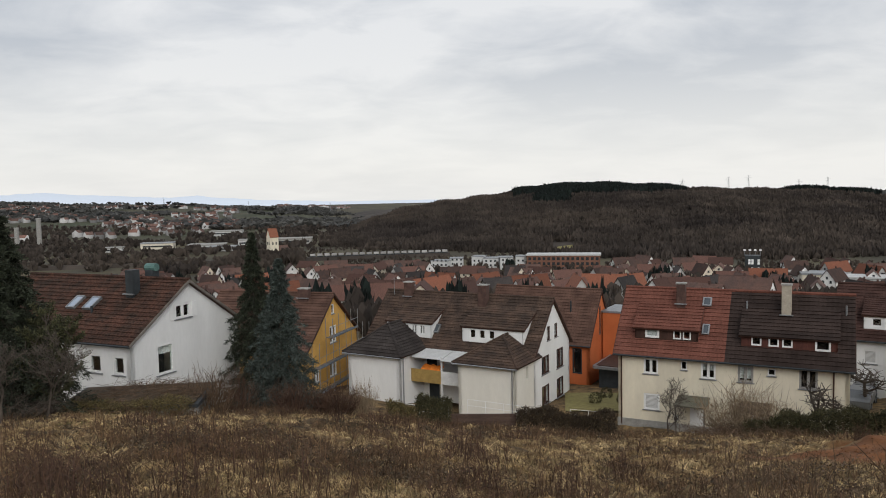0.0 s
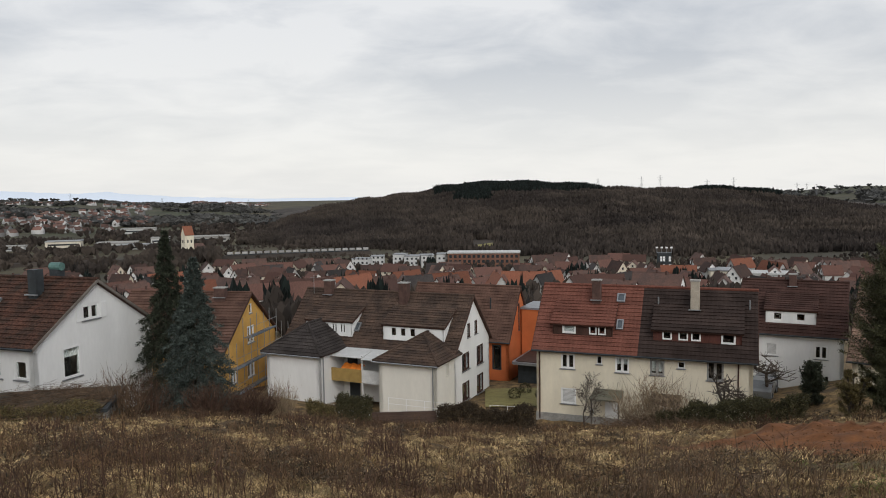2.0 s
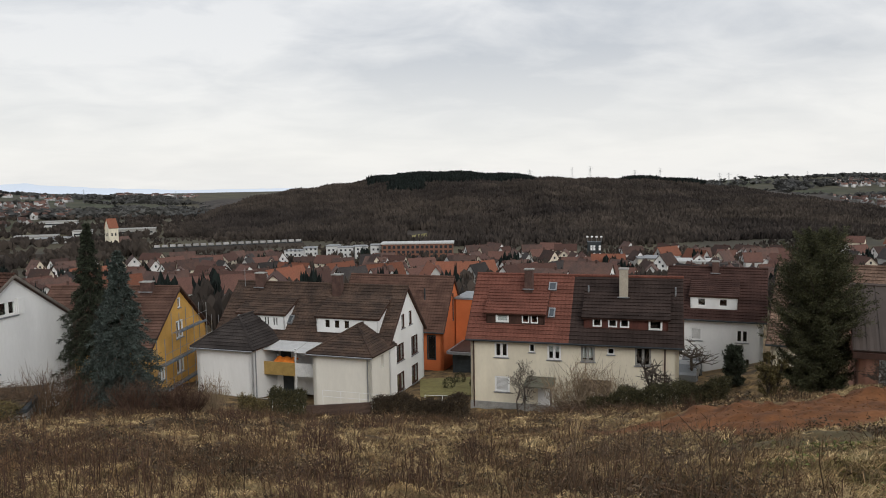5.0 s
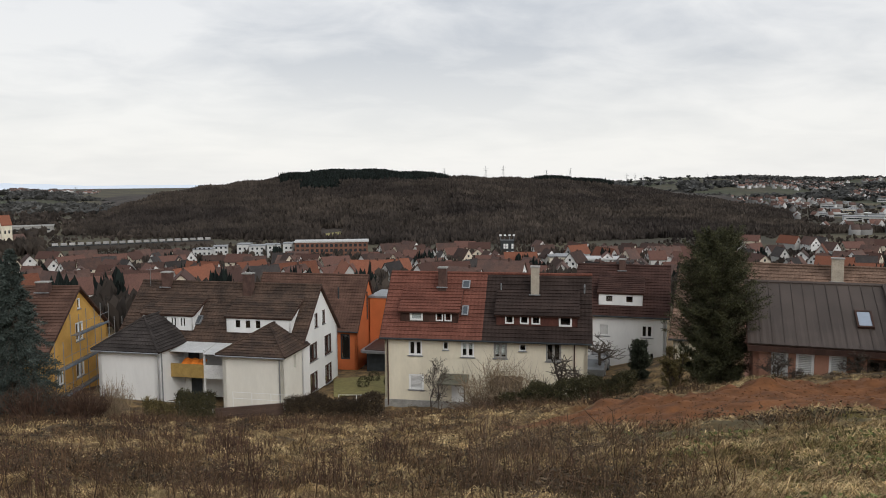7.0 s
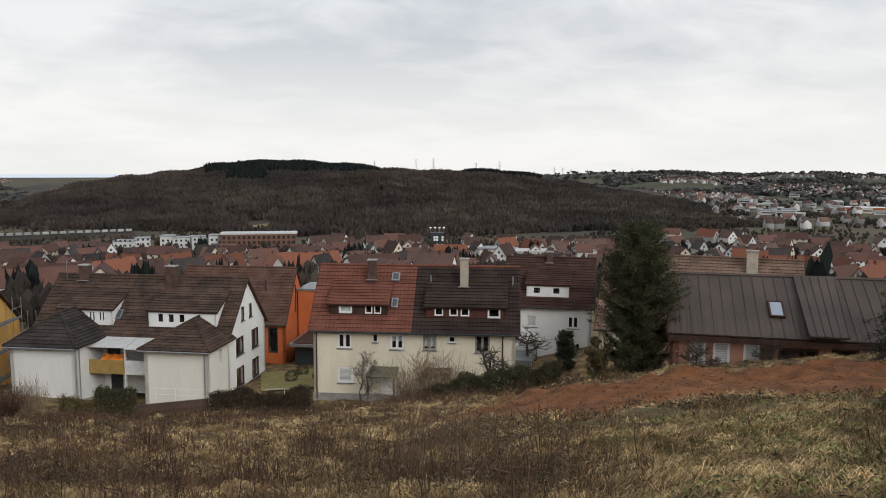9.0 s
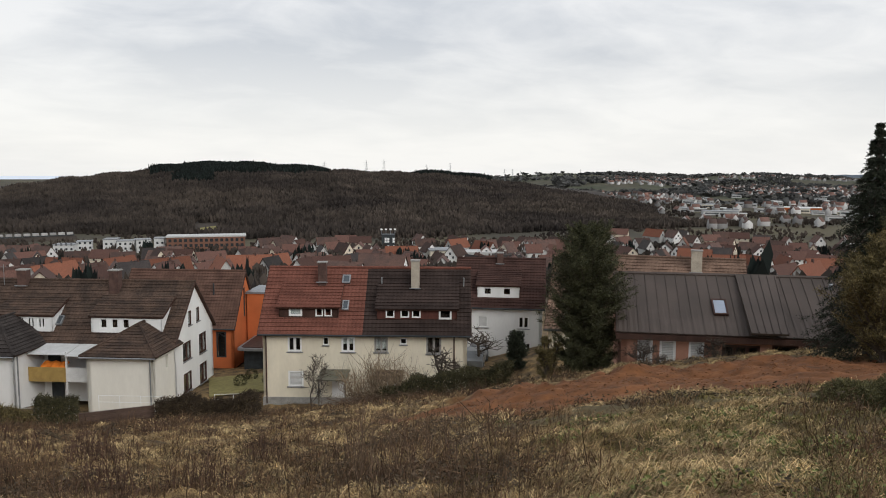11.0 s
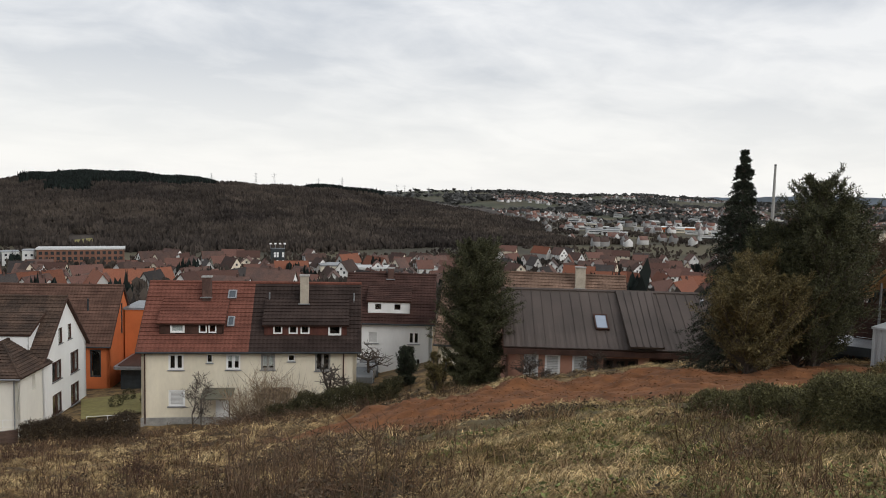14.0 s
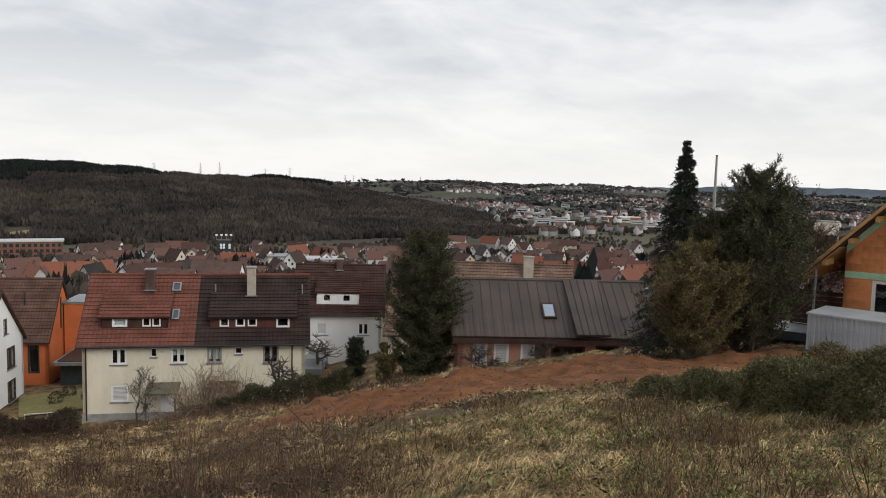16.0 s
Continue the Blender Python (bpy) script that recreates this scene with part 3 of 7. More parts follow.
def gable_house(label, name, O, ang, W, D, zb, ze, zr, wall_m, roof_m, oe=0.35, og=0.25, front=(), right=(), left=(), back=(), course=0.34, category="house",
                fascia=M_FASCIA, gutter=True, wopt=None, group="", skip_right_roof=0.0, split=None):
    """A house whose ridge runs along x. O: left front corner of the eave line on plan. Heights are absolute. Windows: (s0, z0, s1, z1, options), z from the eave."""
    m = pose(O[0], O[1], zb, 0, 0, ang)
    h = thing(name, m, label, category, group)
    he, hr = ze - zb, zr - zb
    y0, y1, x0, x1 = oe, D - oe, og, W - og
    slope = (hr - he) / (D / 2)
    hw = he + slope * oe - 0.06   # top of wall under the roof
    wa = MB()
    top = hr - 0.10
    P_front = lambda s, z, d: (x0 + s, y0 + d, z)
    P_right = lambda s, z, d: (x1 - d, y0 + s, z)
    P_left = lambda s, z, d: (x0 + d, y1 - s, z)
    P_back = lambda s, z, d: (x1 - s, y1 - d, z)
    lw, dw = x1 - x0, y1 - y0
    wins = []
    for P, L, ws, gab in ((P_front, lw, front, 0), (P_right, dw, right, 1), (P_left, dw, left, 1), (P_back, lw, back, 0)):
        out = [(0, 0), (L, 0), (L, hw), (0, hw)] if not gab else [(0, 0), (L, 0), (L, hw), (L / 2, top), (0, hw)]
        hs = [(w[0], he + w[1], w[2], he + w[3]) for w in ws]
        wall_panel(wa, P, out, hs)
        wins += [(P, hh, w[4] if len(w) > 4 else {}) for hh, w in zip(hs, ws)]
    wall = part("wall", wa, wall_m, h)
    for P, hh, o in wins:
        window(P, hh, h, **o)
    t = 0.14
    base = MB()
    base.slab([(0, 0, he), (W, 0, he), (W, D / 2, hr), (0, D / 2, hr)], t)
    base.slab([(0, D / 2, hr), (W, D / 2, hr), (W, D, he), (0, D, he)], t)
    roof = part("roof", base, M_BROWNWOOD, h)
    if split:
        xs, m2 = split
        tile_slope(roof, (0, 0, he), (xs, 0, he), (xs, D / 2, hr), (0, D / 2, hr), roof_m, course)
        tile_slope(roof, (xs, 0, he), (W, 0, he), (W, D / 2, hr), (xs, D / 2, hr), m2, course)
    else:
        tile_slope(roof, (0, 0, he), (W, 0, he), (W, D / 2, hr), (0, D / 2, hr), roof_m, course)
    tile_slope(roof, (W, D, he), (0, D, he), (0, D / 2, hr), (W, D / 2, hr), roof_m, course * 2)
    rt = MB()
    n = int(W / 0.4)
    for k in range(n):
        rt.tube((W * k / n, D / 2, hr + 0.03), (W * (k + 1.08) / n, D / 2, hr + 0.05), 0.13, 0.115, 6)
    part("ridge_tiles", rt, roof_m, roof)
    for xg in (0, W):
        v = MB()
        e = 0.02 if xg == 0 else -0.02
        for ya, yb, za, zz in ((0, D / 2, he, hr), (D, D / 2, he, hr)):
            i = len(v.v)
            v.v += [(xg - e * 2, ya, za - 0.13), (xg - e * 2, yb, zz - 0.13), (xg - e * 2, yb, zz + 0.05), (xg - e * 2, ya, za + 0.05),
                    (xg + e, ya, za - 0.13), (xg + e, yb, zz - 0.13), (xg + e, yb, zz + 0.05), (xg + e, ya, za + 0.05)]
            v.f += [tuple(i + k for k in q) for q in ((0, 1, 2, 3), (7, 6, 5, 4), (0, 4, 5, 1), (1, 5, 6, 2), (2, 6, 7, 3), (3, 7, 4, 0))]
        part("bargeboard", v, fascia, roof)
    if gutter:
        g = MB().tube((0, -0.06, he - 0.03), (W, -0.06, he - 0.03), 0.075, 0.075, 6)
        part("gutter", g, M_SLATE, h)
    up = Vector((0, D / 2, hr - he)).normalized()
    nr = Vector((0, -(hr - he), D / 2)).normalized()
    on = lambda s, u, e: Vector((s, 0, he)) + up * u + nr * (e + 0.05)
    return h, roof, he, hr, slope, on


def shed_dormer(h, roof, D, he, hr, x0, x1, yf, zf, yt, wall_m, roof_m, holes, eo=0.25, opts=None, cheek=None):
    """A dormer with a lean-to roof: its front at yf, reaching from the slope up to zf, its roof rising back to the slope at yt."""
    sl = (hr - he) / (D / 2)
    zy = lambda y: he + sl * y
    zt = zy(yt)
    w = MB()
    z0 = zy(yf)
    P = lambda s, z, d: (x0 + s, yf + d, z)
    wall_panel(w, P, [(0, z0 - 0.1), (x1 - x0, z0 - 0.1), (x1 - x0, zf), (0, zf)], [(a, z0 + b, c, z0 + e) for a, b, c, e in holes], 0.12)
    dorm = part("dormer", w, wall_m, h)
    for x in (x0 + 0.003, x1 - 0.003):
        e = 0.12 if x < (x0 + x1) / 2 else -0.12
        tri = [(yf, z0 - 0.1), (yt, zt - 0.1), (yf, zf - 0.01)]
        cm = MB()
        for xx in (x, x + e):
            cm.face(*[(xx, a, b) for a, b in tri])
        for k in range(3):
            (a, b), (c, d) = tri[k], tri[(k + 1) % 3]
            cm.face((x, a, b), (x, c, d), (x + e, c, d), (x + e, a, b))
        part("cheek", cm, cheek or wall_m, dorm)
    for k, (a, b, c, e) in enumerate(holes):
        window(P, (a, z0 + b, c, z0 + e), h, sill=False, **((opts or {}).get(k, {"bars": 0})))
    rise = (zt - zf) / (yt - yf)
    ya = yf - eo
    za = zf - rise * eo
    a, b, c, d = (x0 - 0.15, ya, za), (x1 + 0.15, ya, za), (x1 + 0.15, yt + 0.02, zt + 0.02), (x0 - 0.15, yt + 0.02, zt + 0.02)
    rf = part("dormer_roof", MB().slab([a, b, c, d], 0.12), M_BROWNWOOD, h)
    up = lambda p: (p[0], p[1], p[2] + 0.015)
    tile_slope(rf, up(a), up(b), up(c), up(d), roof_m, 0.34)
    return dorm


def downpipe(h, x, y, z0, z1, material=None):
    part("downpipe", MB().tube((x, y, z0), (x, y, z1), 0.05, 0.05, 6), material or M_GREYMETAL, h)


# white house with a mossy tiled roof (gable towards the slope)
zA = -11.6
hA, rA, he, hr, sl, on = gable_house("white rendered house with a mossy red-brown tiled gable roof", "house", (-30.1, 47.8), -24.8, 14.0, 9.6, zA, -6.5, -3.35,
    M_WHITE, T_RUST, oe=0.25, og=0.22, fascia=M_GREYWOOD,
    right=[(1.9, -2.15, 3.25, -0.35, {"bars": 0, "proud": 0.04, "curtain": 0.35}), (3.5, 0.9, 4.8, 1.8, {"bars": 1})],
    front=[(10.3, -1.75, 11.3, -0.65, {"bars": 0}), (12.2, -1.75, 13.1, -0.65, {"bars": 0}), (8.0, -1.75, 9.0, -0.65, {"bars": 0}), (11.0, -4.4, 12.0, -3.3, {"bars": 0})])
for k, (s, w_) in enumerate(((3.05, 0.45), (4.86, 0.45))):
    part("shutter", MB().box(14.0 - 0.22, 0.25 + s, he + 0.9, 14.0 - 0.17, 0.25 + s + w_, he + 1.8, 0.01), M_FRAME, hA, "pale folding shutter")
chimney(hA, 10.75, 3.5, hr - 1.35, hr + 0.68, 0.6, 0.6, M_SLATE, cap=False)
c2 = chimney(hA, 10.1, 5.7, hr - 1.1, hr + 0.45, 0.62, 0.6, M_SLATE, cap=False)
part("cowl", MB().tube((9.7, 5.7, hr + 0.62), (10.5, 5.7, hr + 0.62), 0.25, 0.25, 10), M_COPPER, c2, "curved green copper cowl")
for s in (6.9, 8.3):
    roof_window(rA, s, 2.6, on, 0.72, 1.1, None, M_SKYTINT)
part("vent_pipe", MB().tube((8.9, 2.0, he + 1.2), (8.9, 2.0, he + 1.75), 0.07, 0.07, 6), M_SLATE, rA)

# white apartment house with two hipped wings and a balcony between them
zB = -16.5
WB = 17.0
WF = {"bars": 1, "frame_mat": M_BROWNWOOD}
SB = [(1.65, -1.75, 3.3, -0.25, WF), (5.0, -1.9, 6.6, -0.2, WF), (1.65, -4.35, 3.3, -2.75, WF), (5.0, -4.5, 6.6, -2.8, WF),
      (2.85, 0.95, 3.55, 2.15, {"bars": 0, "frame_mat": M_BROWNWOOD}), (4.55, 0.95, 5.25, 2.15, {"bars": 0, "frame_mat": M_BROWNWOOD})]
hB, rB, he, hr, sl, on = gable_house("white rendered apartment house with weathered brown tiled gable roof", "apartment_house", (-7.49, 69.57), -30, WB, 8.7, zB, -12.0, -7.6,
    M_WHITE, T_OLD, oe=0.3, og=0.2, right=SB, fascia=M_BROWNWOOD)
chimney(hB, 2.6, 4.05, hr - 1.0, hr + 0.85, 0.8, 0.7, M_CHIM)
chimney(hB, 10.6, 3.7, hr - 1.6, hr + 0.95, 0.8, 0.7, M_CHIM)
part("antenna", MB().tube((1.0, 3.9, hr - 0.4), (1.0, 3.9, hr + 1.3), 0.025, 0.02, 5).tube((0.6, 3.9, hr + 1.1), (1.4, 3.9, hr + 1.1), 0.015, 0.015, 4), M_GREYMETAL, rB)
shed_dormer(hB, rB, 8.7, he, hr, 2.2, 6.9, 0.75, he + 2.2, 3.2, M_WHITE, T_OLD, [(0.9, 0.35, 1.5, 1.2), (1.75, 0.35, 2.35, 1.2), (2.6, 0.35, 3.2, 1.2), (3.45, 0.35, 4.05, 1.2)], eo=0.15, opts={k: {"bars": 1} for k in range(4)})
shed_dormer(hB, rB, 8.7, he, hr, 10.0, 15.7, 0.75, he + 2.2, 3.4, M_WHITE, T_OLD, [(0.7, 0.4, 1.3, 1.2), (1.6, 0.4, 2.2, 1.2), (2.5, 0.4, 3.1, 1.2)], eo=0.15)
roof_window(rB, 7.1, 1.7, on, 0.5, 0.9)


def hip_wing(h, x0, x1, yf, yb, he, hz, mat_w, roof_m, ho=0.35, back=0.0):
    w = MB()
    P = lambda s, z, d: (x0 + s, yf + d, z)
    wall_panel(w, P, [(0, 0), (x1 - x0, 0), (x1 - x0, he), (0, he)], [])
    wall_panel(w, lambda s, z, d: (x1 - d, yf + s, z), [(0, 0), (yb - yf, 0), (yb - yf, he), (0, he)], [(2.1, he - 1.4, 2.6, he - 0.35)] if x1 > 15 else [])
    wall_panel(w, lambda s, z, d: (x0 + d, yb - s, z), [(0, 0), (yb - yf, 0), (yb - yf, he), (0, he)], [])
    wing = part("wing", w, mat_w, h)
    a, b = (x0 - ho, yf - ho, he), (x1 + ho, yf - ho, he)
    xm, ym = (x0 + x1) / 2, yf + (x1 - x0) / 2 - 0.2
    ap, bk = (xm, ym + back, hz), (xm, (hz - he) / 1.01 + 0.1, hz)
    c, d = (x1 + ho, yb + 0.9, he), (x0 - ho, yb + 0.9, he)
    base = MB().slab([a, b, ap], 0.1).slab([b, c, bk, ap], 0.1).slab([d, a, ap, bk], 0.1)
    rf = part("wing_roof", base, M_BROWNWOOD, h)
    up = lambda p: (p[0], p[1], p[2] + 0.01)
    tile_slope(rf, up(a), up(b), up(ap), up(ap), roof_m)
    tile_slope(rf, up(b), up(c), up(bk), up(ap), roof_m)
    tile_slope(rf, up(d), up(a), up(ap), up(bk), roof_m)
    hp_ = MB()
    for p, q in ((a, ap), (b, ap), (ap, bk)):
        p, q = Vector(p), Vector(q)
        n = int((q - p).length / 0.4)
        for k in range(n):
            hp_.tube(p.lerp(q, k / n) + Vector((0, 0, 0.05)), p.lerp(q, (k + 1) / n) + Vector((0, 0, 0.07)), 0.12, 0.10, 6)
    part("hip_tiles", hp_, roof_m, rf)
    g = MB().tube((a[0], a[1] - 0.05, he - 0.05), (b[0], b[1] - 0.05, he - 0.05), 0.07, 0.07, 6)
    part("gutter", g, M_GREYMETAL, h)
    return wing


hip_wing(hB, WB - 5.2, WB - 0.2, -3.4, 0.35, he, he + 1.75, M_IVORY, T_OLD, back=0.9)
hip_wing(hB, 1.1, 6.4, -3.75, 0.35, he, he + 2.2, M_WHITE, T_SLATY)
downpipe(hB, 6.5, -3.3, 0, he)
downpipe(hB, WB - 0.4, -3.5, 0, he)
# loggia with balcony
bal = part("balcony", MB().box(6.4, -1.9, 2.15, WB - 5.2, 0.3, 2.35), M_CONC, hB)
part("balcony_panel", MB().box(6.42, -1.98, 2.1, 9.35, -1.9, 3.2, 0.02), M_BALC, bal, "ochre balcony panel")
part("balcony_panel", MB().box(9.45, -1.98, 2.1, WB - 5.22, -1.9, 3.2, 0.02), M_FASCIA, bal, "white balcony panel")
part("post", MB().box(9.33, -1.95, 0, 9.47, -1.83, he - 0.1), M_FASCIA, bal)
part("glass_canopy", MB().slab([(6.5, -2.2, he - 0.25), (9.5, -2.2, he - 0.25), (9.5, 0.2, he + 0.12), (6.5, 0.2, he + 0.12)], 0.04)
     .slab([(9.55, -2.4, he - 0.3), (WB - 5.2, -2.4, he - 0.3), (WB - 5.2, 0.2, he + 0.12), (9.55, 0.2, he + 0.12)], 0.04), M_SHUTTER, hB, "pale translucent balcony canopy")
cl = MB()
for k in range(9):
    a = 7.3 + 0.22 * k
    w0, w1 = 0.06 * math.sin(k * 1.9), 0.06 * math.sin((k + 1) * 1.9)
    for (ya, za), (yb, zb_) in (((-1.95, 3.0), (-1.75, 3.25)), ((-1.75, 3.25), (-1.2, 3.5))):
        cl.face((a, ya, za + w0), (a + 0.22, ya, za + w1), (a + 0.22, yb, zb_ + w1), (a, yb, zb_ + w0))
part("orange_awning_cloth", cl, M_ORCLOTH, bal)
part("loggia_back", MB().box(6.4, 0.1, 0, WB - 5.2, 0.3, he), M_WHITE, hB)
for x, z in ((7.0, 0.1), (9.9, 0.1), (6.8, 2.4), (10.2, 2.4)):
    part("terrace_door", MB().box(x, 0.04, z, x + 1.0, 0.098, z + 2.0, 0.01), M_SLATE, hB, "dark terrace door")

# semi-detached house, one half red, the other dark
zC = -15.75
fr = [(1.85, -1.35, 2.9, -0.2, {"bars": 1, "curtain": 0.0}), (4.5, -0.85, 4.9, -0.22, {"bars": 0}), (5.85, -1.35, 6.85, -0.2, {"bars": 1, "curtain": 0.5}),
      (8.3, -1.35, 9.3, -0.2, {"bars": 1, "curtain": 0.8, "frame_mat": M_CONC}), (10.2, -0.75, 10.7, -0.25, {"bars": 0}), (12.15, -1.45, 13.25, -0.1, {"bars": 1, "frame_mat": M_CONC}),
      (1.85, -4.0, 3.0, -2.8, {"bars": 0, "shutter": 1.0}), (4.0, -4.6, 4.3, -4.2, {"bars": 0, "sill": False}), (10.0, -4.1, 10.5, -3.5, {"bars": 0})]
hC, rC, he, hr, sl, on = gable_house("cream semi-detached house with one red and one dark tiled roof half", "semi_detached_house", (12.41, 55.87), -27.5, 15.75, 8.3, zC, -10.5, -6.05,
    M_CREAM, T_RED, oe=0.35, og=0.3, front=fr, split=(7.75, T_DARK), fascia=M_BROWNWOOD)
chimney(hC, 4.35, 3.0, hr - 1.5, hr + 0.55, 0.62, 0.6, M_CHIM)
chimney(hC, 11.5, 2.75, hr - 1.9, hr + 0.75, 0.62, 0.6, M_CHIMC)
D_opts = {0: {"bars": 0, "shutter": 1.0, "proud": 0.08}, 1: {"bars": 0, "proud": 0.08}, 2: {"bars": 0, "proud": 0.08}}
shed_dormer(hC, rC, 8.3, he, hr, 1.4, 5.85, 0.95, he + 2.05, 3.25, M_BROWNWOOD, T_RED, [(0.75, 0.2, 1.75, 0.95), (2.75, 0.2, 3.3, 0.95), (3.42, 0.2, 3.97, 0.95)], opts=D_opts)
M_MAROONWOOD = mat("maroon_boards", (0.105, 0.038, 0.028), 0.75, var=0.2, stretch=(1, 1, 0.2))
o2 = {k: {"bars": 0, "proud": 0.09, "curtain": 0.4 if k < 3 else 0.0} for k in range(4)}
shed_dormer(hC, rC, 8.3, he, hr, 8.75, 14.7, 0.9, he + 1.98, 3.3, M_MAROONWOOD, T_DARK, [(0.65, 0.2, 1.3, 0.98), (1.75, 0.2, 2.4, 0.98), (2.6, 0.2, 3.25, 0.98), (4.6, 0.1, 5.55, 0.92)], opts=o2)
roof_window(rC, 6.15, 4.55, on, 0.62, 0.75)
roof_window(rC, 6.3, 2.1, on, 0.5, 0.85)
downpipe(hC, 0.55, 0.28, 0, he, M_BROWNWOOD)
downpipe(hC, 14.5, 0.28, 0, he, M_BROWNWOOD)
part("plinth", MB().box(0.25, 0.27, -0.6, 15.5, 0.345, 0.45), M_CONC, hC)
for x in (8.9, 15.2):
    part("vent_pipe", MB().tube((x, 3.0, he + 3.1), (x, 3.0, he + 3.9), 0.06, 0.06, 6), M_GREYMETAL, rC)

# porches in front of the two doors
def porch(x, label, roof_m, post_m, w=2.1):
    p = thing("porch", hC.matrix_world @ pose(x, -1.75, 0), label, "porch")
    rf = part("porch_roof", MB().slab([(0, 0, 2.35), (w, 0, 2.35), (w, 2.05, 2.6), (0, 2.05, 2.6)], 0.07), roof_m, p)
    for k in range(4):
        part("rafter", MB().box(0.05 + k * (w - 0.17) / 3, 0.02, 2.19, 0.12 + k * (w - 0.17) / 3, 2.0, 2.27), post_m, rf)
    for a in (0.05, w - 0.15):
        part("post", MB().box(a, 0.05, -0.4, a + 0.1, 0.15, 2.28), post_m, p)
    part("door", MB().box(w * 0.35, 2.03, 0, w * 0.35 + 0.95, 2.094, 2.05, 0.01), M_FRAME, p, "white panelled front door")


M_POLY = mat("grimy_translucent_sheet", (0.12, 0.115, 0.085), 0.6, var=0.25, scale=1.5)
porch(4.7, "timber porch with a grimy translucent roof by the cream house", M_POLY, M_GREYWOOD)
porch(8.7, "dark timber porch by the cream house", M_BROWNWOOD, M_BROWNWOOD)

# the dark-roofed white house behind
zD = -17.3
hD, rD, he, hr, sl, on = gable_house("white rendered house with maroon tiled roof and a dormer", "house", (32.0, 62.75), -34, 8.6, 9.0, zD, -11.1, -7.0, M_WHITE, T_MAROON, oe=0.35, og=0.25, fascia=M_BROWNWOOD,
    front=[(2.1, -1.9, 3.1, -0.75, {"bars": 0, "shutter": 1.0}), (5.9, -1.9, 6.9, -0.75, {"bars": 1}), (5.8, -4.3, 7.1, -3.2, {"bars": 2}), (2.0, -4.6, 3.2, -3.5, {"bars": 1})])
shed_dormer(hD, rD, 9.0, he, hr, 2.3, 6.2, 0.9, he + 2.05, 3.5, M_WHITE, T_MAROON, [(0.55, 0.25, 1.35, 1.0), (2.35, 0.25, 3.15, 1.0)], eo=0.15)
chimney(hD, 4.2, 4.2, hr - 1.0, hr + 0.6, 0.6, 0.6, M_CHIM)

# orange house with a garage
zO = -18.0
hO, rO, he, hr, sl, on = gable_house("orange rendered house with brown tiled gable roof", "house", (14.45 - 0.866 * 12, 75.2 + 0.5 * 12), -30, 12.0, 7.6, zO, -14.0, -8.75, M_ORANGE, T_BROWN, oe=0.25, og=0.15,
    right=[(3.1, 0.6, 3.6, 3.6, {"bars": 0, "sill": False, "frame_mat": M_SLATE})], fascia=M_BROWNWOOD,
    front=[(9.9, -2.9, 10.9, -0.3, {"bars": 0, "sill": False, "frame_mat": M_SLATE})])
part("side_block", MB().box(12.0, 3.9, 0, 15.2, 8.5, 6.9, 0.03), M_ORANGE, hO)
part("block_roof", MB().box(11.9, 3.8, 6.9, 15.35, 8.6, 7.1, 0.03), M_GREYMETAL, hO)
part("flue", MB().tube((9.2, 2.2, he + 2.6), (9.2, 2.2, he + 4.2), 0.09, 0.09, 6), M_SLATE, rO)
g = thing("garage", pose(15.0, 73.6, zO, 0, 0, -30), "dark-fronted garage with a curved flat roof beside the orange house", "garage")
part("wall", MB().box(0, 0, 0, 5.5, 5.5, 2.3), M_SLATE, g)
part("roof", MB().box(-0.5, -0.7, 2.3, 6.0, 5.8, 2.55, 0.3), M_GREYMETAL, g)
part("gravel", MB().box(-0.2, -0.4, 2.552, 5.7, 5.5, 2.62, 0.3), M_BROWNWOOD, g)

# yellow house in scaffolding
zY = -17.5
hY, rY, he, hr, sl, on = gable_house("yellow rendered house with brown tiled gable roof, in scaffolding", "house", (-11.83 - 0.958 * 12, 64.62 + 0.285 * 12), -16.6, 12.0, 12.0, zY, -12.0, -7.5, M_YELLOW, T_BROWN, oe=0.4, og=0.3,
    right=[(5.0, -0.1, 6.4, 1.5, {"bars": 1}), (4.8, -3.2, 6.3, -1.6, {"bars": 1}), (1.5, -3.0, 2.6, -1.7, {"bars": 1}), (5.5, 2.6, 6.1, 3.5, {"bars": 0})], fascia=M_BROWNWOOD)
chimney(hY, 9.3, 5.3, hr - 0.9, hr + 0.5, 1.0, 0.7, M_CHIM)
sc = thing("scaffold", pose(0, 0, 0) @ hY.matrix_world @ pose(12.35, 0, 0), "blue and steel scaffold against the yellow gable", "scaffold")
M_BLUEPLANK = mat("blue_scaffold_board", (0.15, 0.18, 0.22), 0.6, var=0.2)
for k in range(5):
    y = 0.3 + 2.8 * k
    for x in (0.05, 0.75):
        part("upright", MB().tube((x, y, 0), (x, y, 8.2 if 0 < k < 4 else 6.5), 0.03, 0.03, 6), M_GREYMETAL, sc)
for z in (2.0, 4.2, 6.4):
    for k in range(4):
        y = 0.3 + 2.8 * k
        if z > 6 and k in (0, 3):
            continue
        part("deck", MB().box(0.08, y, z, 0.72, y + 2.78, z + 0.06), M_GREYWOOD, sc)
        part("toe_board", MB().box(0.74, y, z + 0.06, 0.77, y + 2.7, z + 0.24), M_BLUEPLANK, sc, "blue toe board")
        part("guard_rail", MB().tube((0.75, y, z + 1.0), (0.75, y + 2.8, z + 1.0), 0.022, 0.022, 5), M_GREYMETAL, sc)

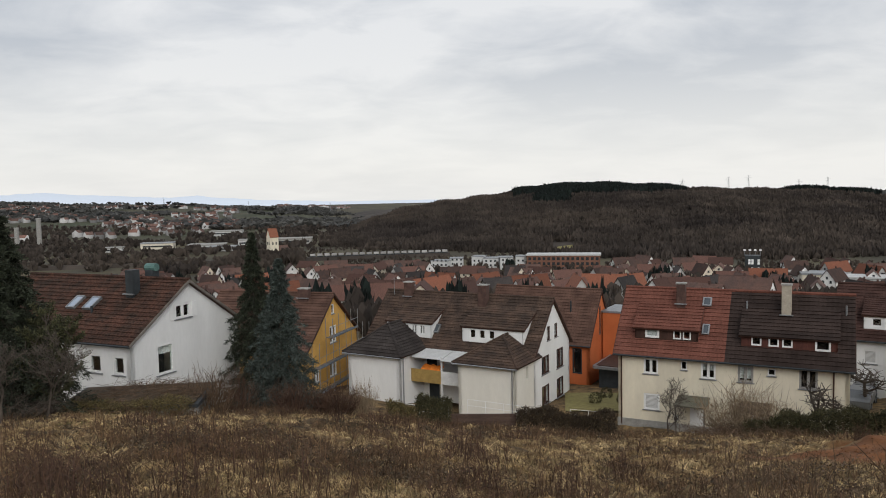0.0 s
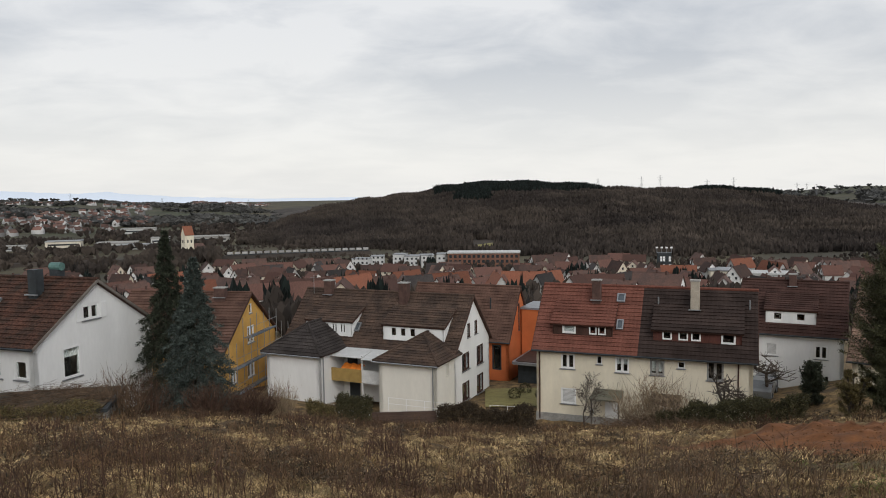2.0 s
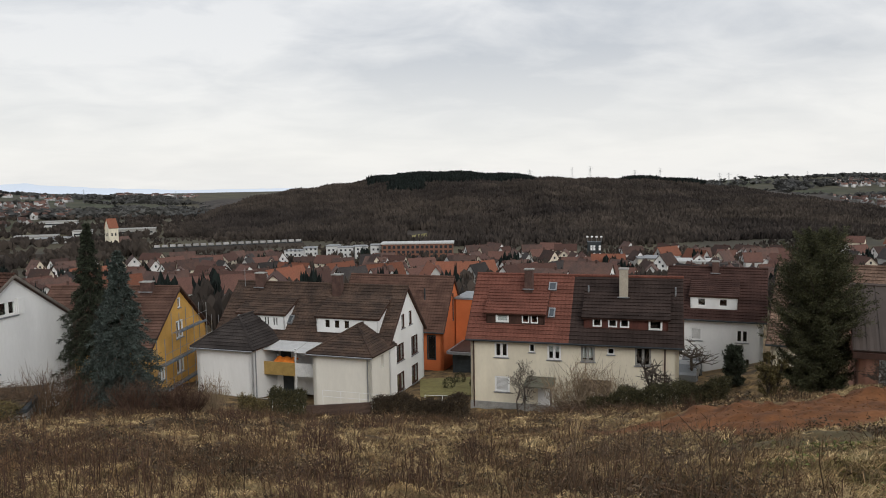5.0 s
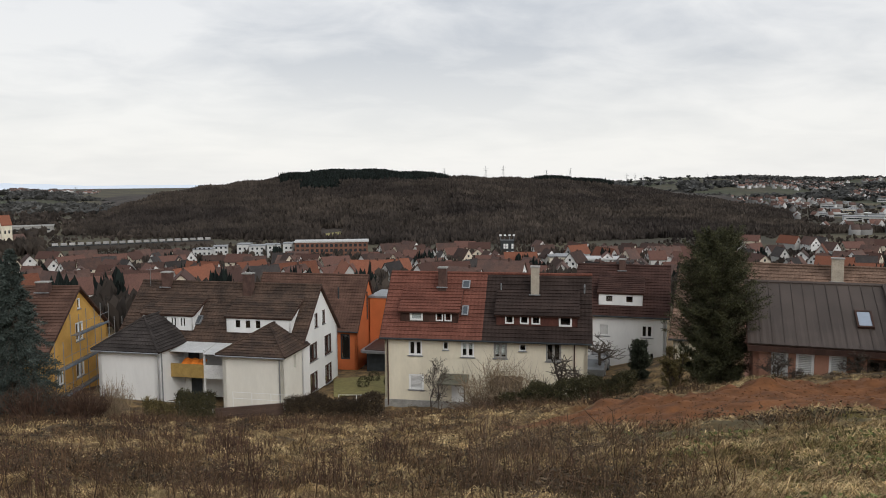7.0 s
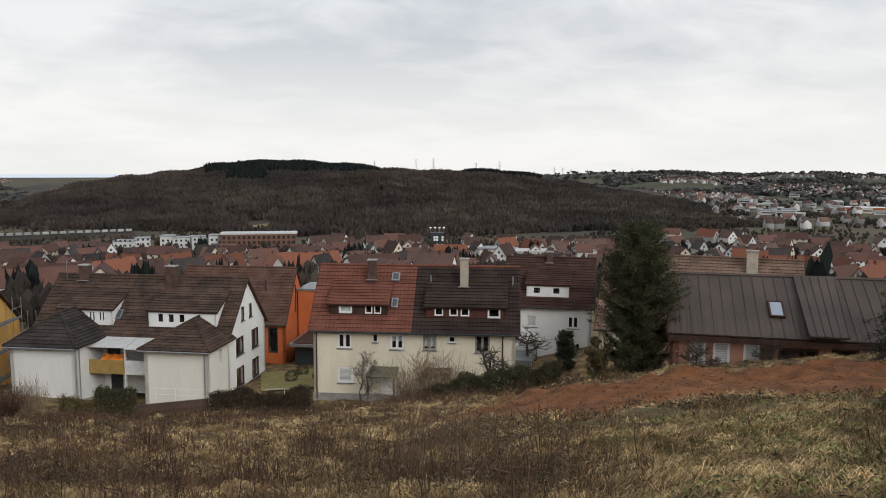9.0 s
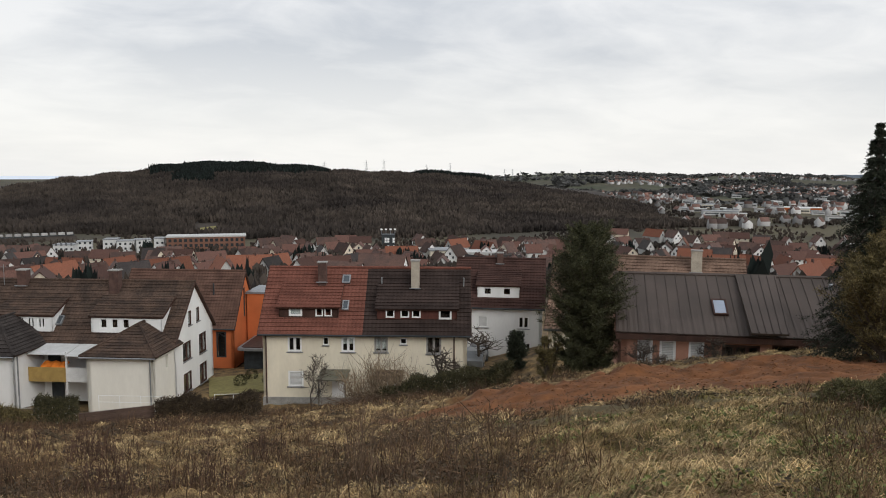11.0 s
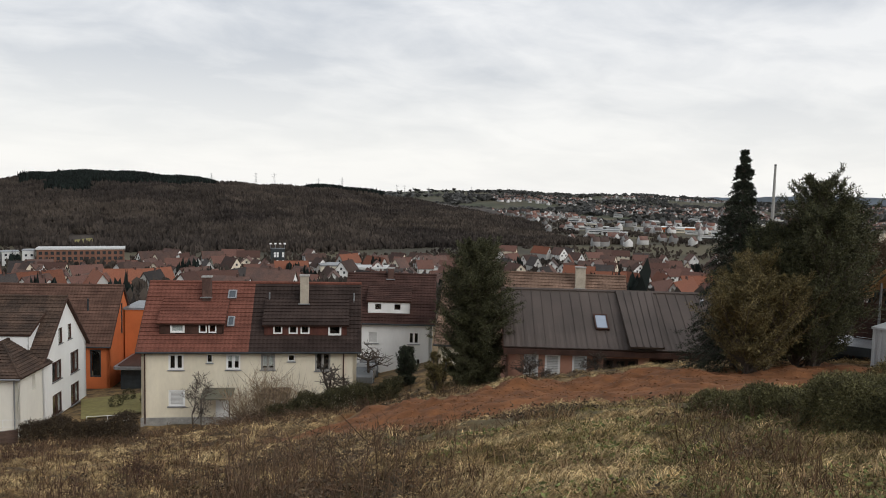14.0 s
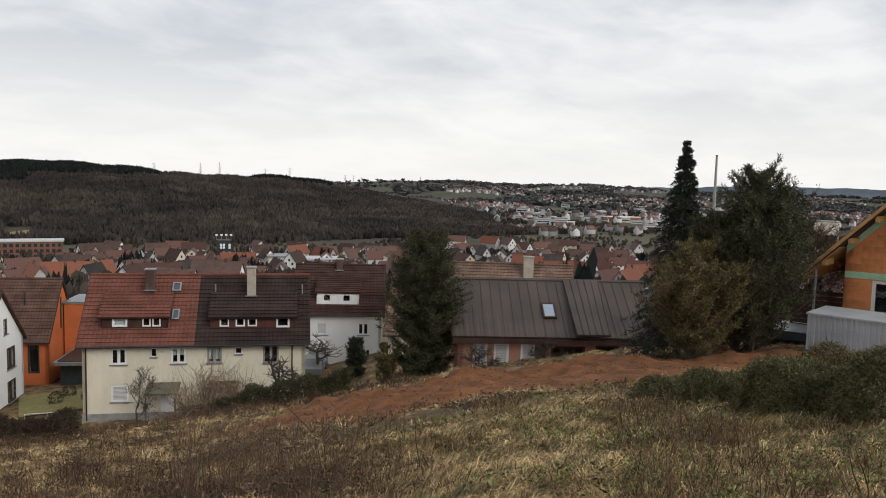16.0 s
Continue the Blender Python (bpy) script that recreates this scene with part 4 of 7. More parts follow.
# salmon house with a standing-seam metal roof
zE = -10.4
ANG_E = -36
hE, rE, he, hr, sl, on = gable_house("salmon rendered house with a brown standing-seam metal roof", "house", (26.3, 32.2), ANG_E, 12.6, 8.4, zE, -7.0, -4.38, M_PINK, M_METALROOF, oe=0.3, og=0.3, course=9.0, fascia=M_BROWNWOOD, gutter=False,
    front=[(0.85, -2.5, 1.65, -0.35, {"bars": 0, "shutter": 1.0, "sill": False}), (2.0, -2.5, 2.85, -0.35, {"bars": 0, "shutter": 1.0, "sill": False}), (3.5, -2.6, 4.3, -0.35, {"bars": 0, "shutter": 1.0, "sill": False}),
           (5.2, -1.9, 7.1, -0.5, {"bars": 2, "frame_mat": M_BROWNWOOD}), (7.7, -2.2, 9.0, -0.4, {"bars": 0, "frame_mat": M_BROWNWOOD}), (10.2, -1.6, 11.0, -0.5, {"bars": 1})])
for k in range(22):
    x = 0.05 + k * 0.567
    p = MB()
    a, b = on(x, 0.0, 0.05), on(x + 0.05, 0.0, 0.05)
    c, d = on(x + 0.05, 4.92, 0.05), on(x, 4.92, 0.05)
    p.slab([a, b, c, d], 0.07)
    part("standing_seam", p, M_METALROOF, rE)
    q = MB().slab([on(x + 0.05, 0.02, 0.006), on(x + 0.565, 0.02, 0.006), on(x + 0.565, 4.9, 0.006), on(x + 0.05, 4.9, 0.006)], 0.02)
    part("roof_panel", q, M_METALROOF, rE)
roof_window(rE, 5.55, 1.5, on, 0.78, 1.25, M_BROWNWOOD, M_SKYTINT)
bay = part("raised_roof_panel", MB().slab([on(6.75, -0.25, 0.5), on(8.6, -0.25, 0.5), on(8.9, 4.9, 0.12), on(6.75, 4.9, 0.12)], 0.12), M_METALROOF, rE)
for k in range(6):
    f0, f1 = k / 5, k / 5 + 0.012
    p = MB().slab([on(6.75 + 1.80 * f0, -0.22, 0.55), on(6.75 + 1.80 * f1 + 0.03, -0.22, 0.55), on(6.75 + 2.1 * f1 + 0.03, 4.9, 0.17), on(6.75 + 2.1 * f0, 4.9, 0.17)], 0.06)
    part("standing_seam", p, M_METALROOF, bay)
part("fascia_board", MB().box(0.0, -0.1, he - 0.34, 12.6, -0.02, he - 0.05), M_BROWNWOOD, hE)
part("vent_pipe", MB().tube(on(11.6, 4.0, 0.0), on(11.6, 4.0, 0.35), 0.1, 0.1, 7), M_GREYMETAL, rE)

# long brown roof behind it
hG, rG, he, hr, sl, on = gable_house("long house with a brown tiled roof and a pale chimney", "house", (34.5, 51.2), -42, 15.7, 12.0, -17.0, -11.2, -5.7, M_CREAM, T_RIB, oe=0.3, og=0.3, fascia=M_BROWNWOOD)
chimney(hG, 11.8, 5.0, hr - 1.6, hr + 0.75, 0.85, 0.6, M_CHIMC)


# ---- the far land ----
rng = np.random.default_rng(7)
M_FARLAND = mat("far_fields", (0.070, 0.060, 0.038), 0.95, scale=0.006, grain=0.4, gscale=0.03, col2=(0.045, 0.052, 0.028), bump=0)
# backdrop mountains: aerial haze is put in as blue base colour plus emission
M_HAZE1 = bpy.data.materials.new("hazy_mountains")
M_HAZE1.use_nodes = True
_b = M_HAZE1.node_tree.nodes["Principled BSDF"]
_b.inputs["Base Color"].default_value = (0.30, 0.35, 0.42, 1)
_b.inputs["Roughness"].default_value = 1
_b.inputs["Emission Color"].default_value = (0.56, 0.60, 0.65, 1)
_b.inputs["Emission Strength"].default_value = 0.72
# wooded ridge whose blue-grey colour holds the haze of distance
M_HAZE2 = mat("haze_blue_ridge", (0.10, 0.125, 0.155), 1.0, scale=0.004, grain=0.25, gscale=0.02, col2=(0.075, 0.09, 0.105), bump=0)

CREST = ([-14, -9, -5.2, -3.5, -0.7, 3.8, 6.3, 10.8, 17.2, 24.6, 27.5, 30, 34.2, 37.8, 41.3, 44.3, 47, 49, 60],
         [-4.4, -3.2, -1.75, -1.15, -0.62, -0.05, 0.28, 0.50, 0.24, -0.06, -0.22, -0.58, -1.1, -1.68, -2.45, -3.0, -3.8, -4.3, -4.5])


def swell(az, el, base, d0, d1, curve=1.0):
    """A hill: rises from base at distance d0(az) to the line of sight el(az) at d1(az)."""
    def zf(x, y):
        d = np.hypot(x, y)
        a = np.degrees(np.arctan2(x, y))
        f0, f1, top = d0(a), d1(a), 1.6 + np.tan(np.radians(el(a))) * d1(a)
        k = np.clip((d - f0) / (f1 - f0), 0, 1) ** curve
        k = np.where(k < 0.5, 2 * k * k, 1 - 2 * (1 - k) ** 2) * 0.5 + 0.5 * k
        back = np.clip((d - f1) / 900, 0, 1)
        return base + (top - base) * k * (1 - 0.5 * back * back) + 3.0 * np.sin(d / 90 + a * 0.8) * np.sin(a * 1.1 + 1) * np.clip(k * 3, 0, 1)
    return zf


h_el = lambda a: np.interp(a, *CREST) - 0.42
h_d0 = lambda a: np.interp(a, [-14, 0, 12, 25, 40, 50], [900, 700, 590, 590, 720, 850])
h_d1 = lambda a: h_d0(a) + np.interp(a, [-14, -5, 5, 30, 40, 50], [150, 400, 850, 850, 500, 150])
hill_z = swell(None, h_el, -55.0, h_d0, h_d1)
V, F = polar_sheet(np.arange(-14, 50.1, 0.4), np.linspace(560, 2300, 70), hill_z)
M_HILL = mat("leaf_litter_slope", (0.060, 0.048, 0.039), 0.95, scale=0.006, grain=0.5, gscale=0.03, col2=(0.040, 0.033, 0.028), bump=0)
solo("hill", np_mesh("hill", V, F[:, ::-1], M_HILL), None, "broad rounded hill of bare brown winter woods", "hill", kind="structure")

l_el = lambda a: np.interp(a, [-50, -30, -19.6, -9.3, -6, 5], [-0.05, -0.15, -0.45, -1.0, -1.35, -1.6])
left_z = swell(None, l_el, -55.0, lambda a: 950 + 0 * a, lambda a: 3000 + 0 * a, 1.0)
V, F = polar_sheet(np.arange(-60, 6.1, 0.7), np.linspace(900, 3900, 50), left_z)
solo("far_slope", np_mesh("far_slope", V, F[:, ::-1], M_FARLAND), None, "far valley side with fields, hedges and woods", "hillside", kind="structure")
r_el = lambda a: np.interp(a, [24, 30, 34, 39.7, 43.5, 48.8, 52.7, 56, 62, 68, 90], [-0.9, -0.56, -0.25, -0.18, -0.36, -0.25, -0.4, -0.5, -0.55, -0.6, -0.7])
right_z = swell(None, r_el, -56.0, lambda a: np.interp(a, [24, 50, 60, 90], [1300, 1500, 1900, 2000]), lambda a: 3200 + 0 * a, 1.0)
V, F = polar_sheet(np.arange(22, 95.1, 0.7), np.linspace(1250, 4000, 50), right_z)
solo("far_slope", np_mesh("far_slope", V, F[:, ::-1], M_FARLAND), None, "far valley side with a town, meadows and a wooded ridge", "hillside", kind="structure")


def skyline(name, az, el, dist, material, label, seed):
    r = np.random.default_rng(seed)
    a = np.arange(az[0], az[-1] + 0.01, 0.25)
    e = np.interp(a, az, el) + np.convolve(r.normal(0, 0.03, len(a)), np.ones(3) / 3, "same")
    X, Y = dist * np.sin(np.radians(a)), dist * np.cos(np.radians(a))
    top = 1.6 + np.tan(np.radians(e)) * dist
    V = np.concatenate([np.stack([X, Y, np.full_like(a, -60)], 1), np.stack([X * 1.04, Y * 1.04, top * 1.0], 1), np.stack([X * 1.07, Y * 1.07, np.full_like(a, -60)], 1)])
    n = len(a)
    i = np.arange(n - 1)
    F = np.concatenate([np.stack([i, i + 1, n + i + 1, n + i], 1), np.stack([n + i, n + i + 1, 2 * n + i + 1, 2 * n + i], 1)])
    solo(name, np_mesh(name, V, F, material), None, label, "backdrop", kind="structure")


skyline("backdrop_1", [-60, -30, -27.6, -25.4, -22, -19.6, -18.4, -17.7, -17, -13.8, -7.7, -2, -0.7, 2], [0.5, 0.45, 0.58, 0.38, 0.2, 0.06, 0.1, 0.2, 0.05, -0.22, -0.5, -0.5, -0.5, -0.6], 4450, M_HAZE1, "mountains with snow on the far horizon, haze put in as a pale blue glow", 1)
skyline("backdrop_2", [40, 46, 52, 57, 59, 62, 68, 75, 95], [-0.5, -0.32, -0.32, -0.12, 0.0, 0.07, 0.02, 0.0, -0.1], 4300, M_HAZE2, "wooded ridge on the far horizon, coloured blue-grey for haze", 2)


def brushes(n, pos, height, width, material, name, label, spread=7, category="woods"):
    """Many bare trees or dark firs: each a broom of narrow upright slivers."""
    P = np.repeat(pos, spread, 0)
    H = np.repeat(height, spread) * rng.uniform(0.45, 1.0, n * spread)
    W = np.repeat(width, spread)
    a = rng.uniform(0, 2 * np.pi, n * spread)
    lean = rng.uniform(0.15, 0.6, n * spread) * W
    top = P + np.stack([np.cos(a) * lean, np.sin(a) * lean, H], 1)
    b = rng.uniform(0, 2 * np.pi, n * spread)
    side = np.stack([np.cos(b), np.sin(b), 0 * b], 1) * (W * rng.uniform(0.22, 0.46, n * spread))[:, None]
    mid = P + (top - P) * rng.uniform(0.55, 0.8, n * spread)[:, None]
    V = np.stack([P - side * 0.15 - [0, 0, 1], mid - side, top, mid + side], 1).reshape(-1, 3)
    F = np.arange(n * spread * 4).reshape(-1, 4)
    return solo(name, np_mesh(name, V, F, material), None, label, category, kind="stuff")


def scatter_polar(n, a0, a1, d0, d1, zf, power=1.0):
    a = rng.uniform(a0, a1, n)
    d = d0 + (d1 - d0) * rng.uniform(0, 1, n) ** power if np.isscalar(d0) else None
    x, y = d * np.sin(np.radians(a)), d * np.cos(np.radians(a))
    return np.stack([x, y, zf(x, y)], 1)


n = 62000
a = rng.uniform(-9, 48, n)
k = rng.uniform(0.02, 1.06, n)
d = h_d0(a) + (h_d1(a) - h_d0(a)) * k
x, y = d * np.sin(np.radians(a)), d * np.cos(np.radians(a))
pos = np.stack([x, y, hill_z(x, y)], 1)
fir = ((a > 6.0) & (a < 17.0) & (k > 0.74 + 0.015 * np.abs(a - 9)) & (k < 1.1)) | ((a > 7.4) & (a < 9.2) & (k > 0.62)) | ((a > 24.5) & (a < 29.5) & (k > 0.97))
clear = ((a > 8.2) & (a < 9.9) & (k > 0.05) & (k < 0.16))
sel = ~fir & ~clear
brushes(sel.sum(), pos[sel], rng.uniform(6, 10.5, sel.sum()), rng.uniform(2.2, 4.2, sel.sum()), M_WOODS, "woods", "dense bare brown winter woods covering the hill", 5)
rep = np.repeat(np.where(fir)[0], 3)
pf = pos[rep] + np.c_[rng.normal(0, 7, (len(rep), 2)), np.zeros(len(rep))]
brushes(len(rep), pf, rng.uniform(10, 14.5, len(rep)), rng.uniform(4.5, 7, len(rep)), M_CONIF, "fir_woods", "dark fir plantation along the crest of the hill", 6)
solo("meadow", MB().face(*[(dd * math.sin(radians(aa)), dd * math.cos(radians(aa)), float(hill_z(dd * math.sin(radians(aa)), dd * math.cos(radians(aa)))) + 1.0)
     for aa, dd in ((8.3, 625), (9.8, 625), (9.7, 720), (8.6, 715))]), M_LAWN, "small pale green clearing at the foot of the woods", "meadow", kind="structure")

# scrub and trees on the valley floor and the far sides
pos1 = scatter_polar(3600, -40, -1, 560, 1500, lambda x, y: np.maximum(ground_z(x, y), np.where(np.hypot(x, y) > 950, left_z(x, y), -99)), 1.1)
pos2 = scatter_polar(5200, -13, 75, 505, 800, ground_z, 1.0)
pos3 = scatter_polar(7000, -40, 4, 1300, 3100, left_z, 1.0)
pos4 = scatter_polar(5200, 28, 75, 1350, 3200, right_z, 0.8)
pos5 = scatter_polar(1900, -32, 72, 150, 540, ground_z, 1.0)


def clumped(p, s, cut):
    v = np.sin(p[:, 0] / s + 1.3 * np.sin(p[:, 1] / s * 0.7)) * np.sin(p[:, 1] / s * 1.2 + 0.6 * np.sin(p[:, 0] / s))
    return p[v > cut]


pos1 = pos1[~((np.degrees(np.arctan2(pos1[:, 0], pos1[:, 1])) > -13) & (np.hypot(pos1[:, 0], pos1[:, 1]) < 720))]
p = clumped(pos2, 40, -0.2)
az2, d2 = np.degrees(np.arctan2(p[:, 0], p[:, 1])), np.hypot(p[:, 0], p[:, 1])
p = p[~((az2 < 13) & (az2 > -1.2) & (d2 < 545))]
brushes(len(p), p, rng.uniform(1.8, 4.2, len(p)), rng.uniform(1.6, 3.2, len(p)), M_WOODS, "valley_scrub", "low brown scrub and hedgerows along the valley floor", 9, "scrub")
p = clumped(scatter_polar(5200, 38, 68, 820, 1500, ground_z, 1.0), 34, 0.1)
brushes(len(p), p, rng.uniform(2.5, 6, len(p)), rng.uniform(2.5, 5, len(p)), M_WOODS, "plain_scrub", "hedgerows and bare trees between the halls of the plain", 7, "scrub")
p = clumped(pos1, 60, -0.35)
brushes(len(p), p, rng.uniform(5, 10, len(p)), rng.uniform(5, 8, len(p)), M_WOODS, "valley_trees", "bare brown trees and scrub along the valley floor", 7, "trees")
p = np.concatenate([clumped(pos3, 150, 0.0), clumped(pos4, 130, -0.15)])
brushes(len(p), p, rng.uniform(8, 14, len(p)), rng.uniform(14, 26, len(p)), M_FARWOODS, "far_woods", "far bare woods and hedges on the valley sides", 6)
brushes(len(pos5), pos5, rng.uniform(4, 8.5, len(pos5)), rng.uniform(2.5, 5, len(pos5)), M_WOODS, "garden_trees", "bare garden trees between the houses of the town", 8, "trees")
p = scatter_polar(60, -28, 70, 130, 520, ground_z)
p = np.repeat(p, 5, 0) + np.c_[rng.normal(0, 1.2, (300, 2)), np.zeros(300)]
brushes(300, p, rng.uniform(7, 12, 300), rng.uniform(2.5, 3.5, 300), M_CONIF, "garden_firs", "dark firs standing between the houses of the town", 8, "trees")


def many_houses(name, pos, label, big=1.0):
    """Houses too far off to pick apart: walls and gabled roofs in one mesh."""
    n = len(pos)
    yaw = rng.choice([-30, 60, -10, 80, 35], n) * np.pi / 180 + rng.normal(0, 0.12, n)
    w, l = rng.uniform(4, 5.5, n) * big, rng.uniform(5, 8, n) * big
    h, r = rng.uniform(4, 6.5, n), rng.uniform(3.5, 5, n)
    c, s = np.cos(yaw), np.sin(yaw)
    base = [(-1, -1, -1), (1, -1, -1), (1, 1, -1), (-1, 1, -1), (-1, -1, 1), (1, -1, 1), (1, 1, 1), (-1, 1, 1), (-1, 0, 2), (1, 0, 2)]
    V = []
    for bx, by, bz in base:
        lx, ly = bx * l, by * w
        z = pos[:, 2] + (-3 if bz < 0 else h if bz == 1 else h + r)
        V.append(np.stack([pos[:, 0] + lx * c - ly * s, pos[:, 1] + lx * s + ly * c, z], 1))
    V = np.stack(V, 1).reshape(-1, 3)
    tri = np.array([(0, 1, 5), (0, 5, 4), (2, 3, 7), (2, 7, 6), (1, 2, 6), (1, 6, 5), (3, 0, 4), (3, 4, 7), (5, 6, 9), (7, 4, 8), (4, 5, 9), (4, 9, 8), (6, 7, 8), (6, 8, 9)])
    F = (np.arange(n)[:, None, None] * 10 + tri[None]).reshape(-1, 3)
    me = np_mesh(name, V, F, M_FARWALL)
    me.materials.append(M_FARROOF)
    idx = np.tile(np.r_[np.zeros(10), np.ones(4)].astype(np.int32), n)
    me.polygons.foreach_set("material_index", idx)
    return solo(name, me, None, label, "houses", kind="stuff")


# white far walls greyed: haze of distance is put into the base colour
M_FARWALL = mat("far_hazed_walls", (0.34, 0.335, 0.325), 0.9, scale=0.02, island=0.5, bump=0)
M_FARROOF = mat("far_tiled_roofs", (0.165, 0.085, 0.065), 0.9, scale=0.03, grain=0.2, gscale=0.2, col2=(0.10, 0.068, 0.058), island=0.4, bump=0)
pl = scatter_polar(1500, -31, -15, 1150, 2500, left_z, 0.9)
pl = pl[(np.sin(pl[:, 0] / 95) + np.sin(pl[:, 1] / 120 + 1) > -0.25)][:380]
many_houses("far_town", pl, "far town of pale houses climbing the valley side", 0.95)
pr = scatter_polar(4200, 38, 70, 1350, 2900, right_z, 0.9)
pr = pr[(np.sin(pr[:, 0] / 110) + np.sin(pr[:, 1] / 100 + 2) > 0.1)][:950]
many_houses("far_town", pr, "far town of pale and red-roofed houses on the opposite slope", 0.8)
pq = clumped(scatter_polar(1500, 42, 68, 760, 1420, ground_z, 1.0), 48, 0.0)
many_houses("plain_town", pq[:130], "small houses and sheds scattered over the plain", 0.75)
ps = scatter_polar(500, -12, 3, 3000, 3800, left_z)
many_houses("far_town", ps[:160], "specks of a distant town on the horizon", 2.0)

# ---- the town in the valley: houses one by one ----
TOWN_W = [mat("town_wall_white", (0.70, 0.69, 0.67), 0.9, var=0.12, scale=0.2, obj=0.12), mat("town_wall_cream", (0.62, 0.55, 0.44), 0.9, var=0.12, scale=0.2, obj=0.15),
          mat("town_wall_grey", (0.50, 0.49, 0.47), 0.9, var=0.12, scale=0.2, obj=0.15)]
TOWN_R = [mat("town_roof_brown", (0.105, 0.060, 0.047), 0.9, scale=0.4, grain=0.3, gscale=3, col2=(0.070, 0.046, 0.040), obj=0.35),
          mat("town_roof_red", (0.108, 0.056, 0.043), 0.9, scale=0.4, grain=0.3, gscale=3, col2=(0.10, 0.052, 0.042), obj=0.3),
          mat("town_roof_orange", (0.185, 0.075, 0.046), 0.9, scale=0.4, grain=0.25, gscale=3, col2=(0.20, 0.075, 0.045), obj=0.25),
          mat("town_roof_dark", (0.060, 0.050, 0.047), 0.9, scale=0.4, grain=0.3, gscale=3, col2=(0.042, 0.037, 0.036), obj=0.3)]
M_TWIN = mat("town_window", (0.035, 0.04, 0.045), 0.15, var=0.1, bump=0, spec=0.8)


def town_house(w, l, h, r, wm, rm, label):
    hs = thing("town_house", pose(0, 0, 0), label, "house", "houses of the town")
    wa = MB()
    wall_panel(wa, lambda s, z, d: (s - l / 2, -w / 2 + d, z), [(0, -3), (l, -3), (l, h), (0, h)], [])
    wall_panel(wa, lambda s, z, d: (l / 2 - s, w / 2 - d, z), [(0, -3), (l, -3), (l, h), (0, h)], [])
    wall_panel(wa, lambda s, z, d: (l / 2 - d, s - w / 2, z), [(0, -3), (w, -3), (w, h), (w / 2, h + r), (0, h)], [])
    wall_panel(wa, lambda s, z, d: (-l / 2 + d, w / 2 - s, z), [(0, -3), (w, -3), (w, h), (w / 2, h + r), (0, h)], [])
    part("wall", wa, wm, hs)
    o = 0.45
    q = r / (w / 2) * o
    rf = MB().slab([(-l / 2 - o, -w / 2 - o, h - q), (l / 2 + o, -w / 2 - o, h - q), (l / 2 + o, 0, h + r + 0.15), (-l / 2 - o, 0, h + r + 0.15)], 0.18)
    rf.slab([(-l / 2 - o, 0, h + r + 0.15), (l / 2 + o, 0, h + r + 0.15), (l / 2 + o, w / 2 + o, h - q), (-l / 2 - o, w / 2 + o, h - q)], 0.18)
    roof = part("roof", rf, rm, hs)
    part("chimney", MB().box(l * 0.15, -0.3, h + r - 0.8, l * 0.15 + 0.6, 0.3, h + r + 0.9), M_CHIM, roof)
    win = MB().box(-0.5, -0.05, 0, 0.5, 0.03, 1.25)
    me = win.mesh("window", M_TWIN)
    for z in (0.8, 3.5):
        if z + 1.3 > h or z < 1:
            continue
        for s in (-0.3, 0.0, 0.3):
            part("window", me, None, hs).matrix_basis = pose(s * l, -w / 2 - 0.01, z)
        for s in (-0.22, 0.22):
            for sg in (1, -1):
                part("window", me, None, hs).matrix_basis = pose(sg * (l / 2 + 0.01), s * w, z, 0, 0, 90 * sg)
    for sg in (1, -1):
        part("window", me, None, hs).matrix_basis = pose(sg * (l / 2 + 0.01), 0, h + 0.5, 0, 0, 90 * sg)
    return hs


protos = []
pr_rng = random.Random(5)
for k in range(14):
    wm = TOWN_W[(0, 0, 1, 0, 2)[k % 5]]
    ri = (0, 1, 1, 0, 3, 1, 0, 0, 1, 2, 0, 1, 1, 0)[k]
    tone = ("white", "white", "cream", "white", "grey")[k % 5]
    rt = ("brown", "red-brown", "orange", "dark")[ri]
    protos.append(town_house(pr_rng.uniform(6.5, 8.5), pr_rng.uniform(9, 17), pr_rng.uniform(3.6, 5.2), pr_rng.uniform(3.6, 5.0), wm, TOWN_R[ri], f"{tone} gabled town house with a {rt} tiled roof"))
spots = []
tries = 0
while len(spots) < 400 and tries < 14000:
    tries += 1
    a = pr_rng.uniform(-33, 72)
    d = 225 + (310 if a < 36 else 400) * pr_rng.random() ** 0.8
    x, y = d * math.sin(radians(a)), d * math.cos(radians(a))
    if 440 < d and (-1 < a < 13 or 20.5 < a < 24):
        continue
    if all((x - p) ** 2 + (y - q) ** 2 > (12.0 if d < 300 else 13) ** 2 for p, q in spots):
        spots.append((x, y))
for k, (x, y) in enumerate(spots):
    yaw = -math.degrees(math.atan2(x, y)) + pr_rng.choice([0, 15, -20, 35, -40, 90, 70, 105, 55, -60]) + pr_rng.uniform(-9, 9)
    m = pose(x, y, float(ground_z(x, y)), 0, 0, yaw)
    if k < len(protos):
        protos[k].matrix_world = m
    else:
        copy_thing(protos[pr_rng.randrange(len(protos))], m)


def polar(a, d, z=None):
    x, y = d * math.sin(radians(a)), d * math.cos(radians(a))
    return (x, y, float(ground_z(x, y)) if z is None else z)


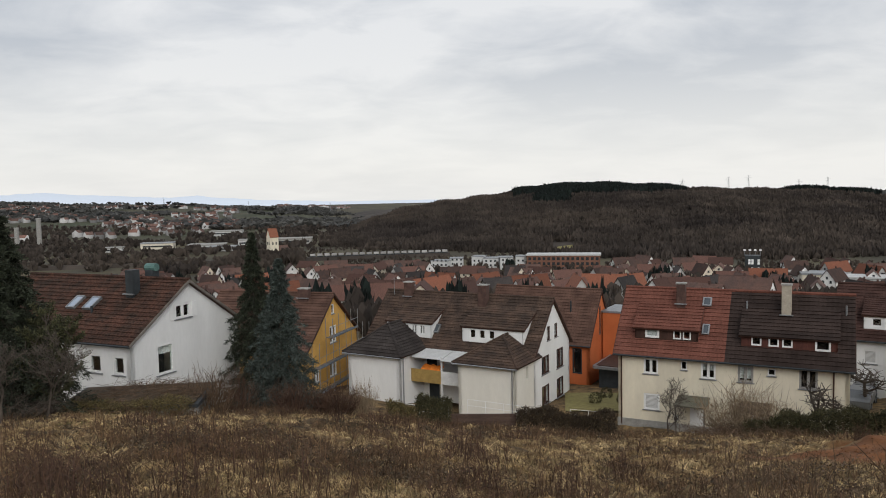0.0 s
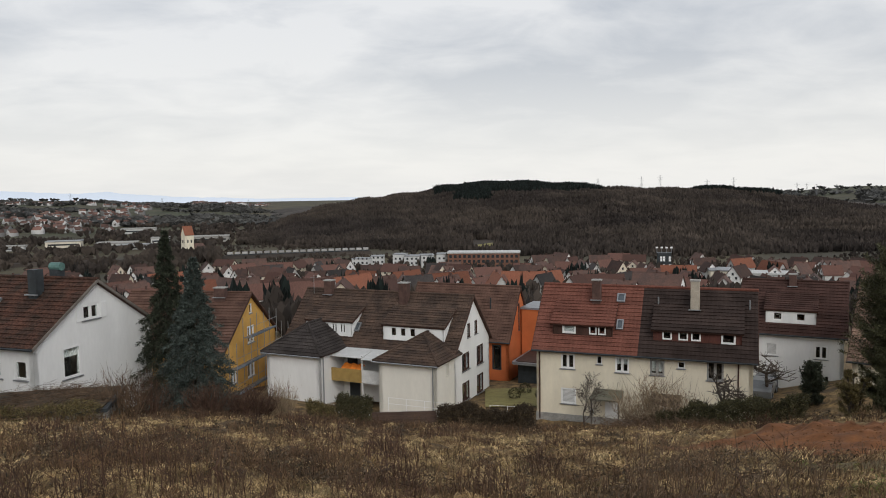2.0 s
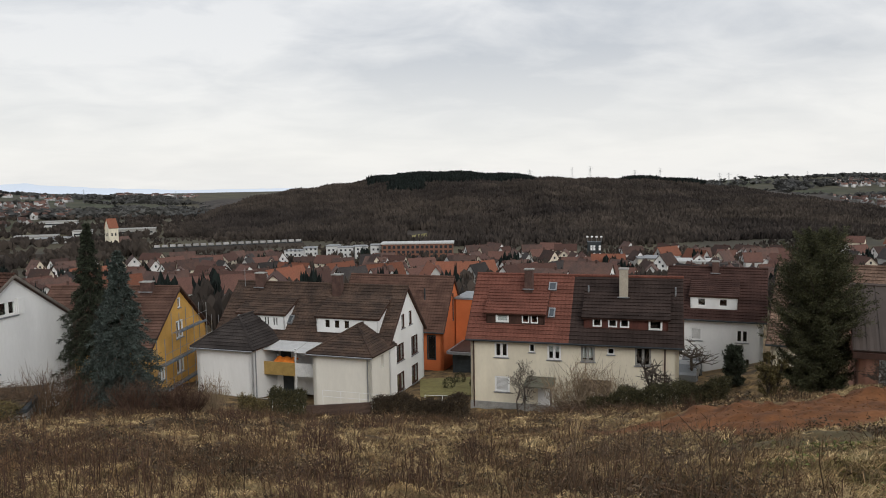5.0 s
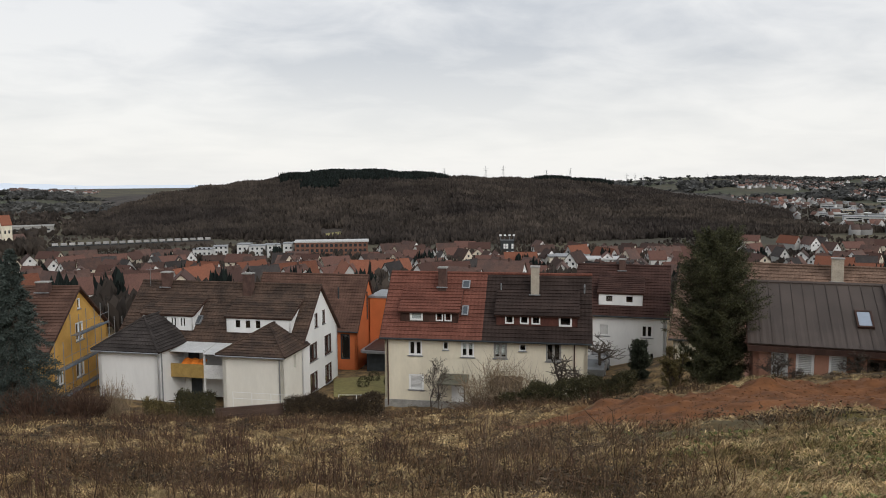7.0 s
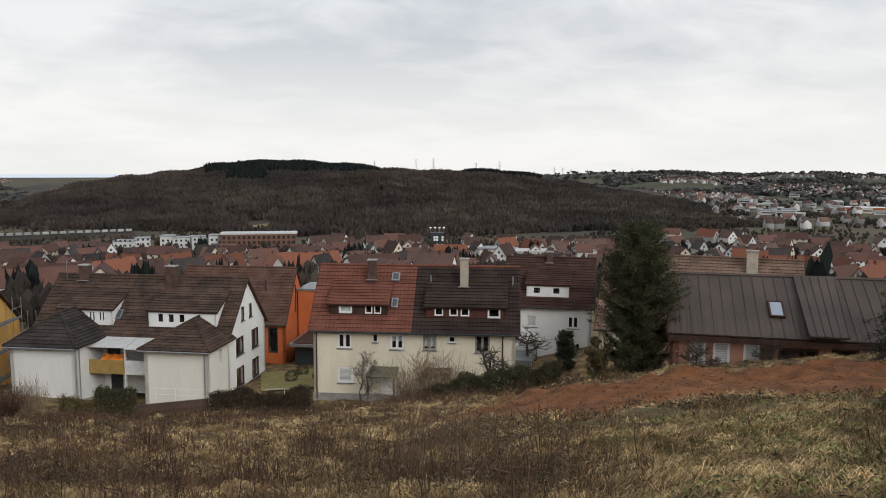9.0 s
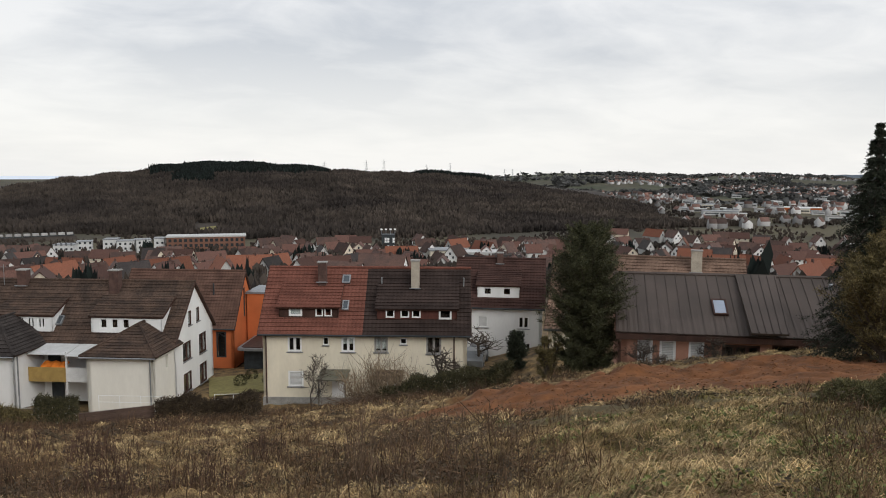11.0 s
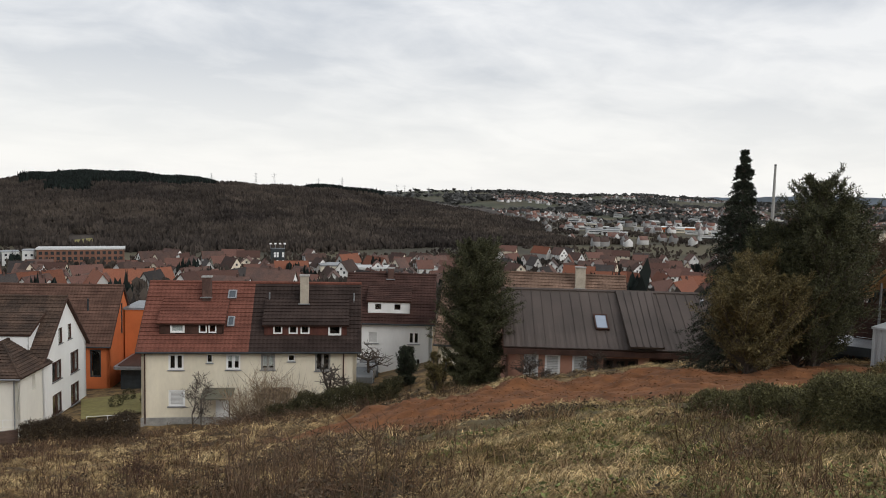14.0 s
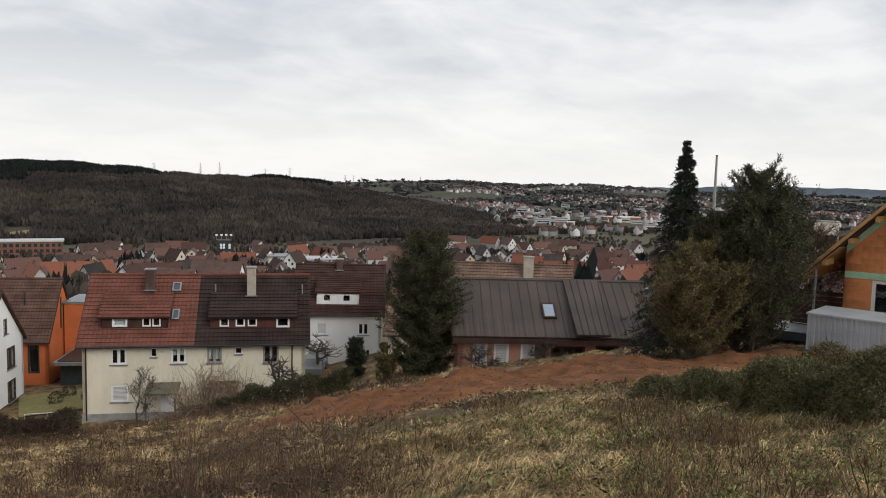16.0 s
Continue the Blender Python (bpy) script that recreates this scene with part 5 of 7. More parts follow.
# long brick factory
M_FACTORY = mat("brown_factory_brick", (0.19, 0.095, 0.065), 0.9, var=0.2, scale=0.15)
x, y, z = polar(9.0, 508)
fac = thing("factory_building", pose(x, y, -52.5, 0, 0, -12), "long three-storey brown brick factory with a pale flat roof", "factory")
part("wall", MB().box(-24, 0, 0, 24, 14, 11), M_FACTORY, fac)
part("roof", MB().box(-24.6, -0.6, 11, 24.6, 14.6, 11.9), M_SHUTTER, fac, "pale flat roof")
fw = MB().box(-0.9, -0.12, 0, 0.9, 0.02, 1.9).mesh("window", M_TWIN)
for r_ in range(3):
    for c_ in range(15):
        part("window", fw, None, fac).matrix_basis = pose(-22 + c_ * 3.15, 0, 1.4 + r_ * 3.3)
# white apartment blocks beside it
M_BLOCK = mat("white_block_render", (0.60, 0.60, 0.59), 0.9, var=0.1, scale=0.1)
for a, w, h, dd, yw in ((-0.3, 12, 7.5, 525, -20), (1.0, 9, 8.5, 530, -5), (2.6, 8, 10.5, 518, -15), (3.6, 10, 9.5, 515, -8), (4.8, 9, 9.5, 520, 0), (5.8, 6, 10.5, 515, -10)):
    x, y, z = polar(a, dd)
    bl = thing("apartment_block", pose(x, y, -53, 0, 0, yw), "white flat-roofed apartment block in the valley", "building", "white blocks beside the factory")
    part("wall", MB().box(-w / 2, 0, 0, w / 2, 11, h), M_BLOCK, bl)
    part("roof", MB().box(-w / 2 - 0.3, -0.3, h, w / 2 + 0.3, 11.3, h + 0.4), M_GREYMETAL, bl)
    for r_ in range(3):
        for c_ in range(int(w / 3)):
            part("window", fw, None, bl).matrix_basis = pose(-w / 2 + 2 + c_ * 3, 0, 1.2 + r_ * 3.0) @ Matrix.Diagonal((0.7, 1, 0.7, 1))
# checkered tower with lamps
x, y, z = polar(22.2, 478)
tw = thing("tower", pose(x, y, -52, 0, 0, -22), "dark tower with white squares and four lamps on top", "tower")
part("shaft", MB().box(-4.2, -4.2, 0, 4.2, 4.2, 13.5, 0.3), M_SLATE, tw)
pm = MB().box(-0.62, -0.1, -0.7, 0.62, 0.1, 0.7).mesh("panel", M_FRAME)
for r_ in range(8):
    for c_ in range(5):
        if (r_ * 3 + c_ * 5 + (r_ * c_) % 3) % 3 != 0:
            part("panel", pm, None, tw).matrix_basis = pose(-3.3 + c_ * 1.65, -4.25, 1.2 + r_ * 1.6)
for k in range(4):
    lx = -4.2 + 2.8 * k
    mast = part("lamp_mast", MB().tube((lx, -2, 13.5), (lx, -2, 16.2), 0.15, 0.12, 5), M_GREYMETAL, tw)
    part("lamp", MB().box(lx - 0.7, -2.5, 16.2, lx + 0.7, -1.6, 17.1, 0.1), M_FRAME, mast)
# church with a saddleback tower
x, y, z = polar(-12.6, 690)
chh = thing("church", pose(x, y, -53, 0, 0, 38), "pale church with an orange saddleback tower roof", "church")
part("tower", MB().box(-3.9, -3.9, 0, 3.9, 3.9, 19), M_CREAM, chh)
tr = MB()
tr.slab([(-4.2, -4.4, 18.4), (4.2, -4.4, 18.4), (4.2, 0, 26.5), (-4.2, 0, 26.5)], 0.3).slab([(-4.2, 0, 26.5), (4.2, 0, 26.5), (4.2, 4.4, 18.4), (-4.2, 4.4, 18.4)], 0.3)
part("tower_roof", tr, TOWN_R[2], chh)
gb = MB()
for xg in (-3.88, 3.88):
    gb.face((xg, -3.9, 18.9), (xg, 3.9, 18.9), (xg, 0, 26.1))
part("gable", gb, M_CREAM, chh)
part("nave", MB().box(3.9, -4.5, 0, 14, 4.5, 7), M_CREAM, chh)
part("nave_roof", MB().slab([(3.9, -4.9, 6.8), (14.4, -4.9, 6.8), (14.4, 0, 11), (3.9, 0, 11)], 0.3).slab([(3.9, 0, 11), (14.4, 0, 11), (14.4, 4.9, 6.8), (3.9, 4.9, 6.8)], 0.3), TOWN_R[0], chh)
for k in (-2.2, 2.2):
    part("window", fw, None, chh).matrix_basis = pose(-3.93, k * 0.7, 12, 0, 0, -90) @ Matrix.Diagonal((0.6, 1, 1.3, 1))
    part("window", fw, None, chh).matrix_basis = pose(k * 0.7, -3.93, 12) @ Matrix.Diagonal((0.6, 1, 1.3, 1))
p = scatter_polar(260, -15.5, -10.5, 610, 660, ground_z)
brushes(len(p), p, rng.uniform(7, 13, len(p)), rng.uniform(5, 8, len(p)), M_WOODS, "church_trees", "bare trees standing before the church", 8, "trees")
# goods wagons on the embankment
M_WAGON = mat("pale_wagon_side", (0.36, 0.35, 0.34), 0.7, var=0.15, scale=0.3, obj=0.2)
emb = MB()
pa, pb = polar(-30, 690), polar(0.5, 655)
dirv = (Vector(pb) - Vector(pa)).normalized()
ln = (Vector(pb) - Vector(pa)).length
emb.slab([(0, -9, -4), (ln, -9, -4), (ln, -3, 0), (0, -3, 0)], 0.5).slab([(0, -3, 0), (ln, -3, 0), (ln, 3, 0), (0, 3, 0)], 0.5)
ang = math.degrees(math.atan2(dirv.y, dirv.x))
solo("embankment", emb, M_HILL, "long railway embankment with scrub", "embankment", pose(pa[0], pa[1], -50.0, 0, 0, ang), kind="structure")
wag = thing("goods_wagon", pose(0, 0, 0), "pale boxy goods wagon standing on the railway embankment", "wagon", "wagons on the embankment")
part("body", MB().box(-2.1, -1.4, 0.9, 2.1, 1.4, 2.7, 0.1), M_WAGON, wag)
part("underframe", MB().box(-2.7, -1.2, 0.2, 2.7, 1.2, 1.0), M_SLATE, wag)
for k in range(20):
    m = pose(pa[0], pa[1], -49.9, 0, 0, ang) @ pose(ln - 4 - 5.9 * k, 0, 0)
    if k == 0:
        wag.matrix_world = m
    else:
        copy_thing(wag, m)


# flat industrial halls, silos
def hall(a, d, w, dp, h, yaw, wm, rm, label):
    x, y, z = polar(a, d)
    z = max(z, float(left_z(x, y)) if a < 0 and d > 950 else -99, float(right_z(x, y)) if a > 30 and d > 1300 else -99)
    o = thing("industrial_hall", pose(x, y, z - 0.5, 0, 0, yaw), label, "hall", "halls on the valley floor")
    part("wall", MB().box(-w / 2, -dp / 2, 0, w / 2, dp / 2, h), wm, o)
    part("roof", MB().box(-w / 2 - 0.5, -dp / 2 - 0.5, h, w / 2 + 0.5, dp / 2 + 0.5, h + 0.8), rm, o)
    part("window_band", MB().box(-w * 0.42, -dp / 2 - 0.15, h * 0.45, w * 0.42, -dp / 2 + 0.05, h * 0.68), M_TWIN, o)


hall(-17.2, 850, 38, 30, 6, 10, M_SHUTTER, M_CONC, "low white industrial hall with a grey roof")
hall(-15.8, 1150, 45, 30, 7, 10, M_SHUTTER, M_CONC, "low white industrial hall with a grey roof")
hall(-16.0, 820, 30, 18, 5, 12, M_SHUTTER, M_GREYMETAL, "grey industrial hall with a flat roof")
hall(-11.0, 900, 40, 25, 7, 8, M_CONC, M_CONC, "grey industrial hall with a pale roof")
hall(-14.4, 900, 18, 20, 7, 8, M_SHUTTER, M_CONC, "low white industrial hall with a grey roof")
hall(-20.5, 900, 34, 20, 7, 12, M_CREAM2, M_GREYMETAL, "beige industrial hall with a flat roof")
hall(-23.5, 880, 22, 16, 5, 12, M_SHUTTER, M_CONC, "low white industrial hall with a grey roof")
hall(26.6, 430, 20, 14, 6, -20, M_CREAM2, M_GREYMETAL, "beige flat-roofed building in the town")
hall(29.5, 420, 22, 14, 5.5, -25, M_SHUTTER, M_SHUTTER, "white flat-roofed building in the town")
hall(34.5, 470, 40, 16, 4, -30, M_SHUTTER, M_GREYMETAL, "long low grey shed in the town")
hr_ = random.Random(9)
for k in range(80):
    a = hr_.uniform(43.5, 64)
    d = hr_.uniform(900, 2000)
    kind = k % 5
    wm, rm, lb = ((M_BLOCK, M_CONC, "low white industrial hall with a grey roof"), (M_SHUTTER, M_GREYMETAL, "grey industrial hall with a flat roof"), (M_BLOCK, M_GREYMETAL, "white industrial hall with a grey roof"),
                  (M_CONC, M_SHUTTER, "grey industrial hall with a pale roof"), (M_CREAM2, M_SHUTTER, "beige industrial hall with a flat roof"))[kind]
    hall(a, d, hr_.uniform(9, 24), hr_.uniform(9, 20), hr_.uniform(4, 8), -45 + hr_.uniform(-15, 15), wm, rm, lb)
hall(51.6, 1150, 46, 20, 7, -48, M_ORANGE, M_FRAME, "orange-fronted industrial hall with a pale roof")
for a, d, w, h in ((62.5, 620, 11, 34), (65.0, 640, 16, 30), (60.6, 900, 40, 16)):
    hall(a, d, w, 14, h, -60, M_CREAM2, M_CONC, "tall pale concrete silo building")
for a in (-29.2, -27.9):
    x, y, z = polar(a, 1000)
    sl_ = thing("silo", pose(x, y, -55), "tall pale concrete silo", "silo", "silos")
    part("barrel", MB().tube((0, 0, 0), (0, 0, 26 if a < -28.5 else 36), 2.8, 2.6, 12), M_CONC, sl_)
    part("cap", MB().tube((0, 0, 26 if a < -28.5 else 36), (0, 0, 27 if a < -28.5 else 37), 3.0, 2.4, 12), M_CONC, sl_)
x, y, z = polar(57.8, 1500)
st = thing("chimney_stack", pose(x, y, -56), "very tall thin pale factory chimney", "chimney")
part("shaft", MB().tube((0, 0, 0), (0, 0, 113), 3.2, 1.9, 12), M_CONC, st)
part("rim", MB().tube((0, 0, 112), (0, 0, 114), 2.2, 2.2, 12), M_SLATE, st)


# power pylons on the skyline
def pylon(a, d, el, hh):
    x, y = d * math.sin(radians(a)), d * math.cos(radians(a))
    top = 1.6 + math.tan(radians(el)) * d
    p = thing("power_pylon", pose(x, y, top - hh, 0, 0, 40 - a), "thin grey steel lattice power pylon", "pylon", "power pylons")
    m = MB()
    for sx in (-1, 1):
        for sy in (-1, 1):
            m.tube((sx * hh * 0.08, sy * hh * 0.08, 0), (sx * 0.3, sy * 0.3, hh), 0.18, 0.12, 4)
    for k in range(6):
        z0, z1 = hh * k / 7, hh * (k + 1) / 7
        r0, r1 = hh * 0.08 * (1 - k / 7), hh * 0.08 * (1 - (k + 1) / 7)
        for sx in (-1, 1):
            m.tube((sx * r0, -r0, z0), (-sx * r1, -r1, z1), 0.07, 0.07, 3)
    part("mast", m, M_PYLON, p)
    for z_, w_ in ((0.70, 0.20), (0.84, 0.26), (0.95, 0.16)):
        part("cross_arm", MB().tube((-w_ * hh, 0, z_ * hh), (w_ * hh, 0, z_ * hh), 0.16, 0.16, 4), M_PYLON, p)


M_PYLON = mat("grey_steel", (0.22, 0.23, 0.24), 0.6, var=0.1)
for a, d, el, hh in ((-20, 2600, 0.08, 34), (-14.2, 2400, -0.33, 34), (-8.3, 2300, -0.55, 34), (17.5, 1650, 0.60, 28), (20.6, 1700, 0.71, 30), (21.9, 1700, 0.77, 30), (25.1, 1700, 0.42, 28), (26.85, 1700, 0.55, 30),
                     (30.9, 2000, 0.10, 30), (31.5, 2100, 0.10, 30), (32.1, 2000, -0.02, 26), (33.3, 2200, -0.05, 26), (36.5, 3000, 0.10, 34), (39.2, 3000, 0.08, 30)):
    pylon(a, d, el, hh)

# ---- trees, hedges and shrubs near by ----
def gz(x, y):
    return float(ground_z(x, y))


def feather(n, start, axis, length, leaf, per, material, name, parent, label="", droop=0.0, r=None):
    """n sprays, each an axis set with narrow leaves on both sides."""
    r = r or rng
    k = (np.arange(per) + 0.5) / per
    A = axis / np.linalg.norm(axis, axis=1, keepdims=True)
    pos = start[:, None] + A[:, None] * (length[:, None] * k)[..., None]
    pos[..., 2] -= droop * (length[:, None] * k ** 2)
    side = np.cross(A, r.normal(size=A.shape))
    side /= np.linalg.norm(side, axis=1, keepdims=True) + 1e-9
    sg = np.where(np.arange(per) % 2 == 0, 1.0, -1.0)[None, :, None]
    d = side[:, None] * sg * 0.8 + A[:, None] * 0.75 + r.normal(0, 0.28, (n, per, 3))
    ll = leaf * r.uniform(0.6, 1.25, (n, per, 1))
    tip = pos + d * ll
    w = np.cross(d, r.normal(size=(n, per, 3)))
    w = w / (np.linalg.norm(w, axis=2, keepdims=True) + 1e-9) * ll * 0.15
    mid = pos + d * ll * 0.45
    V = np.stack([pos, mid + w, tip, mid - w], 2).reshape(-1, 3)
    F = np.arange(len(V)).reshape(-1, 4)
    return part(name, np_mesh(name, V, F, material), None, parent, label)


def conifer(x, y, z0, z1, R, material, label, kind="spruce", n=100, leaf=0.17, seed=1, category="tree", low=0.06, per=34):
    """A trunk with n curved boughs, each set with feathery sprays."""
    r = np.random.default_rng(seed)
    H = z1 - z0
    t = thing("conifer", pose(x, y, z0 - 0.3), label, category)
    stems = [(0.0, 0.0, 1.0)]
    if kind == "yew":
        stems += [(0.45 * R * math.cos(k * 2.2 + seed), 0.45 * R * math.sin(k * 2.2 + seed), 0.72 + 0.09 * (k % 3)) for k in range(4)]
    for sx, sy, sh in stems:
        fs = [k / 6 for k in range(7)]
        tr = MB().path([(sx * (0.3 + f), sy * (0.3 + f), H * sh * f) for f in fs], [0.018 * H * sh * (1 - f) + 0.012 for f in fs], 7)
        part("trunk", tr, M_BARK, t)
    which = r.integers(0, len(stems), n)
    st = np.array(stems)[which]
    u = (np.arange(n) + r.uniform(0, 1, n)) / n
    a = np.arange(n) * 2.39996 + r.normal(0, 0.25, n)
    if kind == "spruce":
        h = low + (0.985 - low) * (1 - (1 - u) ** 0.88)
        tiers = max(8, int(H * 2.3))
        tier = np.floor(np.sort(h) * tiers).astype(int)
        h = np.clip((tier + 0.5 + r.normal(0, 0.26, n) * (0.6 + tier / tiers)) / tiers, low * 0.5, 0.985)
        rad = R * (1 - h) ** 0.95 * r.uniform(0.86, 1.10, tiers + 1)[tier] * r.uniform(0.66, 1.12, n) + 0.012
        rise, curl = r.uniform(-0.45, -0.1, n) + 0.9 * np.clip(h - 0.8, 0, 1) * 3, 0.25
    elif kind == "yew":
        h = low + (0.97 - low) * u ** 0.85
        rad = R * np.interp(h, [0, 0.2, 0.45, 0.7, 0.9, 1], [0.75, 1.0, 0.96, 0.74, 0.44, 0.12]) * r.uniform(0.55, 1.18, n)
        rise, curl = r.uniform(0.5, 1.6, n), -0.10
    else:
        h = low + (0.95 - low) * u
        rad = R * np.interp(h, [0, 0.15, 0.45, 0.62, 0.8, 0.92, 1], [0.78, 0.86, 1.0, 1.0, 0.74, 0.4, 0.12]) * r.uniform(0.6, 1.12, n) * (1 + 0.16 * np.sin(2 * a + 9 * h))
        rise, curl = r.uniform(0.15, 0.9, n) + 1.2 * np.clip(h - 0.6, 0, 1), -0.10
    hs = h * st[:, 2] if kind == "yew" else h
    root = np.stack([st[:, 0] * (0.3 + h), st[:, 1] * (0.3 + h), hs * H], 1)
    out = np.stack([np.cos(a), np.sin(a), rise], 1)
    out /= np.linalg.norm(out[:, :2], axis=1, keepdims=True)
    if kind != "spruce":
        out /= np.linalg.norm(out, axis=1, keepdims=True) ** 0.7
    s = r.uniform(0.12, 1.0, (n, per)) ** 0.8
    pos = root[:, None] + out[:, None] * (rad[:, None] * s)[..., None]
    pos[..., 2] -= curl * rad[:, None] * s ** 2
    side = np.stack([-np.sin(a), np.cos(a), 0 * a], 1)[:, None] * r.choice([-1, 1], (n, per))[..., None]
    ax = out[:, None] * 0.8 + side * r.uniform(0.2, 1.0, (n, per, 1)) + r.normal(0, 0.28, (n, per, 3)) + np.array([0, 0, -0.25 if kind == "spruce" else 0.35])
    ln = (0.30 * rad[:, None] * (1.15 - 0.75 * s) + (0.05 if kind == "spruce" else 0.10)) * r.uniform(0.6, 1.2, (n, per))
    feather(n * per, pos.reshape(-1, 3), ax.reshape(-1, 3), ln.ravel(), leaf, 6, material, "crown", t, droop=0.15 if kind == "spruce" else 0.0, r=r)
    lb = MB()
    for k in range(n):
        q = root[k] + out[k] * rad[k] * 0.9 - np.array([0, 0, curl * rad[k] * 0.8])
        m_ = root[k] + out[k] * rad[k] * 0.5 - np.array([0, 0, curl * rad[k] * 0.25])
        lb.tube(tuple(root[k]), tuple(m_), 0.03, 0.02, 4).tube(tuple(m_), tuple(q), 0.02, 0.006, 4)
    part("bough_framework", lb, M_BARK, t, kind="stuff")
    return t


conifer(-9.75, 45.3, -11.9, -1.75, 3.45, M_BLUEN, "blue-grey spruce with drooping branches beside the white house", "spruce", 380, 0.15, 3, per=36)
conifer(-12.2, 49.0, -11.9, -0.35, 2.95, M_NEEDLE, "tall dark green spruce behind the blue one", "spruce", 360, 0.15, 4, per=30)
conifer(-19.6, 33.6, -8.0, 1.9, 4.6, M_NEEDLE, "large dark green conifer at the edge of the meadow", "spruce", 420, 0.16, 5, per=44)
conifer(-17.4, 33.4, -7.4, -3.0, 1.6, M_YEW, "smaller dark conifer beside the large one", "yew", 100, 0.13, 15)
conifer(26.15, 34.65, -10.2, -1.3, 2.35, M_YEW, "broad dark columnar yew beside the salmon house", "column", 520, 0.11, 6, low=0.0, per=60)
conifer(23.9, 35.0, -10.2, -7.2, 0.8, M_YEWB, "low olive conifer at the foot of the yew", "yew", 60, 0.11, 16)
conifer(27.55, 18.9, -5.2, 3.75, 2.5, M_NEEDLE, "tall slender dark spruce by the building site", "spruce", 460, 0.095, 7, per=30)
conifer(28.05, 16.0, -5.2, 2.45, 2.35, M_YEW, "big feathery dark yew by the building site", "yew", 620, 0.10, 8, low=0.06, per=60)
conifer(25.5, 16.6, -4.9, -0.5, 1.9, M_YEWB, "brownish bushy yew in front of the spruce", "yew", 300, 0.09, 9, low=0.03, per=54)
conifer(31.3, 50.2, -14.0, -10.7, 0.9, M_NEEDLE, "small dark garden cypress", "column", 100, 0.14, 10, per=30)


def bare_tree(x, y, z, H, seed, material, label, spread=0.55, depth=4, r0=0.07, name="bare_tree", first=0.35, kids=(3, 4), lean=0.0):
    r = random.Random(seed)
    t = thing(name, pose(x, y, z - 0.2), label, "tree")
    trunk, limbs = MB(), MB()

    def grow(p, d, ln, rad, lvl):
        q = p
        n = 3 if lvl < 2 else 2
        line, radii = [p], [rad]
        for k in range(n):
            d2 = (d + Vector((r.gauss(0, 0.13), r.gauss(0, 0.13), r.gauss(0.03, 0.08)))).normalized()
            nx = q + d2 * ln / n
            line.append(nx)
            radii.append(rad * (1 - 0.45 * (k + 1) / n))
            if lvl < depth and (k > 0 or lvl > 0 or first < 0.2):
                for _ in range(r.randint(*kids) if k == n - 1 else r.randint(1, 2)):
                    w = Vector((r.gauss(0, 1), r.gauss(0, 1), r.gauss(0.25, 0.5))).normalized()
                    grow(nx, (d2 * (1 - spread) + w * spread).normalized(), ln * r.uniform(0.5, 0.75), max(0.011, rad * r.uniform(0.42, 0.6)), lvl + 1)
            q, d = nx, d2
        (trunk if lvl == 0 else limbs).path(line, radii, 6 if lvl < 2 else 3)

    grow(Vector((0, 0, 0)), Vector((lean, 0, 1)).normalized(), H * first, r0, 0)
    part("trunk", trunk, material, t)
    part("crown", limbs, material, t, kind="stuff")
    return t


bare_tree(13.25, 44.5, gz(13.25, 44.5), 5.4, 11, M_BARK, "small bare tree in front of the cream house", 0.5, 4, 0.06, first=0.3)
bare_tree(-17.0, 29.0, gz(-17.0, 29.0), 6.0, 12, M_BARK, "many-stemmed bare tree at the meadow's edge", 0.5, 4, 0.06, first=0.25, lean=0.2)
bare_tree(-16.2, 30.5, gz(-16.2, 30.5), 5.0, 13, M_BARK, "bare sapling at the meadow's edge", 0.5, 4, 0.05, first=0.3, lean=0.35)
bare_tree(36.5, 17.5, -6.0, 9.0, 14, M_TWIG, "tall bare tree behind the building site", 0.5, 5, 0.09, first=0.3)
bare_tree(35.5, 14.8, -6.0, 8.0, 24, M_TWIG, "tall bare tree behind the building site", 0.5, 5, 0.08, first=0.3)
bare_tree(27.6, 30.7, -9.6, 5.4, 25, M_BARK, "gnarled bare fruit tree by the salmon house", 0.7, 4, 0.05, first=0.25)
bare_tree(30.0, 29.0, -9.0, 4.8, 26, M_BARK, "gnarled bare fruit tree by the salmon house", 0.7, 4, 0.05, first=0.25)


bare_tree(20.6, 42.0, gz(20.6, 42.0), 4.0, 41, M_BARK, "pollarded bare tree with knobbly limbs before the cream house", 0.78, 3, 0.17, name="pollard_tree", first=0.46, kids=(4, 5))
bare_tree(31.0, 55.5, gz(31.0, 55.5), 4.6, 47, M_BARK, "dark pollarded tree beside the cream house", 0.78, 3, 0.17, name="pollard_tree", first=0.46, kids=(4, 5))


def ribbons(base, top, width, bend, r):
    """Thin bent strips from base to top: arrays (n,3). Returns vertices and faces."""
    n = len(base)
    d = top - base
    s = np.cross(d, r.normal(size=(n, 3)))
    s /= np.linalg.norm(s, axis=1, keepdims=True) + 1e-9
    s *= width[:, None]
    m = base + d * 0.55 + bend
    V = np.stack([base - s, base + s, m + s * 0.75, m - s * 0.75, top], 1).reshape(-1, 3)
    i = np.arange(n)[:, None] * 5
    return V, np.concatenate([i + [0, 1, 2], i + [0, 2, 3], i + [3, 2, 4]])


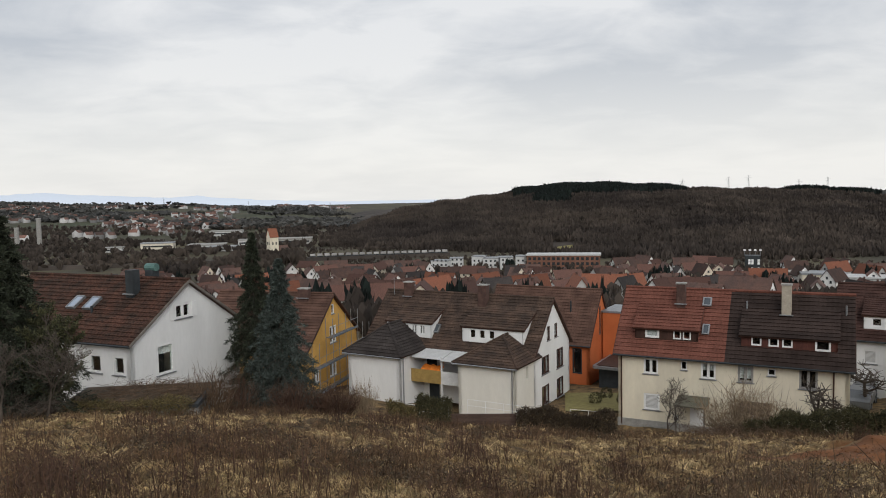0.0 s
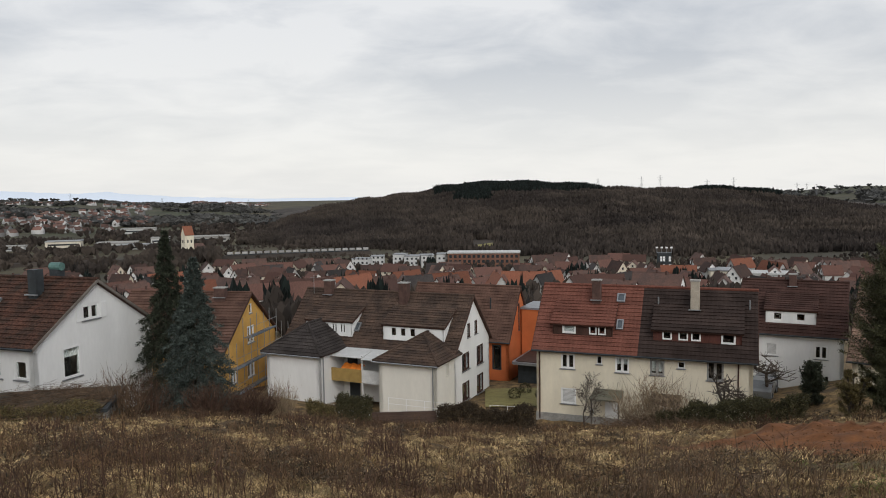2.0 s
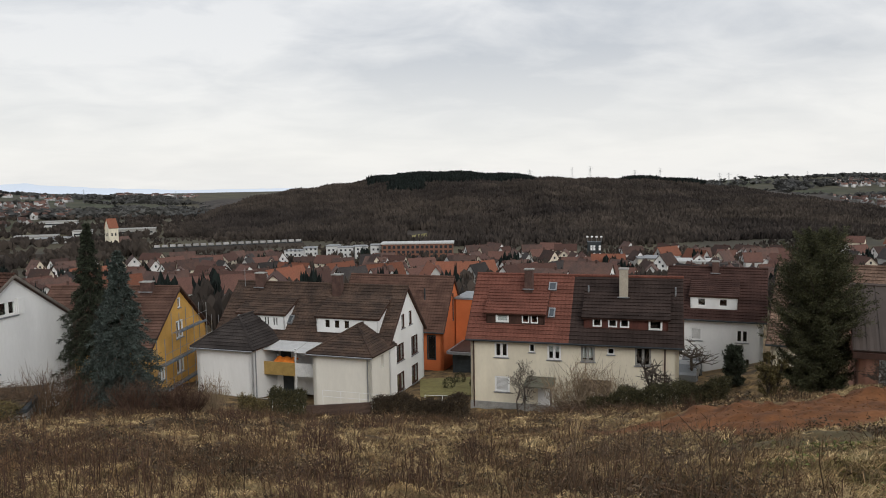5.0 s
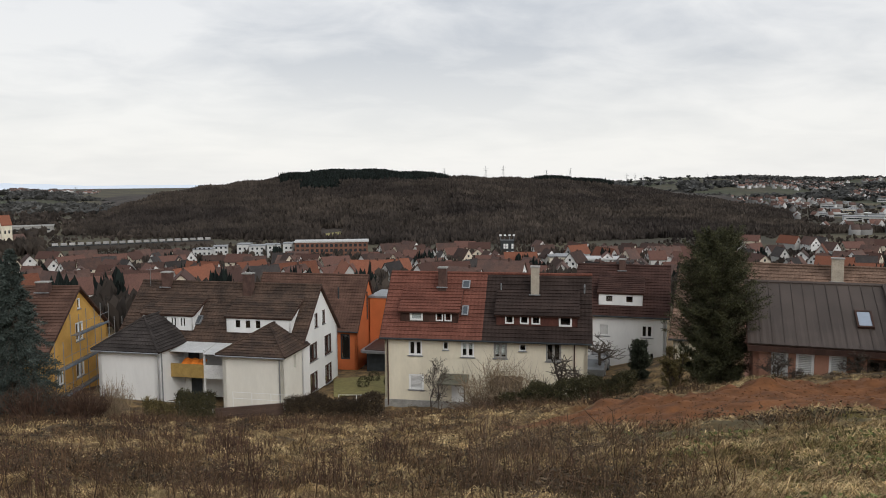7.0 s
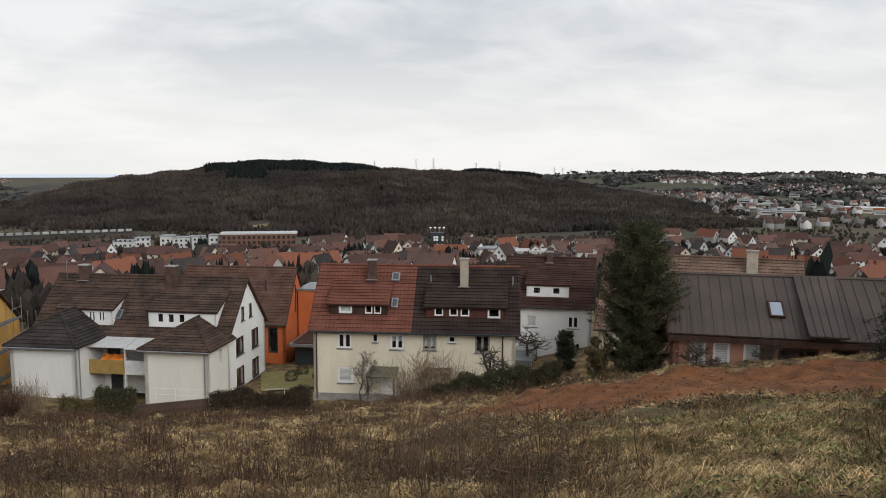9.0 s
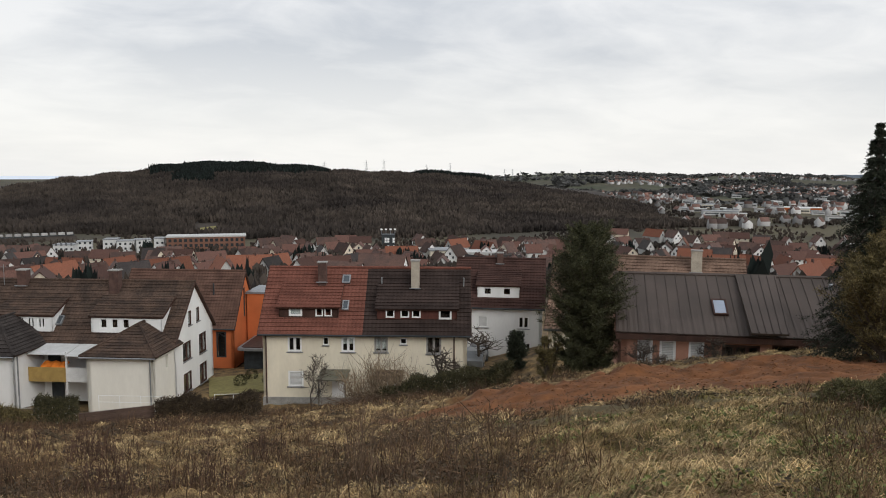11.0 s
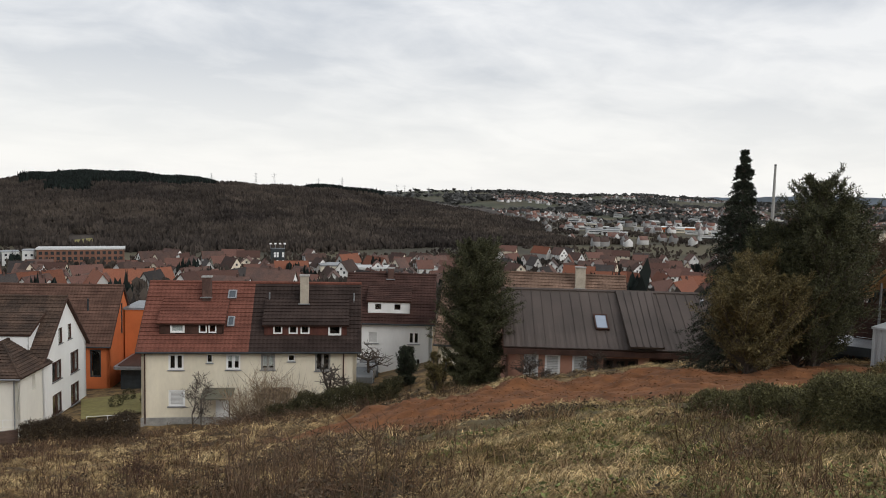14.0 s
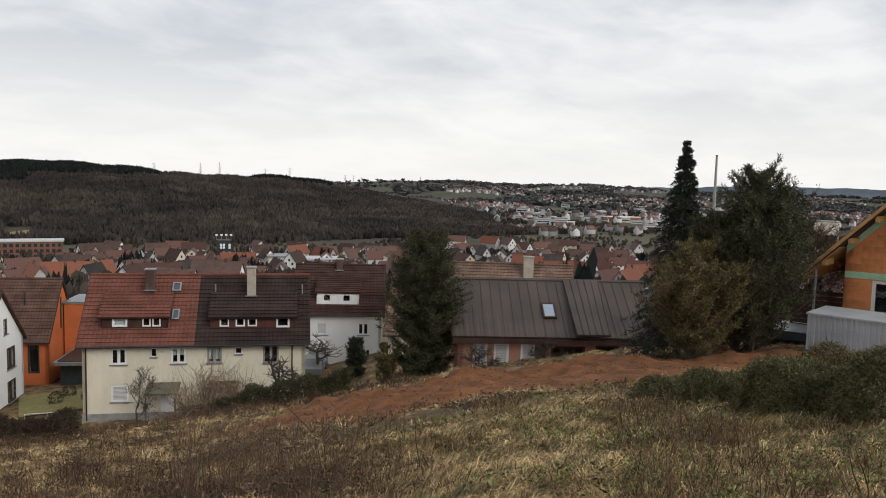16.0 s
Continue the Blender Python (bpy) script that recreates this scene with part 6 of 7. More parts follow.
def shrub(x, y, R, H, n, material, label, seed, z=None, tw=5, width=0.014, flat=1.0, name="shrub"):
    """A bare bush: many stems from the ground, each with side twigs."""
    r = np.random.default_rng(seed)
    a, q = r.uniform(0, 2 * np.pi, n), np.sqrt(r.uniform(0, 1, n))
    bx, by = x + np.cos(a) * q * R * 0.5, y + np.sin(a) * q * R * 0.5 * flat
    z0 = ground_z(bx, by) if z is None else np.full(n, z)
    base = np.stack([bx, by, z0 - 0.1], 1)
    hh = H * r.uniform(0.55, 1.0, n) * (1 - 0.35 * q)
    top = base + np.stack([np.cos(a) * q * R * 0.75 + r.normal(0, 0.15 * R, n), np.sin(a) * q * R * 0.75 * flat + r.normal(0, 0.15 * R, n), hh], 1)
    bend = np.c_[r.normal(0, 0.05 * H, (n, 2)), np.zeros(n)]
    V1, F1 = ribbons(base, top, np.full(n, width), bend, r)
    k = r.uniform(0.3, 0.95, (n, tw))
    tb = (base[:, None] + (top - base)[:, None] * k[..., None]).reshape(-1, 3)
    tt = tb + np.c_[r.normal(0, 0.22 * R, (n * tw, 2)), np.abs(r.normal(0.12, 0.12, n * tw)) * H]
    V2, F2 = ribbons(tb, tt, np.full(n * tw, width * 0.6), np.zeros((n * tw, 3)), r)
    c = np.array([x, y, gz(x, y) if z is None else z])
    ob = solo(name, np_mesh(name, np.concatenate([V1, V2]) - c, np.concatenate([F1, F2 + len(V1)]), material), None, label, "shrub", pose(*c))
    return ob


cx, cy = 16.9, 42.9
shrub(cx, cy, 2.3, 4.0, 170, M_SILVER, "large pale bare bush before the cream house", 21, width=0.022, tw=9)
shrub(-8.4, 41.5, 1.2, 2.4, 110, M_REDTWIG, "dense brown bare bush below the spruce", 22, width=0.018)
shrub(-6.3, 43.0, 1.3, 2.4, 200, M_REDTWIG, "dense rounded brown bush by the white wing", 23, width=0.02, tw=7)
shrub(-4.9, 44.0, 1.0, 2.8, 90, M_SILVER, "pale leafless shrub by the white wing", 24, width=0.016, tw=7)
shrub(-10.8, 38.6, 1.2, 3.1, 90, M_REDTWIG, "tangle of tall bare stems by the flat roof", 25, width=0.016)
shrub(-11.5, 37.2, 1.1, 3.0, 110, M_TWIG, "tangle of tall bare stems by the flat roof", 26, width=0.016)
shrub(-9.2, 43.2, 1.8, 1.5, 110, M_REDTWIG, "wide thicket of red-brown bare stems", 27, width=0.018)
shrub(9.4, 43.0, 1.6, 0.9, 160, M_TWIG, "low bare shrub at the meadow's edge", 28)
shrub(19.0, 40.0, 2.4, 1.2, 260, M_TWIG, "low bare shrub before the cream house", 29)
shrub(15.6, 40.8, 2.2, 1.1, 240, M_TWIG, "low bare shrub before the cream house", 30)
shrub(-18.5, 31.5, 2.3, 1.8, 160, M_BARK, "bare scrub at the meadow's edge", 31)
shrub(-14.8, 36.8, 2.6, 0.55, 300, M_TWIG, "dead weeds growing on the mossy flat roof", 32, z=-7.95)


def hedge(p0, p1, width, height, n, material, label, seed, leaf=0.12, base_z=None, lumpy=0.15):
    r = np.random.default_rng(seed)
    k = r.uniform(0, 1, n)
    s = r.uniform(-1, 1, n)
    h = 1 - r.uniform(0, 1, n) ** 1.6
    d = np.array(p1) - np.array(p0)
    L = np.linalg.norm(d)
    u = d / L
    nrm = np.array([-u[1], u[0]])
    lump = 1 + lumpy * np.sin(k * L * 1.7 + seed) + lumpy * 0.6 * np.sin(k * L * 4.1)
    w = width / 2 * np.sqrt(np.clip(1 - (h * 0.9) ** 3, 0.05, 1)) * lump
    side = np.sign(s) * np.abs(s) ** 0.4 * w
    x = p0[0] + u[0] * k * L + nrm[0] * side
    y = p0[1] + u[1] * k * L + nrm[1] * side
    z0 = ground_z(x, y) if base_z is None else np.full(n, base_z)
    start = np.stack([x, y, z0 + h * height * lump], 1)
    axis = np.stack([nrm[0] * s, nrm[1] * s, 0.6 + 0 * s], 1) + r.normal(0, 0.5, (n, 3))
    c = np.array([*p0, gz(*p0)])
    t = thing("hedge", pose(*c), label, "hedge")
    feather(n, start - c, axis, np.full(n, leaf * 2.2), leaf, 6, material, "foliage", t, r=r)
    st = MB()
    for j in range(max(3, int(L / 0.6))):
        f = (j + 0.5) / max(3, int(L / 0.6))
        px, py = p0[0] + u[0] * f * L, p0[1] + u[1] * f * L
        g0 = gz(px, py) if base_z is None else base_z
        st.tube((px - c[0], py - c[1], g0 - c[2] - 0.2), (px - c[0] + r.normal(0, 0.1), py - c[1] + r.normal(0, 0.1), g0 - c[2] + height * 0.8), 0.03, 0.012, 4)
    part("stems", st, M_BARK, t, kind="stuff")
    return t


def at(az_, d_):
    return d_ * math.sin(radians(az_)), d_ * math.cos(radians(az_))


hedge(at(24.0, 44.0), at(31.6, 43.8), 1.6, 1.25, 4200, M_HEDGE, "dark clipped evergreen hedge below the cream house", 41, 0.12)
hedge(at(21.6, 44.0), at(24.0, 44.0), 1.2, 0.8, 1100, M_HEDGE, "dark low hedge below the cream house", 42, 0.12)
hedge(at(5.4, 44.0), at(12.6, 44.0), 1.5, 1.25, 4600, M_HEDGEB, "brown clipped hedge below the apartment house", 43, 0.11)
hedge(at(-2.2, 44.0), at(0.35, 44.0), 1.6, 1.5, 2400, M_HEDGE, "dark clipped box hedge before the balcony", 44, 0.10)
hedge(at(-4.4, 44.0), at(-2.4, 44.0), 1.2, 0.9, 900, M_YEWB, "ragged olive shrub before the balcony", 45, 0.12)
hedge((-17.6, 34.5), (-11.8, 34.9), 1.1, 0.6, 1900, M_YEWB, "ragged olive ivy along the edge of the flat roof", 50, 0.10, base_z=-8.35)
# shaggy evergreen hedge by the container, in bushes of uneven height
hedge((13.0, 9.4), (12.5, 8.0), 1.1, 0.40, 4200, M_THUJA, "low shaggy end of the dark evergreen hedge", 46, 0.045, lumpy=0.2)
hedge((12.5, 8.0), (11.8, 6.3), 1.3, 0.62, 9000, M_THUJA, "shaggy dark evergreen hedge above the meadow", 47, 0.045, lumpy=0.25)
hedge((11.8, 6.3), (11.2, 3.0), 1.4, 0.82, 15000, M_THUJA, "tall shaggy dark evergreen hedge above the meadow", 48, 0.045, lumpy=0.25)
hedge((13.9, 8.0), (13.4, 4.2), 1.2, 0.66, 9000, M_YEWB, "olive-brown evergreen hedge behind the dark one", 49, 0.048, lumpy=0.25)

# ---- building site ----
zF = -5.4
hF, rF, he, hr, sl, on = gable_house("unfinished house of bare orange hollow brick with timber eaves", "house", (33.2, 6.7), 9, 10.0, 9.5, zF, -2.1, 2.7, M_BRICK, T_DARK, oe=1.55, og=1.1, fascia=M_WOOD,
    left=[(1.05, -1.7, 2.6, 0.02, {"bars": 0, "sill": False})])
for zz in (he - 0.15, ):
    part("mint_strip", MB().box(1.07, 1.6, zz + 0.2, 1.095, 7.94, zz + 0.47), M_MINT, hF, "mint green sealing strip")
g = MB()
for ya, yb in ((7.94, 4.75), (1.56, 4.75)):
    za, zz = he + sl * 1.55 - 0.06, hr - 0.1
    q = [(ya, za - 0.45), (yb, zz - 0.45), (yb, zz - 0.1), (ya, za - 0.1)]
    g.face(*[(1.08, a, b) for a, b in q])
    g.face(*[(1.10, a, b) for a, b in reversed(q)])
part("mint_strip", g, M_MINT, hF, "mint green sealing strip")
for k in range(6):
    f = k / 5
    y = 9.4 - f * 4.6
    z_ = he + (9.5 - y) * sl - 0.36
    part("purlin", MB().box(0.05, y - 0.08, z_ - 0.1, 1.09, y + 0.08, z_ + 0.14), M_WOOD, rF)
part("eave_soffit", MB().slab([(0.1, 9.45, he - 0.16), (10, 9.45, he - 0.16), (10, 7.95, he + sl * 1.5 - 0.2), (0.1, 7.95, he + sl * 1.5 - 0.2)], 0.03), M_WOOD, rF)
part("eave_gutter", MB().tube((-0.1, 9.58, he - 0.02), (10, 9.58, he - 0.02), 0.07, 0.07, 6).tube((0.0, 9.6, he - 0.05), (-0.35, 9.9, he - 0.45), 0.04, 0.04, 5), M_GREYMETAL, hF)
part("prop", MB().tube((0.5, 8.9, -0.3), (0.5, 8.9, he + 0.3), 0.05, 0.05, 6), M_GREYMETAL, hF, "grey steel prop")

# the hollow bricks of the gable, course by course
bk = MB().box(-0.012, 0.006, 0.006, 0.03, 0.494, 0.242).mesh("brick", M_BRICK)
gw = [o for o in hF.children if o.name.startswith("wall")][0]
for c_ in range(27):
    for b_ in range(13):
        yb, zb = 1.6 + (b_ - 0.5 * (c_ % 2)) * 0.5, 1.2 + c_ * 0.25
        top_z = he + sl * min(yb, 9.5 - yb - 0.5) - 0.4
        if yb < 1.56 or yb + 0.5 > 7.94 or zb + 0.25 > top_z or (5.3 < yb + 0.5 and yb < 6.95 and he - 1.95 < zb < he + 0.05) or he + 0.0 < zb + 0.25 < he + 0.5:
            continue
        o = part("brick", bk, None, gw)
        o.matrix_basis = pose(1.09, yb, zb)

ct = thing("site_container", pose(28.6, 14.0, -5.35, 0, 0, -81), "small galvanised corrugated steel site container", "container")
m = MB()
LX, LY, HZ = 2.75, 2.3, 2.25
nrib = 15
for k in range(nrib):
    a, b = LX * k / nrib, LX * (k + 1) / nrib
    c1, c2 = a + (b - a) * 0.42, a + (b - a) * 0.55
    for p, q, d0, d1 in ((a, c1, 0, 0), (c1, c2, 0, 0.045), (c2, b - 0.02, 0.045, 0.045), (b - 0.02, b, 0.045, 0)):
        m.face((p, d0, 0), (q, d1, 0), (q, d1, HZ), (p, d0, HZ))
part("corrugated_side", m, M_GALV, ct)
part("body", MB().box(0.02, 0.06, 0, LX - 0.02, LY, HZ - 0.03), M_GALV, ct)
part("roof", MB().box(-0.05, -0.05, HZ, LX + 0.05, LY + 0.05, HZ + 0.07, 0.03), M_GALV, ct)
part("corner_post", MB().box(LX - 0.06, -0.02, 0, LX + 0.02, 0.06, HZ), M_SHUTTER, ct)
part("door", MB().box(LX, 0.25, 0.1, LX + 0.04, LY - 0.25, HZ - 0.15, 0.01), M_SHUTTER, ct)
cp = thing("carport", pose(30.9, 18.2, -5.45, 0, 0, -70), "low dark flat-roofed carport with white posts", "carport")
part("roof", MB().box(0, 0, 0.85, 3.4, 2.6, 1.0, 0.03), M_GREYMETAL, cp)
part("fascia", MB().box(0.0, -0.05, 0.62, 3.4, -0.004, 0.98), M_SLATE, cp)
for a in (0.15, 3.2):
    part("post", MB().box(a, 0.05, -1.6, a + 0.16, 0.2, 0.84), M_FRAME, cp)
part("back_wall", MB().box(0.0, 2.3, -1.6, 3.4, 2.45, 0.84), M_SLATE, cp)
fn = thing("board_fence", pose(33.6, 17.2, -4.7, 0, 0, -75), "dark brown horizontal board fence", "fence")
for k in range(8):
    part("board", MB().box(0, -0.02, 0.1 + k * 0.22, 3.2, 0.02, 0.29 + k * 0.22), M_BROWNWOOD, fn)
for a in (0, 1.55, 3.1):
    part("post", MB().box(a, 0.02, -0.8, a + 0.1, 0.12, 1.9), M_BROWNWOOD, fn)

# flat garage roof sunk into the slope before the white house
gr = thing("flat_roof_garage", pose(-17.9, 34.9, -10.4, 0, 0, 5), "low garage with a mossy flat roof sunk in the slope", "garage")
part("wall", MB().box(0, 0, 0, 6.2, 3.9, 2.25), M_CONC, gr)
part("roof", MB().box(-0.15, -0.15, 2.25, 6.35, 4.05, 2.42, 0.03), M_SLATE, gr)
part("moss", MB().box(0.05, 0.05, 2.424, 6.15, 3.85, 2.48, 0.1), M_HEDGEB, gr, "brown moss and gravel cover")

# garden walls, rails, lawn
def garden_wall(p0, p1, h, label, m):
    d = Vector(p1) - Vector(p0)
    w = thing("garden_wall", pose(p0[0], p0[1], gz(*p0) - 0.3, 0, 0, math.degrees(math.atan2(d.y, d.x))), label, "wall")
    n = int(h / 0.2)
    for k in range(n):
        part("board", MB().box(0, 0, 0.3 + k * h / n, d.length, 0.12, 0.285 + (k + 1) * h / n), m, w)
    part("foot", MB().box(0, 0.01, -0.3, d.length, 0.11, 0.3), m, w)


garden_wall(at(0.4, 44.0), at(5.3, 44.0), 0.8, "low weathered brown board wall below the apartment house", mat("weathered_brown_boards", (0.095, 0.062, 0.048), 0.9, var=0.3, stretch=(0.2, 1, 1)))


def rail(p0, p1, h, label, n=4, z=None):
    d = Vector(p1) - Vector(p0)
    z = gz(*p0) if z is None else z
    w = thing("railing", pose(p0[0], p0[1], z, 0, 0, math.degrees(math.atan2(d.y, d.x))), label, "railing", "white railings")
    for k in range(n):
        a = d.length * k / (n - 1)
        part("post", MB().tube((a, 0, -0.6), (a, 0, h), 0.02, 0.02, 6), M_FRAME, w)
    for z_ in (h, h * 0.55):
        part("bar", MB().tube((0, 0, z_), (d.length, 0, z_), 0.018, 0.018, 6), M_FRAME, w)


rail((-3.2, 57.5), (0.2, 56.2), 1.0, "white tube railing by the terrace", 4, -15.4)
rail((1.6, 55.5), (5.4, 53.4), 1.0, "white tube railing along the wing", 4, -14.6)
rail((9.6, 58.2), (12.2, 57.2), 0.9, "white tube railing beside the lawn", 3, -16.2)
V, F = polar_sheet(np.linspace(9.0, 14.5, 9), np.linspace(61, 71, 9), lambda x, y: ground_z(x, y) + 0.05)
solo("lawn", np_mesh("lawn", V, F[:, ::-1], M_LAWN), None, "small yellow-green winter lawn between the houses", "lawn", kind="structure")
for bx, by, br in ((12.6, 63.5, 0.5), (14.8, 63.0, 0.45), (14.2, 66.5, 0.5)):
    r = np.random.default_rng(int(bx * 10))
    n = 260
    v = r.normal(size=(n, 3))
    v /= np.linalg.norm(v, axis=1, keepdims=True)
    t = thing("ball_shrub", pose(bx, by, gz(bx, by) + br * 0.8), "clipped dark green ball shrub on the lawn", "shrub", "ball shrubs")
    feather(n, v * br * 0.8, v + r.normal(0, 0.3, (n, 3)), np.full(n, br * 0.3), 0.1, 6, M_HEDGE, "foliage", t, r=r)


# parked cars between the houses
def car(x, y, yaw, material, label):
    z = gz(x, y)
    c = thing("parked_car", pose(x, y, z, 0, 0, yaw), label, "car", "parked cars")
    prof = [(-2.1, 0.35), (2.1, 0.35), (2.12, 0.75), (1.3, 0.92), (0.75, 1.42), (-1.0, 1.46), (-1.75, 0.98), (-2.12, 0.85)]
    b = MB()
    for s, e in ((-0.82, 1), (0.82, -1)):
        b.face(*[(px, s * (0.86 if pz > 1.2 else 1.0), pz) for px, pz in (prof if e > 0 else prof[::-1])])
    for k in range(8):
        p, q = prof[k], prof[(k + 1) % 8]
        fp, fq = (0.86 if p[1] > 1.2 else 1.0) * 0.82, (0.86 if q[1] > 1.2 else 1.0) * 0.82
        b.face((q[0], -fq, q[1]), (p[0], -fp, p[1]), (p[0], fp, p[1]), (q[0], fq, q[1]))
    body = part("body", b, material, c)
    part("windscreen", MB().slab([(1.27, -0.7, 0.97), (1.27, 0.7, 0.97), (0.80, 0.6, 1.40), (0.80, -0.6, 1.40)], -0.02), M_SKYPANE, body)
    for s in (-1, 1):
        part("side_window", MB().box(-1.3, s * 0.80 - 0.01, 0.98, 0.85, s * 0.80 + 0.01, 1.34), M_SKYPANE, body)
        for px in (-1.3, 1.3):
            w = part("wheel", MB().tube((px, s * 0.72, 0.31), (px, s * 0.86, 0.31), 0.31, 0.31, 14), M_SLATE, c)
            part("rim", MB().tube((px, s * 0.865, 0.31), (px, s * 0.875, 0.31), 0.19, 0.19, 10), M_GREYMETAL, w)
        part("headlight", MB().box(2.0, s * 0.6 - 0.15, 0.66, 2.13, s * 0.6 + 0.15, 0.8, 0.03), M_FRAME, body)


M_CAR1 = mat("dark_car_paint", (0.03, 0.032, 0.038), 0.3, var=0.05, bump=0, spec=0.6)
M_CAR2 = mat("silver_car_paint", (0.22, 0.23, 0.24), 0.3, metal=0.4, var=0.05, bump=0)
car(33.6, 60.4, 60, M_CAR1, "dark parked car beside the white house")
car(31.4, 57.0, 55, M_CAR2, "silver parked car beside the white house")


# ---- the meadow: dead grass and weeds ----
def field(n, a0, a1, d0, d1, r, p=1.0):
    a = np.radians(r.uniform(a0, a1, n))
    d = np.exp(np.log(d0) + (np.log(d1) - np.log(d0)) * r.uniform(0, 1, n) ** p)
    return d * np.sin(a), d * np.cos(a), d, np.degrees(a)


def patch(x, y, s, seed):
    """A smooth uneven pattern between about -1 and 1."""
    return (np.sin(x / s + 1.7 * np.sin(y / s * 0.8 + seed)) * np.sin(y / s * 1.1 + 1.3 * np.sin(x / s * 0.7 - seed))
            + 0.5 * np.sin(2.3 * x / s + seed * 2) * np.sin(2.1 * y / s + seed))


def on_mound(x, y):
    mx, my = x - 19.8, y - 17.2
    c, q = math.cos(radians(-38)), math.sin(radians(-38))
    a, b = mx * c + my * q, -mx * q + my * c
    return (a / 13.9) ** 2 + (b / np.where(b > 0, 9.5, 6.4)) ** 2 < 0.76 + 0.35 * (vnoise(x, y, 1.1) - 0.5) + 0.3 * (vnoise(x, y, 3.0) - 0.5)


def tussocks(name, n, per, az, dist, keep, length, width, material, label, seed, rise=0.35, fan=0.7, spread=0.09):
    """Tufts of grass: every tuft falls over in a direction of its own, its blades fanned about that."""
    r = np.random.default_rng(seed)
    x, y, d, a = field(n, *az, *dist, r)
    k = keep(x, y, d, a, r) & ~on_mound(x, y)
    x, y, d = x[k], y[k], d[k]
    m = len(x)
    fall = r.uniform(0, 2 * np.pi, m)
    size = r.uniform(0.55, 1.35, m) * (0.8 + d / 60)
    up = rise * r.uniform(0.4, 1.6, m)
    x, y, d, fall, size, up = (np.repeat(q, per) for q in (x, y, d, fall, size, up))
    q = m * per
    x, y = x + r.normal(0, 1, q) * spread * size, y + r.normal(0, 1, q) * spread * size
    base = np.stack([x, y, ground_z(x, y) - 0.02], 1)
    w = fall + r.normal(0, fan, q)
    ln = length * size * r.uniform(0.5, 1.2, q)
    h = ln * up * r.uniform(0.5, 1.3, q)
    top = base + np.stack([np.cos(w) * ln, np.sin(w) * ln, h], 1)
    top[:, 2] = ground_z(top[:, 0], top[:, 1]) + h * 0.45
    bend = np.stack([0 * h, 0 * h, h * 0.8], 1)
    V, F = ribbons(base, top, width * (0.55 + d / 20) * r.uniform(0.6, 1.4, q), bend, r)
    return solo(name, np_mesh(name, V, F, material), None, label, "grass", kind="stuff")


def thickets(name, clumps, per, az, dist, keep, height, material, label, seed, radius=0.5, tw=3, width=0.005, lean=0.16, arch=0.0):
    """Stands of dead stems: each stand a loose ring of stalks with side shoots, tallest in its middle."""
    r = np.random.default_rng(seed)
    cx, cy, cd, ca = field(clumps, *az, *dist, r)
    k = keep(cx, cy, cd, ca, r) & ~on_mound(cx, cy)
    cx, cy, cd = cx[k], cy[k], cd[k]
    m = len(cx)
    big = r.uniform(0.5, 1.4, m)
    cx, cy, cd, big = (np.repeat(q, per) for q in (cx, cy, cd, big))
    n = m * per
    ox, oy = r.normal(0, 1, n), r.normal(0, 1, n)
    x, y = cx + ox * radius * big, cy + oy * radius * big
    base = np.stack([x, y, ground_z(x, y) - 0.04], 1)
    h = height * (0.6 + 0.4 * big) * np.exp(-0.22 * (ox ** 2 + oy ** 2)) * r.uniform(0.45, 1.1, n)
    top = base + np.stack([(ox * 0.5 * arch + r.normal(0, lean, n)) * h, (oy * 0.5 * arch + r.normal(0, lean, n)) * h, h], 1)
    wd = width * (0.7 + cd / 24) * r.uniform(0.6, 1.5, n)
    V1, F1 = ribbons(base, top, wd, np.c_[r.normal(0, 0.05, (n, 2)) * h[:, None], arch * 0.25 * h], r)
    kk = r.uniform(0.3, 0.98, (n, tw))
    tb = (base[:, None] + (top - base)[:, None] * kk[..., None]).reshape(-1, 3)
    hh = np.repeat(h, tw)[:, None]
    tt = tb + np.c_[r.normal(0, 0.14, (n * tw, 2)), r.normal(0.14, 0.10, n * tw)] * hh
    V2, F2 = ribbons(tb, tt, np.repeat(wd * 0.7, tw), np.zeros((n * tw, 3)), r)
    return solo(name, np_mesh(name, np.concatenate([V1, V2]), np.concatenate([F1, F2 + len(V1)]), material), None, label, "weeds", kind="stuff")


